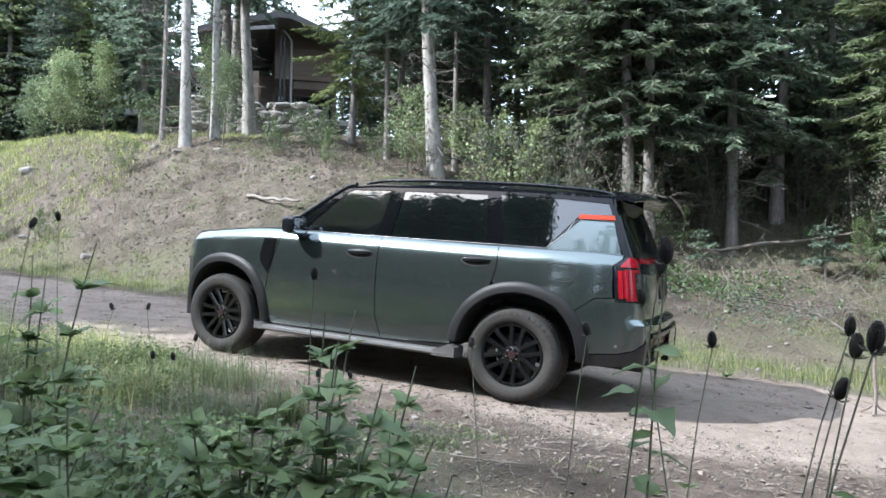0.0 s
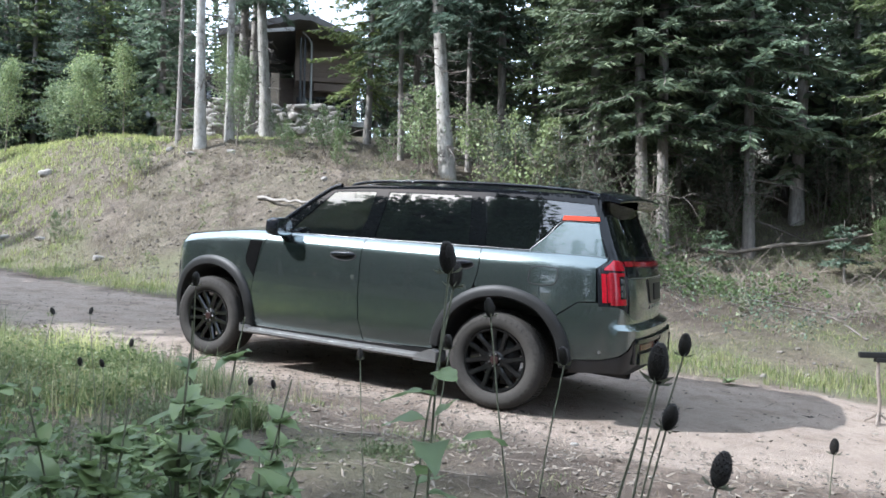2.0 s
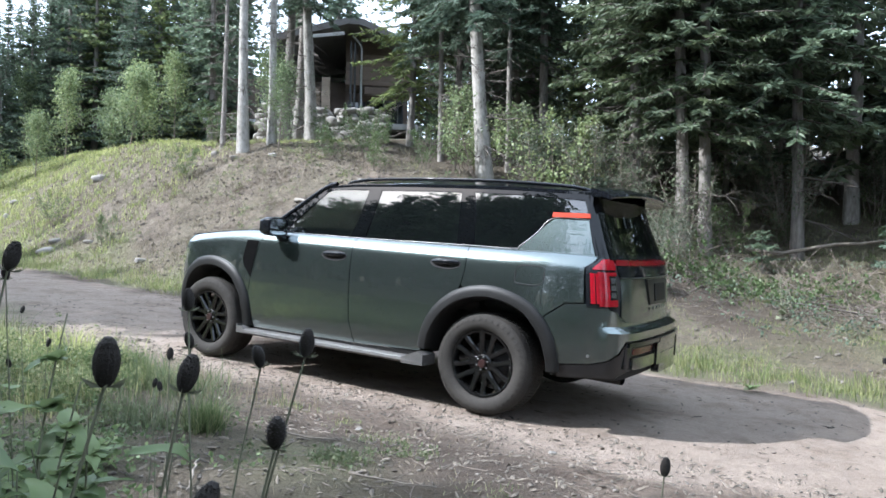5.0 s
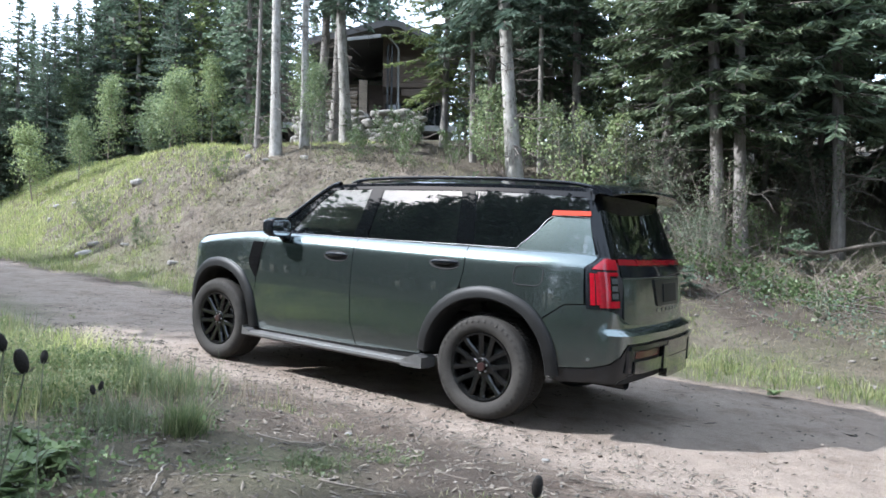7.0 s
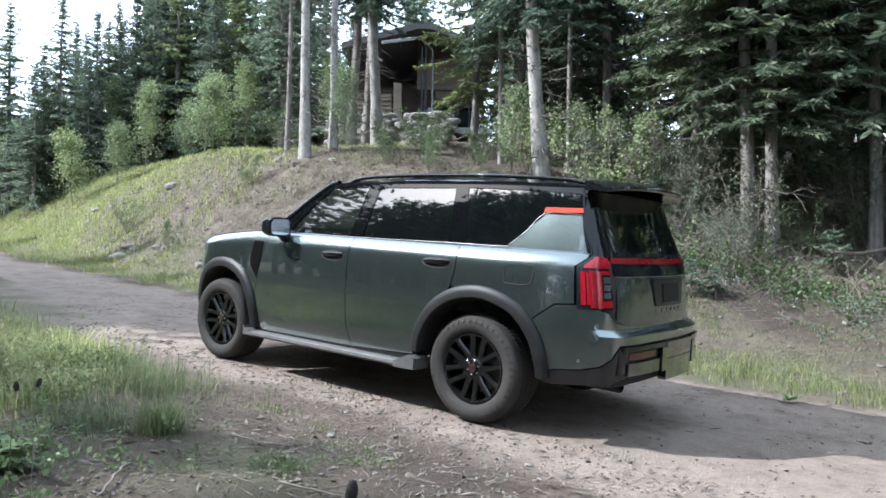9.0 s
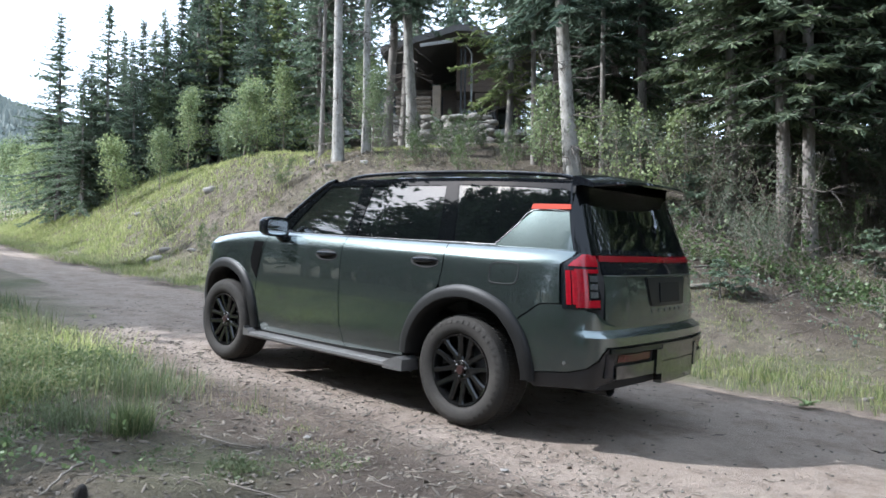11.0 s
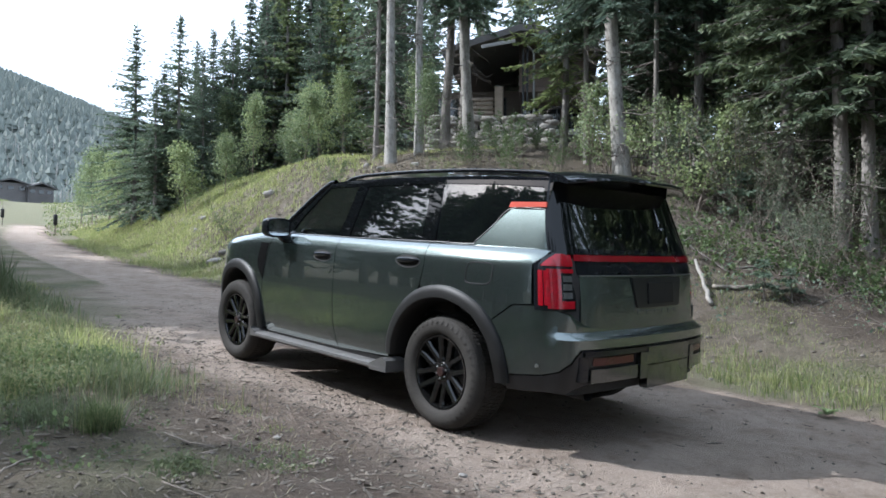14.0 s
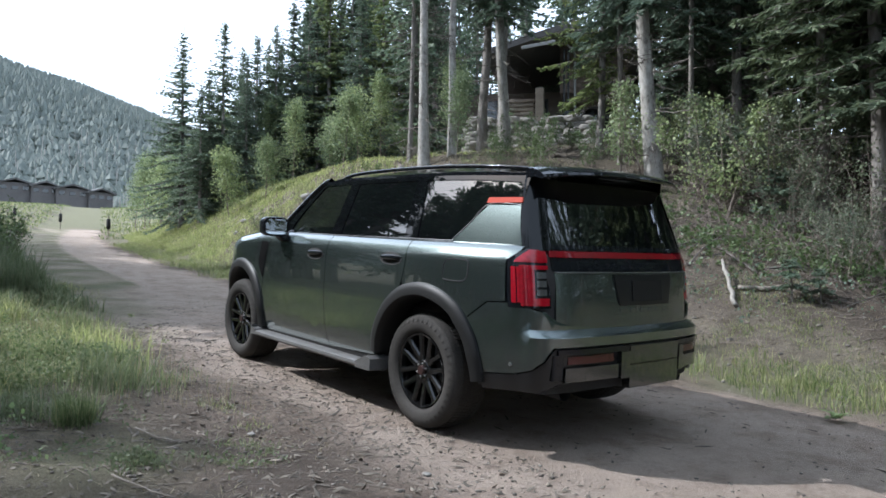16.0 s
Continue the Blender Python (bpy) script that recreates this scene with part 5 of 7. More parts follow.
# full spruces of the wood behind, a few shapes shared by many
SHAPES = [conifer(300 + k, 11 + 0.8 * k, 0.14, 0.9 + 0.35 * (k % 3), 2.0 - 0.12 * (k % 3), gap=0.33, per=5, coarse=1.15) for k in range(5)]
# the same spruces with sunlight put into the needle colour
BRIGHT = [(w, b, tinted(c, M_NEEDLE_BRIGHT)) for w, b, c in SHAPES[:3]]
SPIRES = [conifer(340 + k, 9.5, 0.12, 0.4, 2.9 - 0.3 * (k % 2), gap=0.25, per=6, coarse=1.15, shape=1.05, ragged=0.45, fine_to=20.0, step=0.17) for k in range(3)]
rng_w, rng_s2 = random.Random(11), random.Random(29)


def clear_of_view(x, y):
    """True off the camera's sight lane to the house, which is kept free of trees."""
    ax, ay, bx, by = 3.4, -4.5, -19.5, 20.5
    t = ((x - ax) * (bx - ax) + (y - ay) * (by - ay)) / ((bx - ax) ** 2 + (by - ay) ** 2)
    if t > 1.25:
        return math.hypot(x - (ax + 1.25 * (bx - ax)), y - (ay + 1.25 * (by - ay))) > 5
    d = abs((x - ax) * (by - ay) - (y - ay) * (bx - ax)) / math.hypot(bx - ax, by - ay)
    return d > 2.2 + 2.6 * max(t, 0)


placed = [(b[1], b[2]) for b in BANK_TREES]


def shades_house(x, y):
    """The sun's way to the terrace stays open."""
    t = -(x + 17.3) * 0.72 - (y - 17.3) * 0.69
    return 0.5 < t < 11 and abs((x + 17.3) * 0.69 - (y - 17.3) * 0.72) < 3.2


def room_for(x, y, gap_):
    return all((x - a) ** 2 + (y - b) ** 2 > gap_ * gap_ for a, b in placed)


def scatter(count, area, gap_, shapes, label, smin=0.85, smax=1.25, lane=True, name="spruce_tree", group="trees of the wood"):
    done = tries = 0
    while done < count and tries < 6000:
        tries += 1
        x, y = rng_w.uniform(area[0], area[1]), rng_w.uniform(area[2], area[3])
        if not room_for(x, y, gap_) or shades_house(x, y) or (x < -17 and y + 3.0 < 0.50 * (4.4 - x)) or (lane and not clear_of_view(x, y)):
            continue
        placed.append((x, y))
        set_tree(name, label, "tree", rng_w.choice(shapes), x, y, rng_w.uniform(0, 360), rng_w.uniform(smin, smax), rng_w.uniform(-1.5, 1.5), 0.0, group=group)
        done += 1


# the same spruces with shade put into the needle colour
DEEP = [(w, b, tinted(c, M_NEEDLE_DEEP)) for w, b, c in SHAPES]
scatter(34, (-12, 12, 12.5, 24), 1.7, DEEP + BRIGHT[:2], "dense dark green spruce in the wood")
scatter(30, (-14, 26, 20, 42), 2.4, SHAPES, "dense dark green spruce in the wood", 1.0, 1.5)
scatter(16, (5, 24, 9, 20), 2.2, SHAPES + BRIGHT, "dense dark green spruce in the wood")
# the wood to the left of the house
scatter(26, (-34, -17.5, 12, 24), 1.9, SHAPES + BRIGHT[:1], "dense dark green spruce in the wood", 0.8, 1.05)
scatter(20, (-40, -24, 11.5, 22), 1.5, SHAPES, "dense dark green spruce in the wood", 0.85, 1.0)
scatter(16, (-50, -26, 16, 34), 2.2, SHAPES, "dense dark green spruce in the wood", 0.85, 1.2)
scatter(26, (-30, -8, 25, 42), 1.8, SHAPES, "dense dark green spruce in the wood", 0.42, 0.55, lane=False)
for x, y, s in ((-20.1, 27.4, 0.8), (-21.6, 30.4, 0.9), (-22.6, 32.9, 0.95), (-18.2, 27.0, 0.8), (-16.4, 26.0, 0.85), (-19.5, 31.5, 1.0), (-15.0, 27.5, 0.9), (-28.2, 26.4, 1.2), (-26.0, 27.2, 1.2), (-24.0, 26.0, 1.05)):
    set_tree("spruce_tree", "dense dark green spruce in the wood", "tree", SHAPES[int(-x) % 3], x, y, 60 * x, s, group="trees of the wood")
# pointed spruces at the end of the hill
for x, y, s in ((-30.8, 8.5, 0.92), (-27.4, 9.1, 0.81), (-32.6, 12.0, 0.77), (-28.7, 11.1, 0.73), (-28.4, 11.8, 0.77), (-29.0, 12.9, 0.90), (-31.4, 14.7, 0.92), (-27.6, 13.5, 0.90), (-28.9, 15.2, 1.0), (-24.9, 14.1, 0.82), (-26.2, 9.6, 0.5), (-29.5, 9.4, 0.5), (-30.5, 11.0, 0.6), (-31, 13.3, 0.75), (-27.3, 8.1, 0.60), (-28.0, 8.7, 0.66), (-28.2, 10.3, 0.64), (-29.8, 12.1, 0.70)):
    placed.append((x, y))
    set_tree("spire_spruce", "slender pointed dark spruce on the hill", "tree", rng_w.choice(SPIRES), x, y, rng_w.uniform(0, 360), s * 1.05, rng_w.uniform(-1, 1), 0, group="pointed spruces on the hill")
# behind the camera, across the track: their shade falls on the verge and on the track further up
for k in range(21):
    x, y = -14.6 - 1.95 * k + rng_w.uniform(-0.5, 0.5), -6.2 + 0.0026 * (15 + 1.95 * k) ** 2 * 0.55 + rng_w.uniform(-0.9, 0.6)
    set_tree("spruce_tree", "dense dark green spruce across the track", "tree", rng_w.choice(SHAPES), x, y, rng_w.uniform(0, 360), rng_w.uniform(0.95, 1.12), group="trees across the track")
for k in range(15):
    x, y = -13.4 - 1.7 * k + rng_w.uniform(-0.4, 0.4), -4.3 + 0.0016 * (13 + 1.7 * k) ** 2 * 0.55 + rng_w.uniform(-0.5, 0.3)
    set_tree("spruce_tree", "dense dark green spruce across the track", "tree", rng_w.choice(SHAPES[:2]), x, y, rng_w.uniform(0, 360), rng_w.uniform(0.85, 1.0), group="trees across the track")
set_tree("spruce_tree", "dense dark green spruce across the track", "tree", SHAPES[1], -23.0, -1.75, 30, 0.95, group="trees across the track")
BROAD = [conifer(360 + k, 13.0, 0.17, 1.2, 2.1, gap=0.36, per=5, coarse=1.25, shape=0.42) for k in range(2)]
for k in range(27):
    a, d = radians(216.5 + 1.8 * k), 21.5 + (k * 7 % 5) * 1.0
    x, y = -2.0 + d * math.cos(a), d * math.sin(a)
    h = (-y - 2.6) / 0.72 * rng_w.uniform(0.9, 1.0)
    set_tree("spruce_tree", "dense dark green spruce across the track", "tree", BROAD[k % 2], x, y, 77 * k, h / 13.0, group="trees across the track")
for k in range(15):
    x, y = -15.2 - 1.75 * k + rng_w.uniform(-0.4, 0.4), -7.2 + 0.0014 * (15 + 1.75 * k) ** 2 + rng_w.uniform(-0.5, 0.5)
    set_tree("spruce_tree", "dense dark green spruce across the track", "tree", BROAD[k % 2], x, y, 51 * k, rng_w.uniform(0.78, 0.9), group="trees across the track")
# tall ones whose shade lies over the track ahead of the car
for k in range(9):
    x, y = -14.2 - 1.5 * k + rng_s2.uniform(-0.4, 0.4), -6.9 - 0.12 * k + rng_s2.uniform(-0.5, 0.5)
    set_tree("spruce_tree", "tall dense spruce across the track", "tree", BROAD[k % 2], x, y, 47 * k, rng_s2.uniform(1.05, 1.25), group="trees across the track")
# unseen spruces added beyond the car's rear, to darken what the tailgate mirrors
for k, (x, y) in enumerate(((9.5, 5.2), (11.2, 7.4), (13.0, 5.0), (14.6, 8.2), (12.4, 10.4), (16.4, 5.8), (15.6, 11.6), (18.2, 9.0), (19.5, 4.6), (10.4, 12.6))):
    set_tree("spruce_tree", "dense dark green spruce across the track", "tree", BROAD[k % 2], x, y, 63 * k, 1.05 + 0.06 * (k % 4), group="trees across the track")
# tall spruces beyond the near verge, in the distance that the windows mirror
for k in range(13):
    a = radians(221 + 3.4 * k)
    d = 21.5 + rng_w.uniform(-1.0, 2.0)
    x, y = -1.0 + d * math.cos(a), d * math.sin(a)
    set_tree("spruce_tree", "tall dense spruce across the track", "tree", SHAPES[3 + k % 2], x, y, rng_w.uniform(0, 360), rng_w.uniform(1.1, 1.3), group="trees across the track")
for k in range(12):
    x, y = -12.5 + 1.25 * k + rng_w.uniform(-0.5, 0.5), -10.9 + rng_w.uniform(-0.9, 0.5)
    set_tree("spruce_tree", "dense dark green spruce across the track", "tree", rng_w.choice(SHAPES), x, y, rng_w.uniform(0, 360), rng_w.uniform(0.74, 0.92), group="trees across the track")
for k in range(26):
    x, y = rng_w.uniform(-34, 26), rng_w.uniform(-30, -15)
    set_tree("spruce_tree", "dense dark green spruce across the track", "tree", rng_w.choice(SHAPES), x, y, rng_w.uniform(0, 360), rng_w.uniform(0.9, 1.3), group="trees across the track")
# more unseen spruces, added to darken reflections in the pillars and tail
for x, y, s in ((3.5, -10.5, 0.95), (5.2, -11.5, 1.0), (6.8, -10.4, 0.9), (8.4, -11.8, 1.05), (10, -10.2, 0.95), (5.8, -14, 1.2), (9.0, -14.5, 1.2), (12.5, -10.5, 1.0), (11.5, -6.5, 0.9), (13.5, -13, 1.2), (11, -12, 1.0), (14, -8, 1.0), (18, -9, 1.0), (16, -4.4, 1.0), (21, -2.4, 1.1), (24, 6, 1.1), (13, -3, 0.9), (10.5, -3.6, 0.9), (15, -3.0, 1.1), (18, -3.1, 1.1)):
    set_tree("spruce_tree", "dense dark green spruce across the track", "tree", rng_w.choice(SHAPES), x, y, rng_w.uniform(0, 360), s, group="trees across the track")


# ---- broad-leaved saplings and shrubs ----
def leaf_cloud(rng, C, n, spread, size):
    """Small pointed leaves round centres C."""
    k = rng.integers(0, len(C), n)
    O = C[k] + rng.normal(0, spread, (n, 3))
    d = rng.normal(0, 1, (n, 3)) + np.array((0, 0, -0.2))
    d /= np.linalg.norm(d, axis=1)[:, None]
    p = np.cross(d, rng.normal(0, 1, (n, 3)))
    p /= np.linalg.norm(p, axis=1)[:, None] + 1e-9
    l = size * rng.uniform(0.6, 1.35, n)[:, None]
    return np.stack([O, O + d * l * 0.5 + p * l * 0.38, O + d * l, O + d * l * 0.5 - p * l * 0.38], 1).reshape(-1, 3)


def sapling(seed, H, r0, leaves, spread_r, size=0.06, stems=1, low=0.25, airy=0.10):
    rng = np.random.default_rng(seed)
    wood, C = [], []
    for _ in range(stems):
        lean = rng.normal(0, 0.10 if stems == 1 else 0.32, 2)
        h = H * rng.uniform(0.75, 1.0)
        z = np.linspace(-0.1, h, 7)
        P = np.stack([lean[0] * z + 0.04 * np.sin(z * 2), lean[1] * z, z], -1)
        if stems > 1:
            P[:, :2] += rng.normal(0, 0.12, 2)
        wood.append(tube_np(P, r0 * (1 - 0.85 * np.clip(z / h, 0, 1)), 6))
        nb = int(10 + 7 * H)
        for b in range(nb):
            t = rng.uniform(low, 0.98)
            p0 = np.array([np.interp(t * h, z, P[:, i]) for i in range(3)])
            az = rng.uniform(0, 2 * np.pi)
            L = spread_r * (1.15 - t) * rng.uniform(0.5, 1.2)
            d = np.array((math.cos(az), math.sin(az), rng.uniform(0.2, 0.9)))
            d /= np.linalg.norm(d)
            Q = np.array([p0, p0 + d * L * 0.5, p0 + d * L + np.array((0, 0, -0.06 * L))])
            wood.append(tube_np(Q, [r0 * 0.3, r0 * 0.2, 0.002], 4))
            for a in np.linspace(0.3, 1.0, 4):
                C.append(p0 + d * L * a)
    V, F = join_np(wood)
    Q = leaf_cloud(rng, np.array(C), leaves, airy * max(spread_r, 0.5), size)
    return mesh_np("trunk", V, F, M_TWIG, True), mesh_np("crown", Q, np.arange(len(Q)).reshape(-1, 4), M_LEAF)


ASPENS = [sapling(500 + k, 3.6 + 0.5 * k, 0.035, 3600, 1.15, 0.085, low=0.12, airy=0.21) for k in range(3)]
SHRUBS = [sapling(520 + k, 1.3 + 0.25 * k, 0.014, 1500, 0.55, 0.055, stems=5, low=0.15) for k in range(4)]
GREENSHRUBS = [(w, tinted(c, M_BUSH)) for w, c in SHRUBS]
for x, y, s in ((-23.6, 7.9, 0.75), (-22.6, 9.9, 0.7), (-21.2, 10.6, 0.65), (-19.4, 10.2, 0.75), (-20.4, 11.4, 0.8), (-18.2, 11.0, 0.65), (-22.0, 8.6, 0.6), (-12.9, 9.9, 0.6), (-11.7, 9.2, 0.5)):
    set_tree("aspen_sapling", "young aspen with thin stem and pale green leaves", "tree", rng_w.choice(ASPENS), x, y, rng_w.uniform(0, 360), s, rng_w.uniform(-3, 3), 0.5, group="young aspens")
# a thicket of taller ones along the foot of the hill, where the track leaves for the meadow
grove = random.Random(83)
for x, v, s in ((-58, 4.5, 1.2), (-56, 5.4, 1.35), (-52, 4.9, 1.1), (-50, 6.0, 1.4), (-47, 5.6, 1.2), (-44, 6.4, 1.3), (-42, 5.8, 1.05), (-40, 6.8, 1.25), (-38, 6.0, 0.9), (-36, 6.9, 1.1), (-34, 6.3, 0.8), (-33, 7.4, 1.0), (-31, 7.0, 0.85), (-29, 7.2, 0.7), (-28, 8.2, 0.85), (-30, 5.9, 0.7), (-32, 5.6, 0.8), (-35, 5.5, 0.85)):
    set_tree("aspen_sapling", "slender young aspen with pale green leaves", "tree", grove.choice(ASPENS), x, v + float(road_mid(x)), grove.uniform(0, 360), s, grove.uniform(-3, 3), 0.5, group="young aspens")
for x, v, s in ((-11.5, -2.55, 0.75), (-13.2, -2.5, 0.85), (-12.6, -3.2, 0.9), (-15.0, -2.7, 0.8)):
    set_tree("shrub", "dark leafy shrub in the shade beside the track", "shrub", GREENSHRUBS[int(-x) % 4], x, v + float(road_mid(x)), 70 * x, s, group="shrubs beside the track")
shrub_rng = random.Random(5)
for k in range(46):
    x = shrub_rng.uniform(-11.5, 3.5)
    y = shrub_rng.uniform(9.2, 13.5) + (0.8 if x > -2.5 else 0.0)
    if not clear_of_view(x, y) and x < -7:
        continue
    set_tree("shrub", "leafy pale green shrub at the wood's edge", "shrub", shrub_rng.choice(SHRUBS + GREENSHRUBS[:2] if x < -2.5 else GREENSHRUBS), x, y, shrub_rng.uniform(0, 360), shrub_rng.uniform(0.8, 1.5) * (1.0 if x < -2.5 else 0.42), group="shrubs at the wood's edge")
PALESHRUBS = [sapling(540 + k, 2.1 + 0.35 * k, 0.014, 1500, 0.60, 0.05, stems=7, low=0.16) for k in range(3)]
PALESHRUBS = [(w, tinted(c, M_PALELEAVES)) for w, c in PALESHRUBS]
for k in range(11):
    x = shrub_rng.uniform(-6.6, -1.0)
    y = 9.35 + max(x + 2.5, 0) * 0.35 + shrub_rng.uniform(0, 2.6)
    set_tree("sapling_clump", "clump of thin saplings with pale grey-green leaves", "shrub", shrub_rng.choice(PALESHRUBS), x, y, shrub_rng.uniform(0, 360), shrub_rng.uniform(0.6, 0.95), group="sapling clumps at the wood's edge")
for k in range(4):
    x, y = shrub_rng.uniform(-4.4, 0.4), shrub_rng.uniform(7.4, 9.4)
    set_tree("sapling_clump", "clump of thin saplings with pale grey-green leaves", "shrub", PALESHRUBS[k % 3], x, y, shrub_rng.uniform(0, 360), shrub_rng.uniform(0.42, 0.6), group="sapling clumps at the wood's edge")
for x, y, s in ((-14.6, 9.6, 0.75), (-9.8, 9.0, 0.6), (-8.9, 9.4, 0.7), (-11.0, 10.1, 0.6), (-10.1, 10.8, 0.7), (-13.2, 7.6, 0.5), (-13.5, 5.6, 0.45), (-17.0, 6.4, 0.5), (-8.0, 8.6, 0.55), (-7.2, 9.2, 0.6), (-10.9, 12.6, 0.5)):
    set_tree("shrub", "small green shrub on the bank", "shrub", shrub_rng.choice(GREENSHRUBS), x, y, shrub_rng.uniform(0, 360), s, group="shrubs on the bank")


# ---- the house behind the trees ----
def boards(name, base, dark):
    return plain(name, [(0.3, dark), (0.7, base)], 2.0, 30.0, 0.8, relief=0.3, stretch=(0.2, 0.2, 1.5), random_by="Object", vary=0.2)


M_SIDING = boards("dark_brown_boards", (0.190, 0.148, 0.122), (0.115, 0.088, 0.073))
M_LOG = boards("grey_brown_logs", (0.30, 0.25, 0.20), (0.17, 0.135, 0.105))
M_ROOFING = plain("dark_roof_sheet", [(0.3, (0.05, 0.048, 0.048)), (0.7, (0.10, 0.097, 0.095))], 2.0, 30.0, 0.7, relief=0.3)
M_STEEL = plain("dark_steel", [(0.3, (0.03, 0.031, 0.034)), (0.7, (0.06, 0.062, 0.066))], 3.0, 50.0, 0.45, 0.5, relief=0.05)
M_FASCIA = plain("grey_metal_gutter", [(0.3, (0.22, 0.22, 0.22)), (0.7, (0.33, 0.33, 0.33))], 3.0, 50.0, 0.45, 0.5, relief=0.05)
M_WINDOW, _nt, _b = material("house_window_glass", 0.05, 0.0, 0.8)
_nt.links.new(ramp(_nt, noise_tex(_nt, 0.7), [(0.3, (0.012, 0.014, 0.016)), (0.7, (0.03, 0.034, 0.038))]), _b.inputs["Base Color"])
HOUSE = pose(-18.9, 20.3, 7.25, 0, 0, math.degrees(math.atan2(0.66, 0.75)))
house = thing("house", "dark brown timber house on a stone terrace among trees", "house", HOUSE)


def house_box(name, x0, x1, y0, y1, z0, z1, mat, parent=None, label="", bevel=0.01):
    return part(name, box_bm(x0, x1, y0, y1, z0, z1, bevel, 1), mat, parent or house, label)


upper = house_box("wall", -0.3, 2.5, 0.9, 9.0, 1.55, 2.9, M_SIDING, label="dark brown board wall")
for k in range(6):
    house_box("board", -0.28, 2.48, 0.872, 0.9, 1.57 + k * 0.2, 1.755 + k * 0.2, M_SIDING, upper, bevel=0.004)
house_box("wall", -6.2, -0.3, 3.4, 9.0, -0.2, 2.2, M_SIDING, label="dark brown board wall")
house_box("wall", -0.3, 2.5, 2.4, 8.8, -0.3, 1.55, M_SIDING, label="dark recessed wall")
house_box("floor_slab", -6.2, 2.8, 0.2, 9.0, -0.42, -0.18, M_FASCIA)
house_box("beam", 0.5, 2.5, 0.85, 1.15, 1.18, 1.50, M_SIDING)
for x0 in (-0.2, 0.65, 1.5):
    w = house_box("window", x0, x0 + 0.8, 2.35, 2.41, 0.0, 1.15, M_STEEL)
    house_box("pane", x0 + 0.05, x0 + 0.75, 2.335, 2.352, 0.07, 1.08, M_WINDOW, w, bevel=0.002)
for x0 in (-4.2, -2.4):
    w = house_box("window", x0, x0 + 1.4, 3.35, 3.41, 0.6, 1.9, M_STEEL)
    house_box("pane", x0 + 0.07, x0 + 1.33, 3.335, 3.352, 0.67, 1.83, M_WINDOW, w, bevel=0.002)
for x0, wd in ((-0.13, 0.09), (0.04, 0.09), (0.30, 0.07)):
    house_box("post", x0, x0 + wd, 0.25, 0.25 + wd, -0.3, 3.25, M_STEEL, label="slim black steel post")
# low log wall and pillar beside the steps
for k in range(9):
    house_box("log", -2.9, -1.35, 0.7, 0.92, -0.35 + 0.19 * k, -0.175 + 0.19 * k, M_LOG, label="weathered log", bevel=0.05)
house_box("pillar", -1.3, -0.95, 0.5, 0.9, -0.4, 1.75, M_LOG)
for x0 in (0.7, 1.3, 1.9, 2.5):
    house_box("rail_post", x0, x0 + 0.05, 0.3, 0.35, -0.2, 0.75, M_STEEL)
house_box("hand_rail", 0.6, 2.6, 0.29, 0.36, 0.75, 0.80, M_STEEL)


def gable_roof():
    bm = bmesh.new()
    sec = [(-3.4, 3.15), (-0.2, 4.05), (0.35, 4.02), (3.0, 2.95), (3.0, 2.70), (0.3, 3.76), (-0.2, 3.78), (-3.4, 2.88)]
    a = [bm.verts.new((x, -0.55, z)) for x, z in sec]
    b = [bm.verts.new((x, 9.6, z)) for x, z in sec]
    n = len(sec)
    bm.faces.new(a)
    bm.faces.new(b[::-1])
    for i in range(n):
        bm.faces.new((a[i], b[i], b[(i + 1) % n], a[(i + 1) % n]))
    bmesh.ops.recalc_face_normals(bm, faces=bm.faces)
    return bm


part("roof", gable_roof(), M_ROOFING, house, "dark low-pitched gable roof")
bm = bmesh.new()
gv_ = [bm.verts.new(p) for p in ((-0.3, 0.93, 2.85), (2.5, 0.93, 2.85), (0.3, 0.93, 3.74), (-0.3, 0.93, 3.74))]
bm.faces.new(gv_)
bmesh.ops.solidify(bm, geom=bm.faces[:], thickness=0.08)
part("gable", bm, M_SIDING, house)
house_box("fascia", -1.3, 0.1, -0.62, -0.56, 3.30, 3.44, M_FASCIA).matrix_basis = pose(0, 0, 0, 0, -8, 0)
V, F = tube_np([(-0.02, 0.10, 3.45), (0.22, 0.12, 3.22), (0.36, 0.22, 3.02), (0.36, 0.22, -0.25)], [0.045] * 4, 8)
part("downpipe", mesh_np("pipe", V, F, M_FASCIA, True), M_FASCIA, house)


# ---- stone terrace wall of boulders ----
def boulder(seed, sx, sy, sz, sub=2):
    bm = bmesh.new()
    bmesh.ops.create_icosphere(bm, subdivisions=sub, radius=1.0)
    r = random.Random(seed)
    off = Vector((r.uniform(-50, 50), r.uniform(-50, 50), r.uniform(-50, 50)))
    for v in bm.verts:
        n = noise.noise(v.co * 1.1 + off) * 0.34 + noise.noise(v.co * 2.7 + off) * 0.12
        c = v.co.normalized()
        c = Vector([math.copysign(abs(a) ** 0.72, a) for a in c])
        v.co = Vector((c.x * sx, c.y * sy, c.z * sz)) * (1 + n)
    me = bpy.data.meshes.new("stone")
    bm.to_mesh(me)
    bm.free()
    me.materials.append(M_ROCK)
    return sharpen(me, 50)


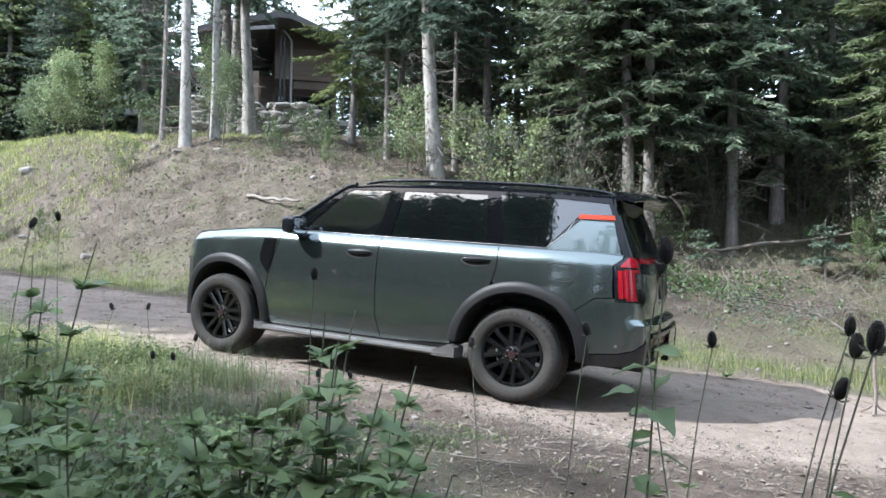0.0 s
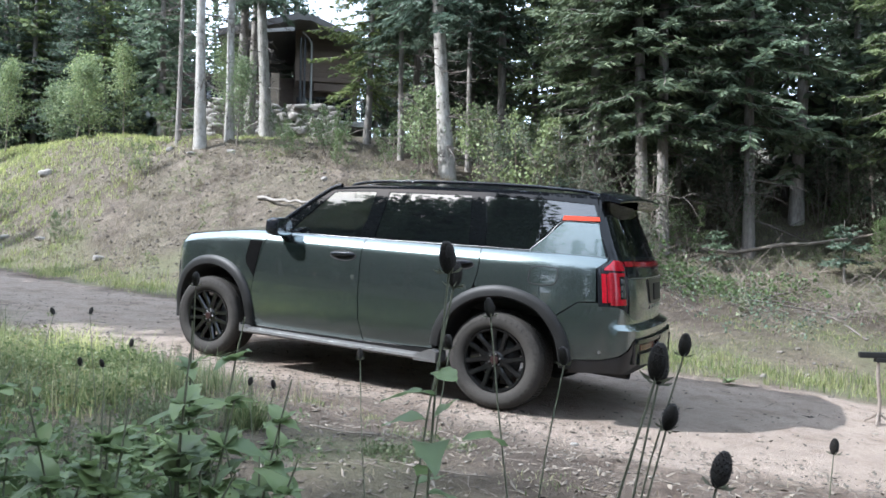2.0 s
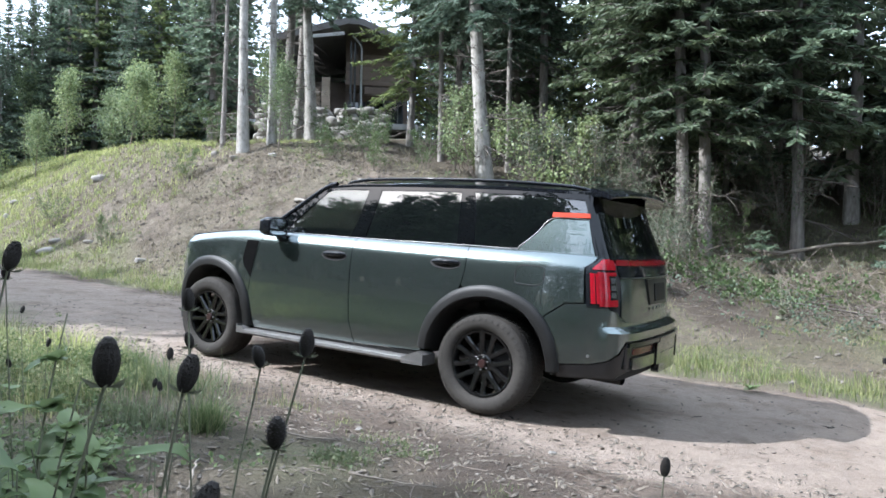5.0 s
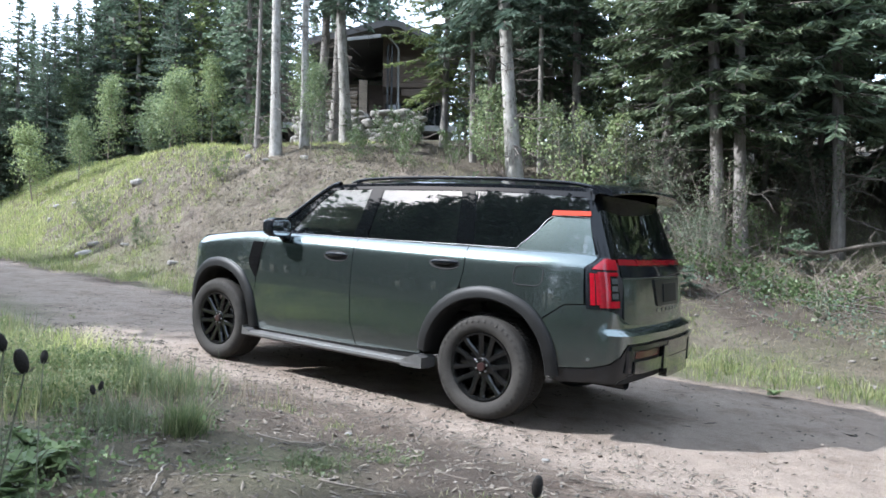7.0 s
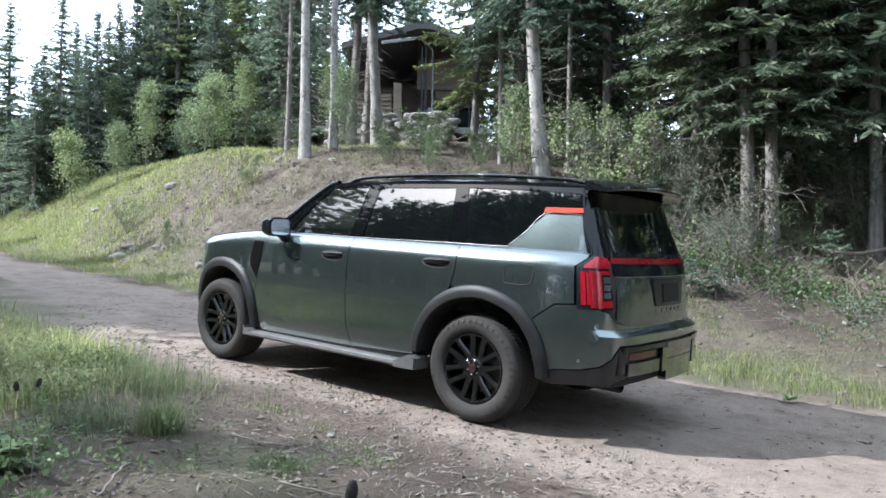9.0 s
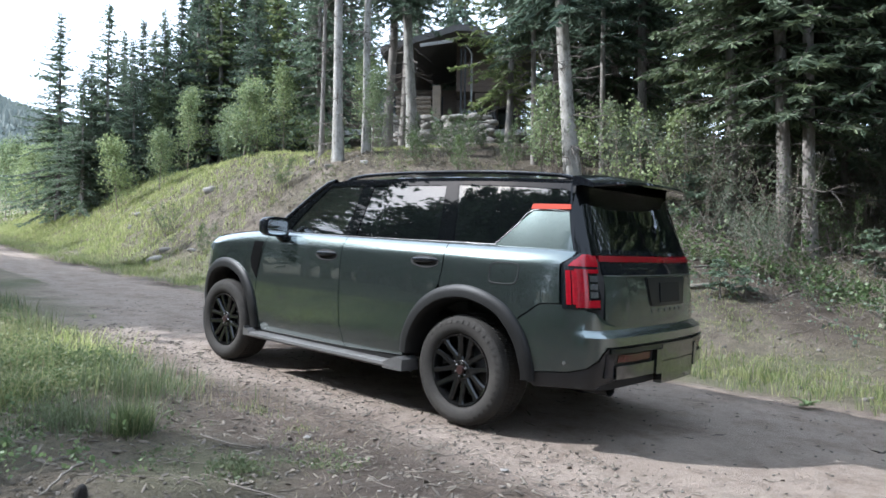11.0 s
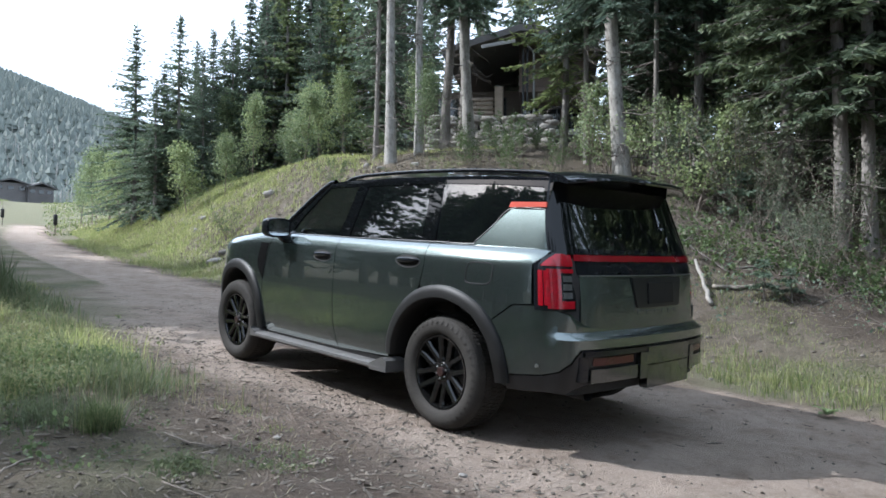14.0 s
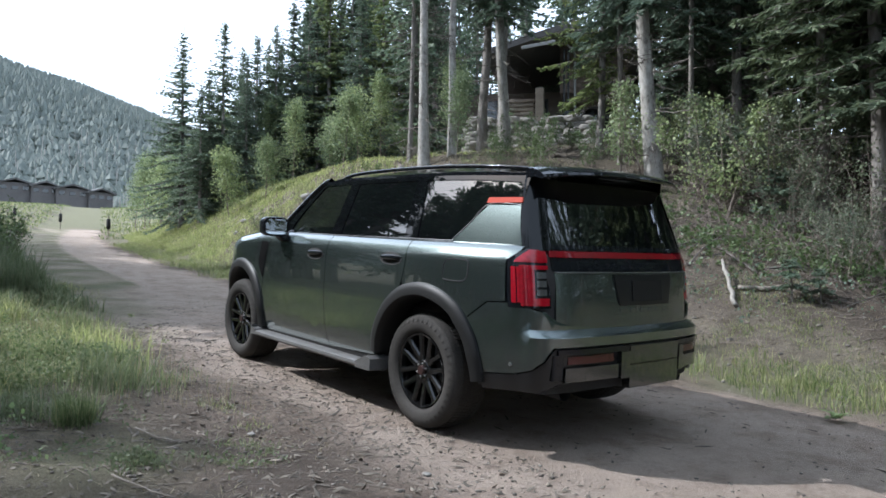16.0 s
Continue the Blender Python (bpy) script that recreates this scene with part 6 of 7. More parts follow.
STONES = [boulder(k, 0.36 + 0.1 * (k % 3), 0.30, 0.17 + 0.03 * (k % 4)) for k in range(10)]
terrace = tagged(part("terrace_wall", box_bm(-2.6, 2.0, 0.0, 0.6, -1.75, -0.25, 0.05, 1), M_DARK, None), "dry stone terrace wall of large pale boulders", "wall", kind="structure")
TW = pose(-17.2, 17.1, 7.05, 0, 0, math.degrees(math.atan2(0.66, 0.75)))
terrace.matrix_world = TW
rng_s = random.Random(8)
for row in range(9):
    x = -2.8 + rng_s.uniform(0, 0.3)
    while x < 1.9:
        me = rng_s.choice(STONES)
        s = rng_s.uniform(0.48, 0.82)
        st_ = part("stone", me, None, terrace)
        st_.matrix_basis = pose(x + 0.3, -0.05 - 0.035 * (8 - row) + rng_s.uniform(-0.06, 0.06), -1.65 + row * 0.175 + rng_s.uniform(-0.03, 0.03), rng_s.uniform(-8, 8), rng_s.uniform(-10, 10), rng_s.uniform(-15, 15)) @ Matrix.Scale(s, 4)
        x += 0.72 * s + rng_s.uniform(-0.05, 0.08)


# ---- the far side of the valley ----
# paler and greyer than near foliage: distance haze is put into both colours
M_FARWOOD = leafy("hazed_far_woodland", [(0.15, (0.2455, 0.2778, 0.2527)), (0.5, (0.2806, 0.3083, 0.2720)), (0.85, (0.3157, 0.3403, 0.2915))], 0.8, 0.45, 0.02)
M_FARGROUND = plain("hazed_far_hillside", [(0.3, (0.14, 0.16, 0.14)), (0.7, (0.20, 0.215, 0.18))], 0.01, 0.2, 0.95, relief=0)


def hill_z(x, y):
    """The ridge across the valley, falling towards the right."""
    d = -x - 150
    crest = np.interp(y, [-400, -120, 0, 48, 72, 96, 113, 150, 260, 420], [142, 120, 100, 91, 87, 77, 69, 55, 38, 27])
    return 9 + (crest - 9) * smooth01(d / 255) - 0.12 * np.clip(d - 260, 0, 400) + 3.0 * wave(np.asarray(x, float), np.asarray(y, float), 0.045)


hx, hy = np.meshgrid(np.linspace(-560, -130, 60), np.linspace(-380, 420, 90), indexing="ij")
hz = hill_z(hx, hy) - 1.0
hz[-1] -= 8
hi = np.arange(hx.size).reshape(hx.shape)
tagged(new("backdrop_hill", mesh_np("hill", np.stack([hx, hy, hz], -1).reshape(-1, 3), np.stack([hi[:-1, :-1], hi[1:, :-1], hi[1:, 1:], hi[:-1, 1:]], -1).reshape(-1, 4), M_FARGROUND, True)), "wooded hillside across the valley with haze in its colour", "hill", kind="structure")
rf = np.random.default_rng(21)
n_far = 46000
fx, fy = -rf.uniform(150, 440, n_far), rf.uniform(-140, 190, n_far)
keep = rf.random(n_far) < 0.7 + 0.3 * smooth01((wave(fx, fy, 0.05, 1.0) + 0.5) * 2)
fx, fy = fx[keep], fy[keep]
n_far = len(fx)
fz = hill_z(fx, fy) - 1.5
# conifers above, round-crowned aspens lower down
upper_part = smooth01((-fx - 230) / 90) > rf.random(n_far)
ht, wd = np.where(upper_part, rf.uniform(4.0, 7.0, n_far), rf.uniform(3.5, 5.5, n_far)), np.where(upper_part, rf.uniform(0.8, 1.4, n_far), rf.uniform(1.1, 2.0, n_far))
tiers = []
for lo, hi_, k in ((0.40, 0.02, 1.0), (0.40, 0.85, 1.0), (0.62, 1.0, 0.85)):
    ang = rf.uniform(0, 6.28, n_far)
    ring = []
    for q in range(4):
        a = ang + q * math.pi / 2
        rr = wd * k * rf.uniform(0.7, 1.25, n_far)
        ring.append(np.stack([fx + rr * np.cos(a), fy + rr * np.sin(a), fz + ht * (lo + rf.uniform(-0.05, 0.05, n_far))], -1))
    top = np.stack([fx, fy, fz + ht * hi_], -1)
    for q in range(4):
        tiers.append(np.stack([ring[q], ring[(q + 1) % 4], top], 1))
T = np.concatenate(tiers).reshape(-1, 3)
tagged(new("far_wood", mesh_np("far_wood", T, np.arange(len(T)).reshape(-1, 3), M_FARWOOD)), "distant mixed woodland with haze in its colour, covering the hillside", "wood", kind="stuff")
# pale aspen stems at the wood's foot
n_st = 800
sx_, sy_ = -rf.uniform(150, 250, n_st), rf.uniform(-60, 110, n_st)
sz_ = hill_z(sx_, sy_) - 1
pcs = []
for a, b, c in zip(sx_, sy_, sz_):
    h = rf.uniform(4, 7.5)
    pcs.append(tube_np(np.array([(a, b, c), (a + rf.normal(0, 0.2), b + rf.normal(0, 0.2), c + h)]), [0.14, 0.07], 4))
V, F = join_np(pcs)
tagged(new("far_stems", mesh_np("far_stems", V, F, M_PALE_BARK)), "pale distant aspen stems", "wood", kind="stuff")

# ---- the row of cabins over the meadow ----
M_CABIN = plain("weathered_dark_timber", [(0.3, (0.07, 0.065, 0.065)), (0.7, (0.13, 0.12, 0.115))], 0.8, 10.0, 0.8, relief=0.2, random_by="Object", vary=0.2)


def cabin(x, y, z, w, d, h, turn, rise):
    c = thing("cabin", "dark timber cabin across the meadow", "house", pose(x, y, z, 0, 0, turn), group="cabins across the meadow")
    part("wall", box_bm(-d / 2, d / 2, -w / 2, w / 2, -1.5, h, 0.03, 1), M_CABIN, c)
    bm = bmesh.new()
    sec = [(-w / 2 - 0.5, h - 0.1), (0, h + rise), (w / 2 + 0.5, h - 0.1), (w / 2 + 0.5, h - 0.35), (0, h + rise - 0.3), (-w / 2 - 0.5, h - 0.35)]
    a = [bm.verts.new((-d / 2 - 0.5, p, q)) for p, q in sec]
    b = [bm.verts.new((d / 2 + 0.5, p, q)) for p, q in sec]
    bm.faces.new(a)
    bm.faces.new(b[::-1])
    for i in range(6):
        bm.faces.new((a[i], b[i], b[(i + 1) % 6], a[(i + 1) % 6]))
    bmesh.ops.recalc_face_normals(bm, faces=bm.faces)
    part("roof", bm, M_ROOFING, c)
    for k in range(3):
        y0 = -w / 2 + w * (k + 0.5) / 3
        wi = part("window", box_bm(d / 2 - 0.02, d / 2 + 0.06, y0 - 0.55, y0 + 0.55, 0.7, h - 0.5, 0.02, 1), M_CABIN, c)
        part("pane", box_bm(d / 2 + 0.05, d / 2 + 0.075, y0 - 0.45, y0 + 0.45, 0.8, h - 0.6, 0.01, 1), M_WINDOW, wi)


for y, z, w, turn in ((12.5, 14.3, 5.5, 4), (18.0, 14.3, 5.2, 7), (22.6, 14.1, 4.6, 10), (27.0, 13.9, 5.4, 8), (31.6, 13.5, 4.4, 12)):
    cabin(-150, y, z, w, 6, 2.0, turn, 0.8)
# fence posts along the meadow's edge
V, F = tube_np([(0, 0, -0.2), (0, 0, 0.75), (0.01, 0.01, 1.35)], [0.03, 0.03, 0.02], 6)
POST = mesh_np("pole", V, F, M_TWIG, True)
V, F = tube_np([(0, 0, 0.5), (0, 0, 0.55), (0, 0, 1.05), (0, 0, 1.1)], [0.05, 0.11, 0.11, 0.04], 8)
WRAP = mesh_np("sleeve", V, F, M_DARK, True)
for x, y in ((-54.5, 8.1), (-42.3, 8.25), (-62, 6.4), (-50, 3.2)):
    p = thing("marker_post", "thin post with a dark padded sleeve in the meadow", "post", pose(x, y, on_ground(x, y)), group="marker posts")
    part("pole", POST, None, p)
    part("sleeve", WRAP, None, p)


# ---- grass ----
def blades(name, pts, height, width, mat, label, seed, lean=0.35, spread=0.03):
    """Tufts of bent blades at points, one object of stuff."""
    rng = np.random.default_rng(seed)
    pts = np.asarray(pts, float)
    n = len(pts)
    O = np.stack([pts[:, 0] + rng.normal(0, spread, n), pts[:, 1] + rng.normal(0, spread, n), np.zeros(n)], -1)
    O[:, 2] = ground_z(O[:, 0], O[:, 1]) - 0.012
    az = rng.uniform(0, 2 * np.pi, n)
    h = height * rng.uniform(0.4, 1.25, n) * (pts[:, 2] if pts.shape[1] > 2 else 1.0)
    b = rng.normal(0, lean, n)
    d = np.stack([np.cos(az) * b, np.sin(az) * b, np.ones(n)], -1)
    p = np.stack([-np.sin(az), np.cos(az), np.zeros(n)], -1) * (1.45 * width * rng.uniform(0.6, 1.4, n))[:, None]
    mid = O + d * (h * 0.55)[:, None]
    tip = O + d * h[:, None] + np.stack([np.cos(az) * b * h * 0.6, np.sin(az) * b * h * 0.6, -0.12 * h * np.abs(b)], -1)
    V = np.stack([O - p, O + p, mid + p * 0.8, tip, mid - p * 0.8], 1).reshape(-1, 3)
    k = np.arange(n)[:, None, None] * 5
    F = (k + np.array([[0, 1, 2], [0, 2, 4], [4, 2, 3]])).reshape(-1, 3)
    return tagged(new(name, mesh_np(name, V, F, mat)), label, "grass", kind="stuff")


gr = np.random.default_rng(77)


def spread_points(n, x0, x1, v0, v1, density, tuft=6, tuft_r=0.06):
    """Points in a strip along the road, gathered in tufts, thinned by density(x, v, wave)."""
    x, v = gr.uniform(x0, x1, n), gr.uniform(v0, v1, n)
    y = v + road_mid(x)
    k = gr.random(n) < density(x, v, wave(x, y, 2.7, 6.0) + 0.6 * wave(x, y, 7.0, 1.0))
    x, y = x[k], y[k]
    hs = gr.uniform(0.6, 1.2, len(x))
    X = np.repeat(x, tuft) + gr.normal(0, tuft_r, len(x) * tuft)
    Y = np.repeat(y, tuft) + gr.normal(0, tuft_r, len(x) * tuft)
    return np.stack([X, Y, np.repeat(hs, tuft)], -1)


blades("edge_grass", spread_points(11000, -34, 6, 2.0, 4.1, lambda x, v, w: np.exp(-((v - 2.9) / 0.55) ** 2) * np.clip(0.75 + 0.5 * w, 0, 1)), 0.15, 0.003, M_HILLGRASS, "fresh green grass along the track's edge", 1)
blades("slope_grass", spread_points(5200, -8, 7, 3.2, 8.5, lambda x, v, w: np.clip(0.16 + 0.35 * w, 0, 1)), 0.09, 0.003, M_HILLGRASS, "sparse green tufts on the bank", 2)
blades("slope_straw", spread_points(3000, -14, 7, 3.0, 9.5, lambda x, v, w: np.clip(0.22 - 0.3 * w, 0.05, 1)), 0.06, 0.0022, M_DRYGRASS, "sparse dry straw on the bank", 3, 0.9)
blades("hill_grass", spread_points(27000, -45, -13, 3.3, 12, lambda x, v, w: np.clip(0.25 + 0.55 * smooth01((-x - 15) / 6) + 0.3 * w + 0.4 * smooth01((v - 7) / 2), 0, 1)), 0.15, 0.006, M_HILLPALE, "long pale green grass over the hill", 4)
blades("hill_straw", spread_points(6000, -45, -9, 3.3, 11, lambda x, v, w: np.clip(0.25 - 0.3 * w, 0.08, 1)), 0.16, 0.005, M_DRYGRASS, "dry straw over the hill", 5, 0.6)
blades("verge_grass", spread_points(21000, -12, -0.2, -5.0, -1.1, lambda x, v, w: np.clip(0.36 + 1.1 * w, 0, 1) * smooth01((-v - 1.85 + 0.10 * (-x - 2.2)) / 1.2) * smooth01((-x - 1.0) / 2.2)), 0.115, 0.0018, M_HILLGRASS, "thick green verge grass", 6, 0.65)
blades("verge_straw", spread_points(4200, -12, 3.5, -5.5, -1.4, lambda x, v, w: np.clip(0.22 - 0.3 * w, 0.03, 1) * smooth01((-v - 1.5) / 0.8)), 0.045, 0.0018, M_DRYGRASS, "trodden dry straw on the verge", 7, 1.2)
blades("verge_seedheads", spread_points(2600, -9, -0.8, -5.5, -1.9, lambda x, v, w: np.clip(0.4 + 0.4 * w, 0, 1), 3), 0.22, 0.0014, M_DRYGRASS, "thin grass stalks gone to seed", 8, 0.25)
blades("meadow_grass", spread_points(14000, -120, -40, -30, 30, lambda x, v, w: np.clip(0.6 + 0.4 * w, 0, 1) * (np.abs(v) > 2.2), 4, 0.25), 0.22, 0.03, M_HILLGRASS, "pale meadow grass", 9)
blades("bank_turf", spread_points(16000, -5, 7, 2.6, 6.3, lambda x, v, w: np.clip(0.10 + 0.4 * w, 0, 1) * smooth01((x + 4.5) / 3)), 0.06, 0.0028, M_HILLGRASS, "short pale turf on the bank", 14, 0.5)
blades("bank_hay", spread_points(4500, -5, 7, 2.8, 6.8, lambda x, v, w: np.clip(0.22 - 0.4 * w, 0.05, 1) * smooth01((x + 4.5) / 3)), 0.05, 0.0015, M_DRYGRASS, "thin dry hay on the bank", 15, 0.9)
blades("bank_stalks", spread_points(1500, -19, -4, 3.2, 9.0, lambda x, v, w: np.clip(0.4 + 0.9 * w, 0, 1), 16, 0.10), 0.13, 0.0026, M_DRYGRASS, "dry brown stalks on the bare bank", 16, 0.6)
blades("wood_edge_grass", spread_points(7000, -3, 9, 6.8, 13, lambda x, v, w: np.clip(0.45 + 0.6 * w, 0, 1)), 0.12, 0.003, M_HILLGRASS, "thin grass under the first trees of the wood", 17, 0.5)
# the darker M_GRASS on these two stands in for shade beside the track
blades("far_verge_grass", spread_points(15000, -34, -7, -4.2, -1.45, lambda x, v, w: np.clip(0.7 + 0.5 * w, 0, 1) * smooth01((-v - 1.5) / 0.5)), 0.22, 0.006, M_GRASS, "grass along the track ahead with shade in its colour", 18, 0.5)
blades("tall_verge_grass", spread_points(5000, -19, -8, -4.0, -2.1, lambda x, v, w: np.clip(0.35 + 1.2 * w, 0, 1)), 0.62, 0.007, M_GRASS, "tall rank grass beside the track", 19, 0.30)
# single thick tufts on the verge
tuft_c = [(-0.65, -1.97, 0.21, 520, 0.055), (-3.0, -1.25, 0.13, 260, 0.14), (-2.43, -1.42, 0.22, 420, 0.13), (-2.75, -1.8, 0.24, 460, 0.17), (-1.78, -2.2, 0.22, 380, 0.16), (-1.09, -2.15, 0.17, 260, 0.14), (-0.88, -2.2, 0.15, 200, 0.12), (-1.78, -1.57, 0.16, 240, 0.10),
          (-4.2, -1.2, 0.17, 260, 0.18), (0.38, -1.9, 0.06, 130, 0.09), (0.23, -1.86, 0.07, 120, 0.06), (0.40, -1.40, 0.04, 110, 0.12), (0.02, -1.21, 0.05, 110, 0.09), (-0.42, -0.97, 0.04, 90, 0.07), (-0.92, -1.0, 0.06, 110, 0.09), (-1.85, -1.08, 0.07, 120, 0.10), (1.2, -1.75, 0.05, 70, 0.09)]
for k, (x, y, h, n, r) in enumerate(tuft_c):
    p = np.stack([gr.normal(x, r, n), gr.normal(y, r, n)], -1)
    blades("grass_tuft", p, h, 0.0017, M_GRASS if k in (5, 6, 9, 10, 11) else M_HILLGRASS, "thick green grass tuft on the bare verge", 30 + k, 0.55, 0.01)


clump_rng = random.Random(57)
for k in range(46):
    x = clump_rng.uniform(-8.5, -1.5)
    y = clump_rng.uniform(-3.6, -1.15) - 0.05 * (x + 1.5)
    n, r, h = clump_rng.randrange(90, 240), clump_rng.uniform(0.06, 0.20), clump_rng.uniform(0.16, 0.34)
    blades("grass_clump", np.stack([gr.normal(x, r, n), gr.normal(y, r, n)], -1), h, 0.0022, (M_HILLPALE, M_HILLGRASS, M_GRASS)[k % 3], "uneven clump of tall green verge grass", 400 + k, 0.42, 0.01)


def weeds(name, n, spots, size, mat, label, seed):
    """Low leafy weeds in clumps (x, y, radius, height), one object of stuff."""
    r = np.random.default_rng(seed)
    k = r.integers(0, len(spots), n // 9)
    S = np.array(spots)[k]
    x, y = S[:, 0] + r.normal(0, 1, len(k)) * S[:, 2], S[:, 1] + r.normal(0, 1, len(k)) * S[:, 2]
    C = np.stack([x, y, ground_z(x, y) + S[:, 3] * r.random(len(k)) ** 1.4], -1)
    Q = leaf_cloud(r, C, n, 0.02, size)
    Q[:, 2] = np.maximum(Q[:, 2], ground_z(Q[:, 0], Q[:, 1]) + 0.003)
    return tagged(new(name, mesh_np(name, Q, np.arange(len(Q)).reshape(-1, 4), mat)), label, "weeds", kind="stuff")


weeds("verge_weeds", 13000, [(-2.43, -1.42, 0.14, 0.16), (-2.75, -1.8, 0.2, 0.18), (-1.78, -2.15, 0.2, 0.16), (-2.0, -1.75, 0.2, 0.10), (-3.4, -1.7, 0.35, 0.2), (-3.0, -2.3, 0.4, 0.2), (-4.3, -1.9, 0.5, 0.25), (-2.3, -2.5, 0.3, 0.2)], 0.026, M_HILLGRASS, "leafy green weeds among the verge grass", 311)
weeds("plant_undergrowth", 9000, [(1.3, -4.25, 0.22, 0.35), (0.9, -4.4, 0.25, 0.4), (0.5, -4.3, 0.25, 0.4), (0.1, -4.2, 0.3, 0.4), (0.7, -3.9, 0.3, 0.25), (1.2, -3.8, 0.25, 0.2), (0.2, -3.6, 0.35, 0.22), (-0.4, -3.6, 0.35, 0.3), (-0.9, -3.3, 0.35, 0.25), (1.6, -4.2, 0.2, 0.25), (-0.3, -3.0, 0.3, 0.16)], 0.03, M_BIGLEAF, "small-leaved weeds among the tall plants", 314)
bw = random.Random(97)
weeds("bank_weeds", 9000, [(x, 1.15 + 0.0026 * x * x + v, r, h) for x, v, r, h in ((bw.uniform(-17, -3.5), bw.uniform(2.9, 8.0), bw.uniform(0.08, 0.28), bw.uniform(0.05, 0.22)) for _ in range(46))], 0.03, M_HILLGRASS, "patches of green weeds on the bare bank", 315)
weeds("low_weeds", 1900, [(-1.1, -2.2, 0.14, 0.10), (-0.85, -2.3, 0.12, 0.08), (-0.9, -2.75, 0.2, 0.14), (-0.5, -2.9, 0.2, 0.12), (0.38, -1.9, 0.07, 0.04), (0.24, -1.86, 0.05, 0.03), (0.4, -1.4, 0.10, 0.02), (-0.62, -1.75, 0.12, 0.05), (0.0, -2.2, 0.15, 0.02), (0.1, -1.2, 0.12, 0.015)], 0.022, M_GRASS, "grey-green low weeds on the bare verge", 312)

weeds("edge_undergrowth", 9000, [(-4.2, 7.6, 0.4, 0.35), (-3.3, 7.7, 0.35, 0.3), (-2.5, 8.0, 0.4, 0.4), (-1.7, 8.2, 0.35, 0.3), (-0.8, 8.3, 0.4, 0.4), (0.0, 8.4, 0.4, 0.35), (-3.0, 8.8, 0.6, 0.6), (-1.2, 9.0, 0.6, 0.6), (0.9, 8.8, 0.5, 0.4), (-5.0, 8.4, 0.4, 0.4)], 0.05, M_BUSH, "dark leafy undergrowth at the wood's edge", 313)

# ---- pebbles, litter and twigs ----
PEB = boulder(90, 1.0, 0.8, 0.6, 1)
pv = np.array([v.co[:] for v in PEB.vertices])
pf = np.array([p.vertices[:] for p in PEB.polygons])


def pebbles(name, n, x0, x1, v0, v1, smin, smax, label, seed, mat=None):
    r = np.random.default_rng(seed)
    x, v = r.uniform(x0, x1, n), r.uniform(v0, v1, n)
    y = v + road_mid(x)
    s = smin + (smax - smin) * r.random(n) ** 4
    a = r.uniform(0, 6.28, n)
    c, q = np.cos(a), np.sin(a)
    P = np.tile(pv, (n, 1, 1)) * s[:, None, None] * r.uniform(0.7, 1.3, (n, 1, 3))
    X = P[:, :, 0] * c[:, None] - P[:, :, 1] * q[:, None] + x[:, None]
    Y = P[:, :, 0] * q[:, None] + P[:, :, 1] * c[:, None] + y[:, None]
    Z = P[:, :, 2] + (ground_z(x, y) + 0.15 * s)[:, None]
    V = np.stack([X, Y, Z], -1).reshape(-1, 3)
    F = (pf[None] + (np.arange(n) * len(pv))[:, None, None]).reshape(-1, 3)
    return tagged(new(name, mesh_np(name, V, F, mat or M_PEBBLE, True)), label, "pebbles", kind="stuff")


M_PEBBLE = plain("small_stones", [(0.3, (0.085, 0.075, 0.064)), (0.7, (0.185, 0.165, 0.143))], 5.0, 60.0, 0.9, relief=0.3, random_by="Island", vary=0.35)
M_CLOD = plain("earth_clods", [(0.3, (0.060, 0.050, 0.041)), (0.7, (0.135, 0.115, 0.096))], 5.0, 60.0, 0.95, relief=0.3, random_by="Island", vary=0.35)
pebbles("road_pebbles", 2600, -12, 5, -4.5, 2.6, 0.004, 0.016, "small pebbles lying on the track", 61)
pebbles("bank_stones", 1800, -18, 8, 2.6, 9.0, 0.006, 0.045, "loose stones on the bank", 62)
pebbles("bank_clods", 12000, -20, -3, 3.3, 9.5, 0.004, 0.045, "crumbled earth clods on the bank", 63, M_CLOD)
pebbles("verge_clods", 7000, -6, 5, -5.5, -1.0, 0.003, 0.017, "crumbled earth and litter on the verge", 64, M_CLOD)


def twigs(name, n, x0, x1, v0, v1, l0, l1, r0, mat, label, seed, up=0.08):
    r = np.random.default_rng(seed)
    pcs = []
    for _ in range(n):
        x = r.uniform(x0, x1)
        y = r.uniform(v0, v1) + float(road_mid(x))
        L, a = r.uniform(l0, l1), r.uniform(0, 6.28)
        s = np.linspace(-0.5, 0.5, 4)
        bend = r.normal(0, 0.03 * L, 4)
        px = x + np.cos(a) * s * L - np.sin(a) * bend
        py = y + np.sin(a) * s * L + np.cos(a) * bend
        lift = r.normal(0, up)
        pz = ground_z(px, py) + r0 + np.abs(lift) * L * (s + 0.5)
        pcs.append(tube_np(np.stack([px, py, pz], -1), r0 * r.uniform(0.5, 1.2) * np.array([1, 0.9, 0.7, 0.35]), 4))
    V, F = join_np(pcs)
    return tagged(new(name, mesh_np(name, V, F, mat, True)), label, "twigs", kind="stuff")


M_STRAWTWIG = plain("bleached_twigs", [(0.3, (0.085, 0.07, 0.056)), (0.7, (0.19, 0.165, 0.138))], 5.0, 40.0, 0.9, relief=0.2, random_by="Island", vary=0.35)
twigs("verge_twigs", 1200, -5, 4.5, -5.5, -1.2, 0.03, 0.26, 0.0024, M_TWIG, "dry twigs littering the verge", 71, 0.05)
twigs("bank_brush", 1300, -5.5, 8, 5.8, 11.5, 0.12, 0.75, 0.005, M_LIMB, "tangled dead brush at the wood's edge", 72, 0.35)
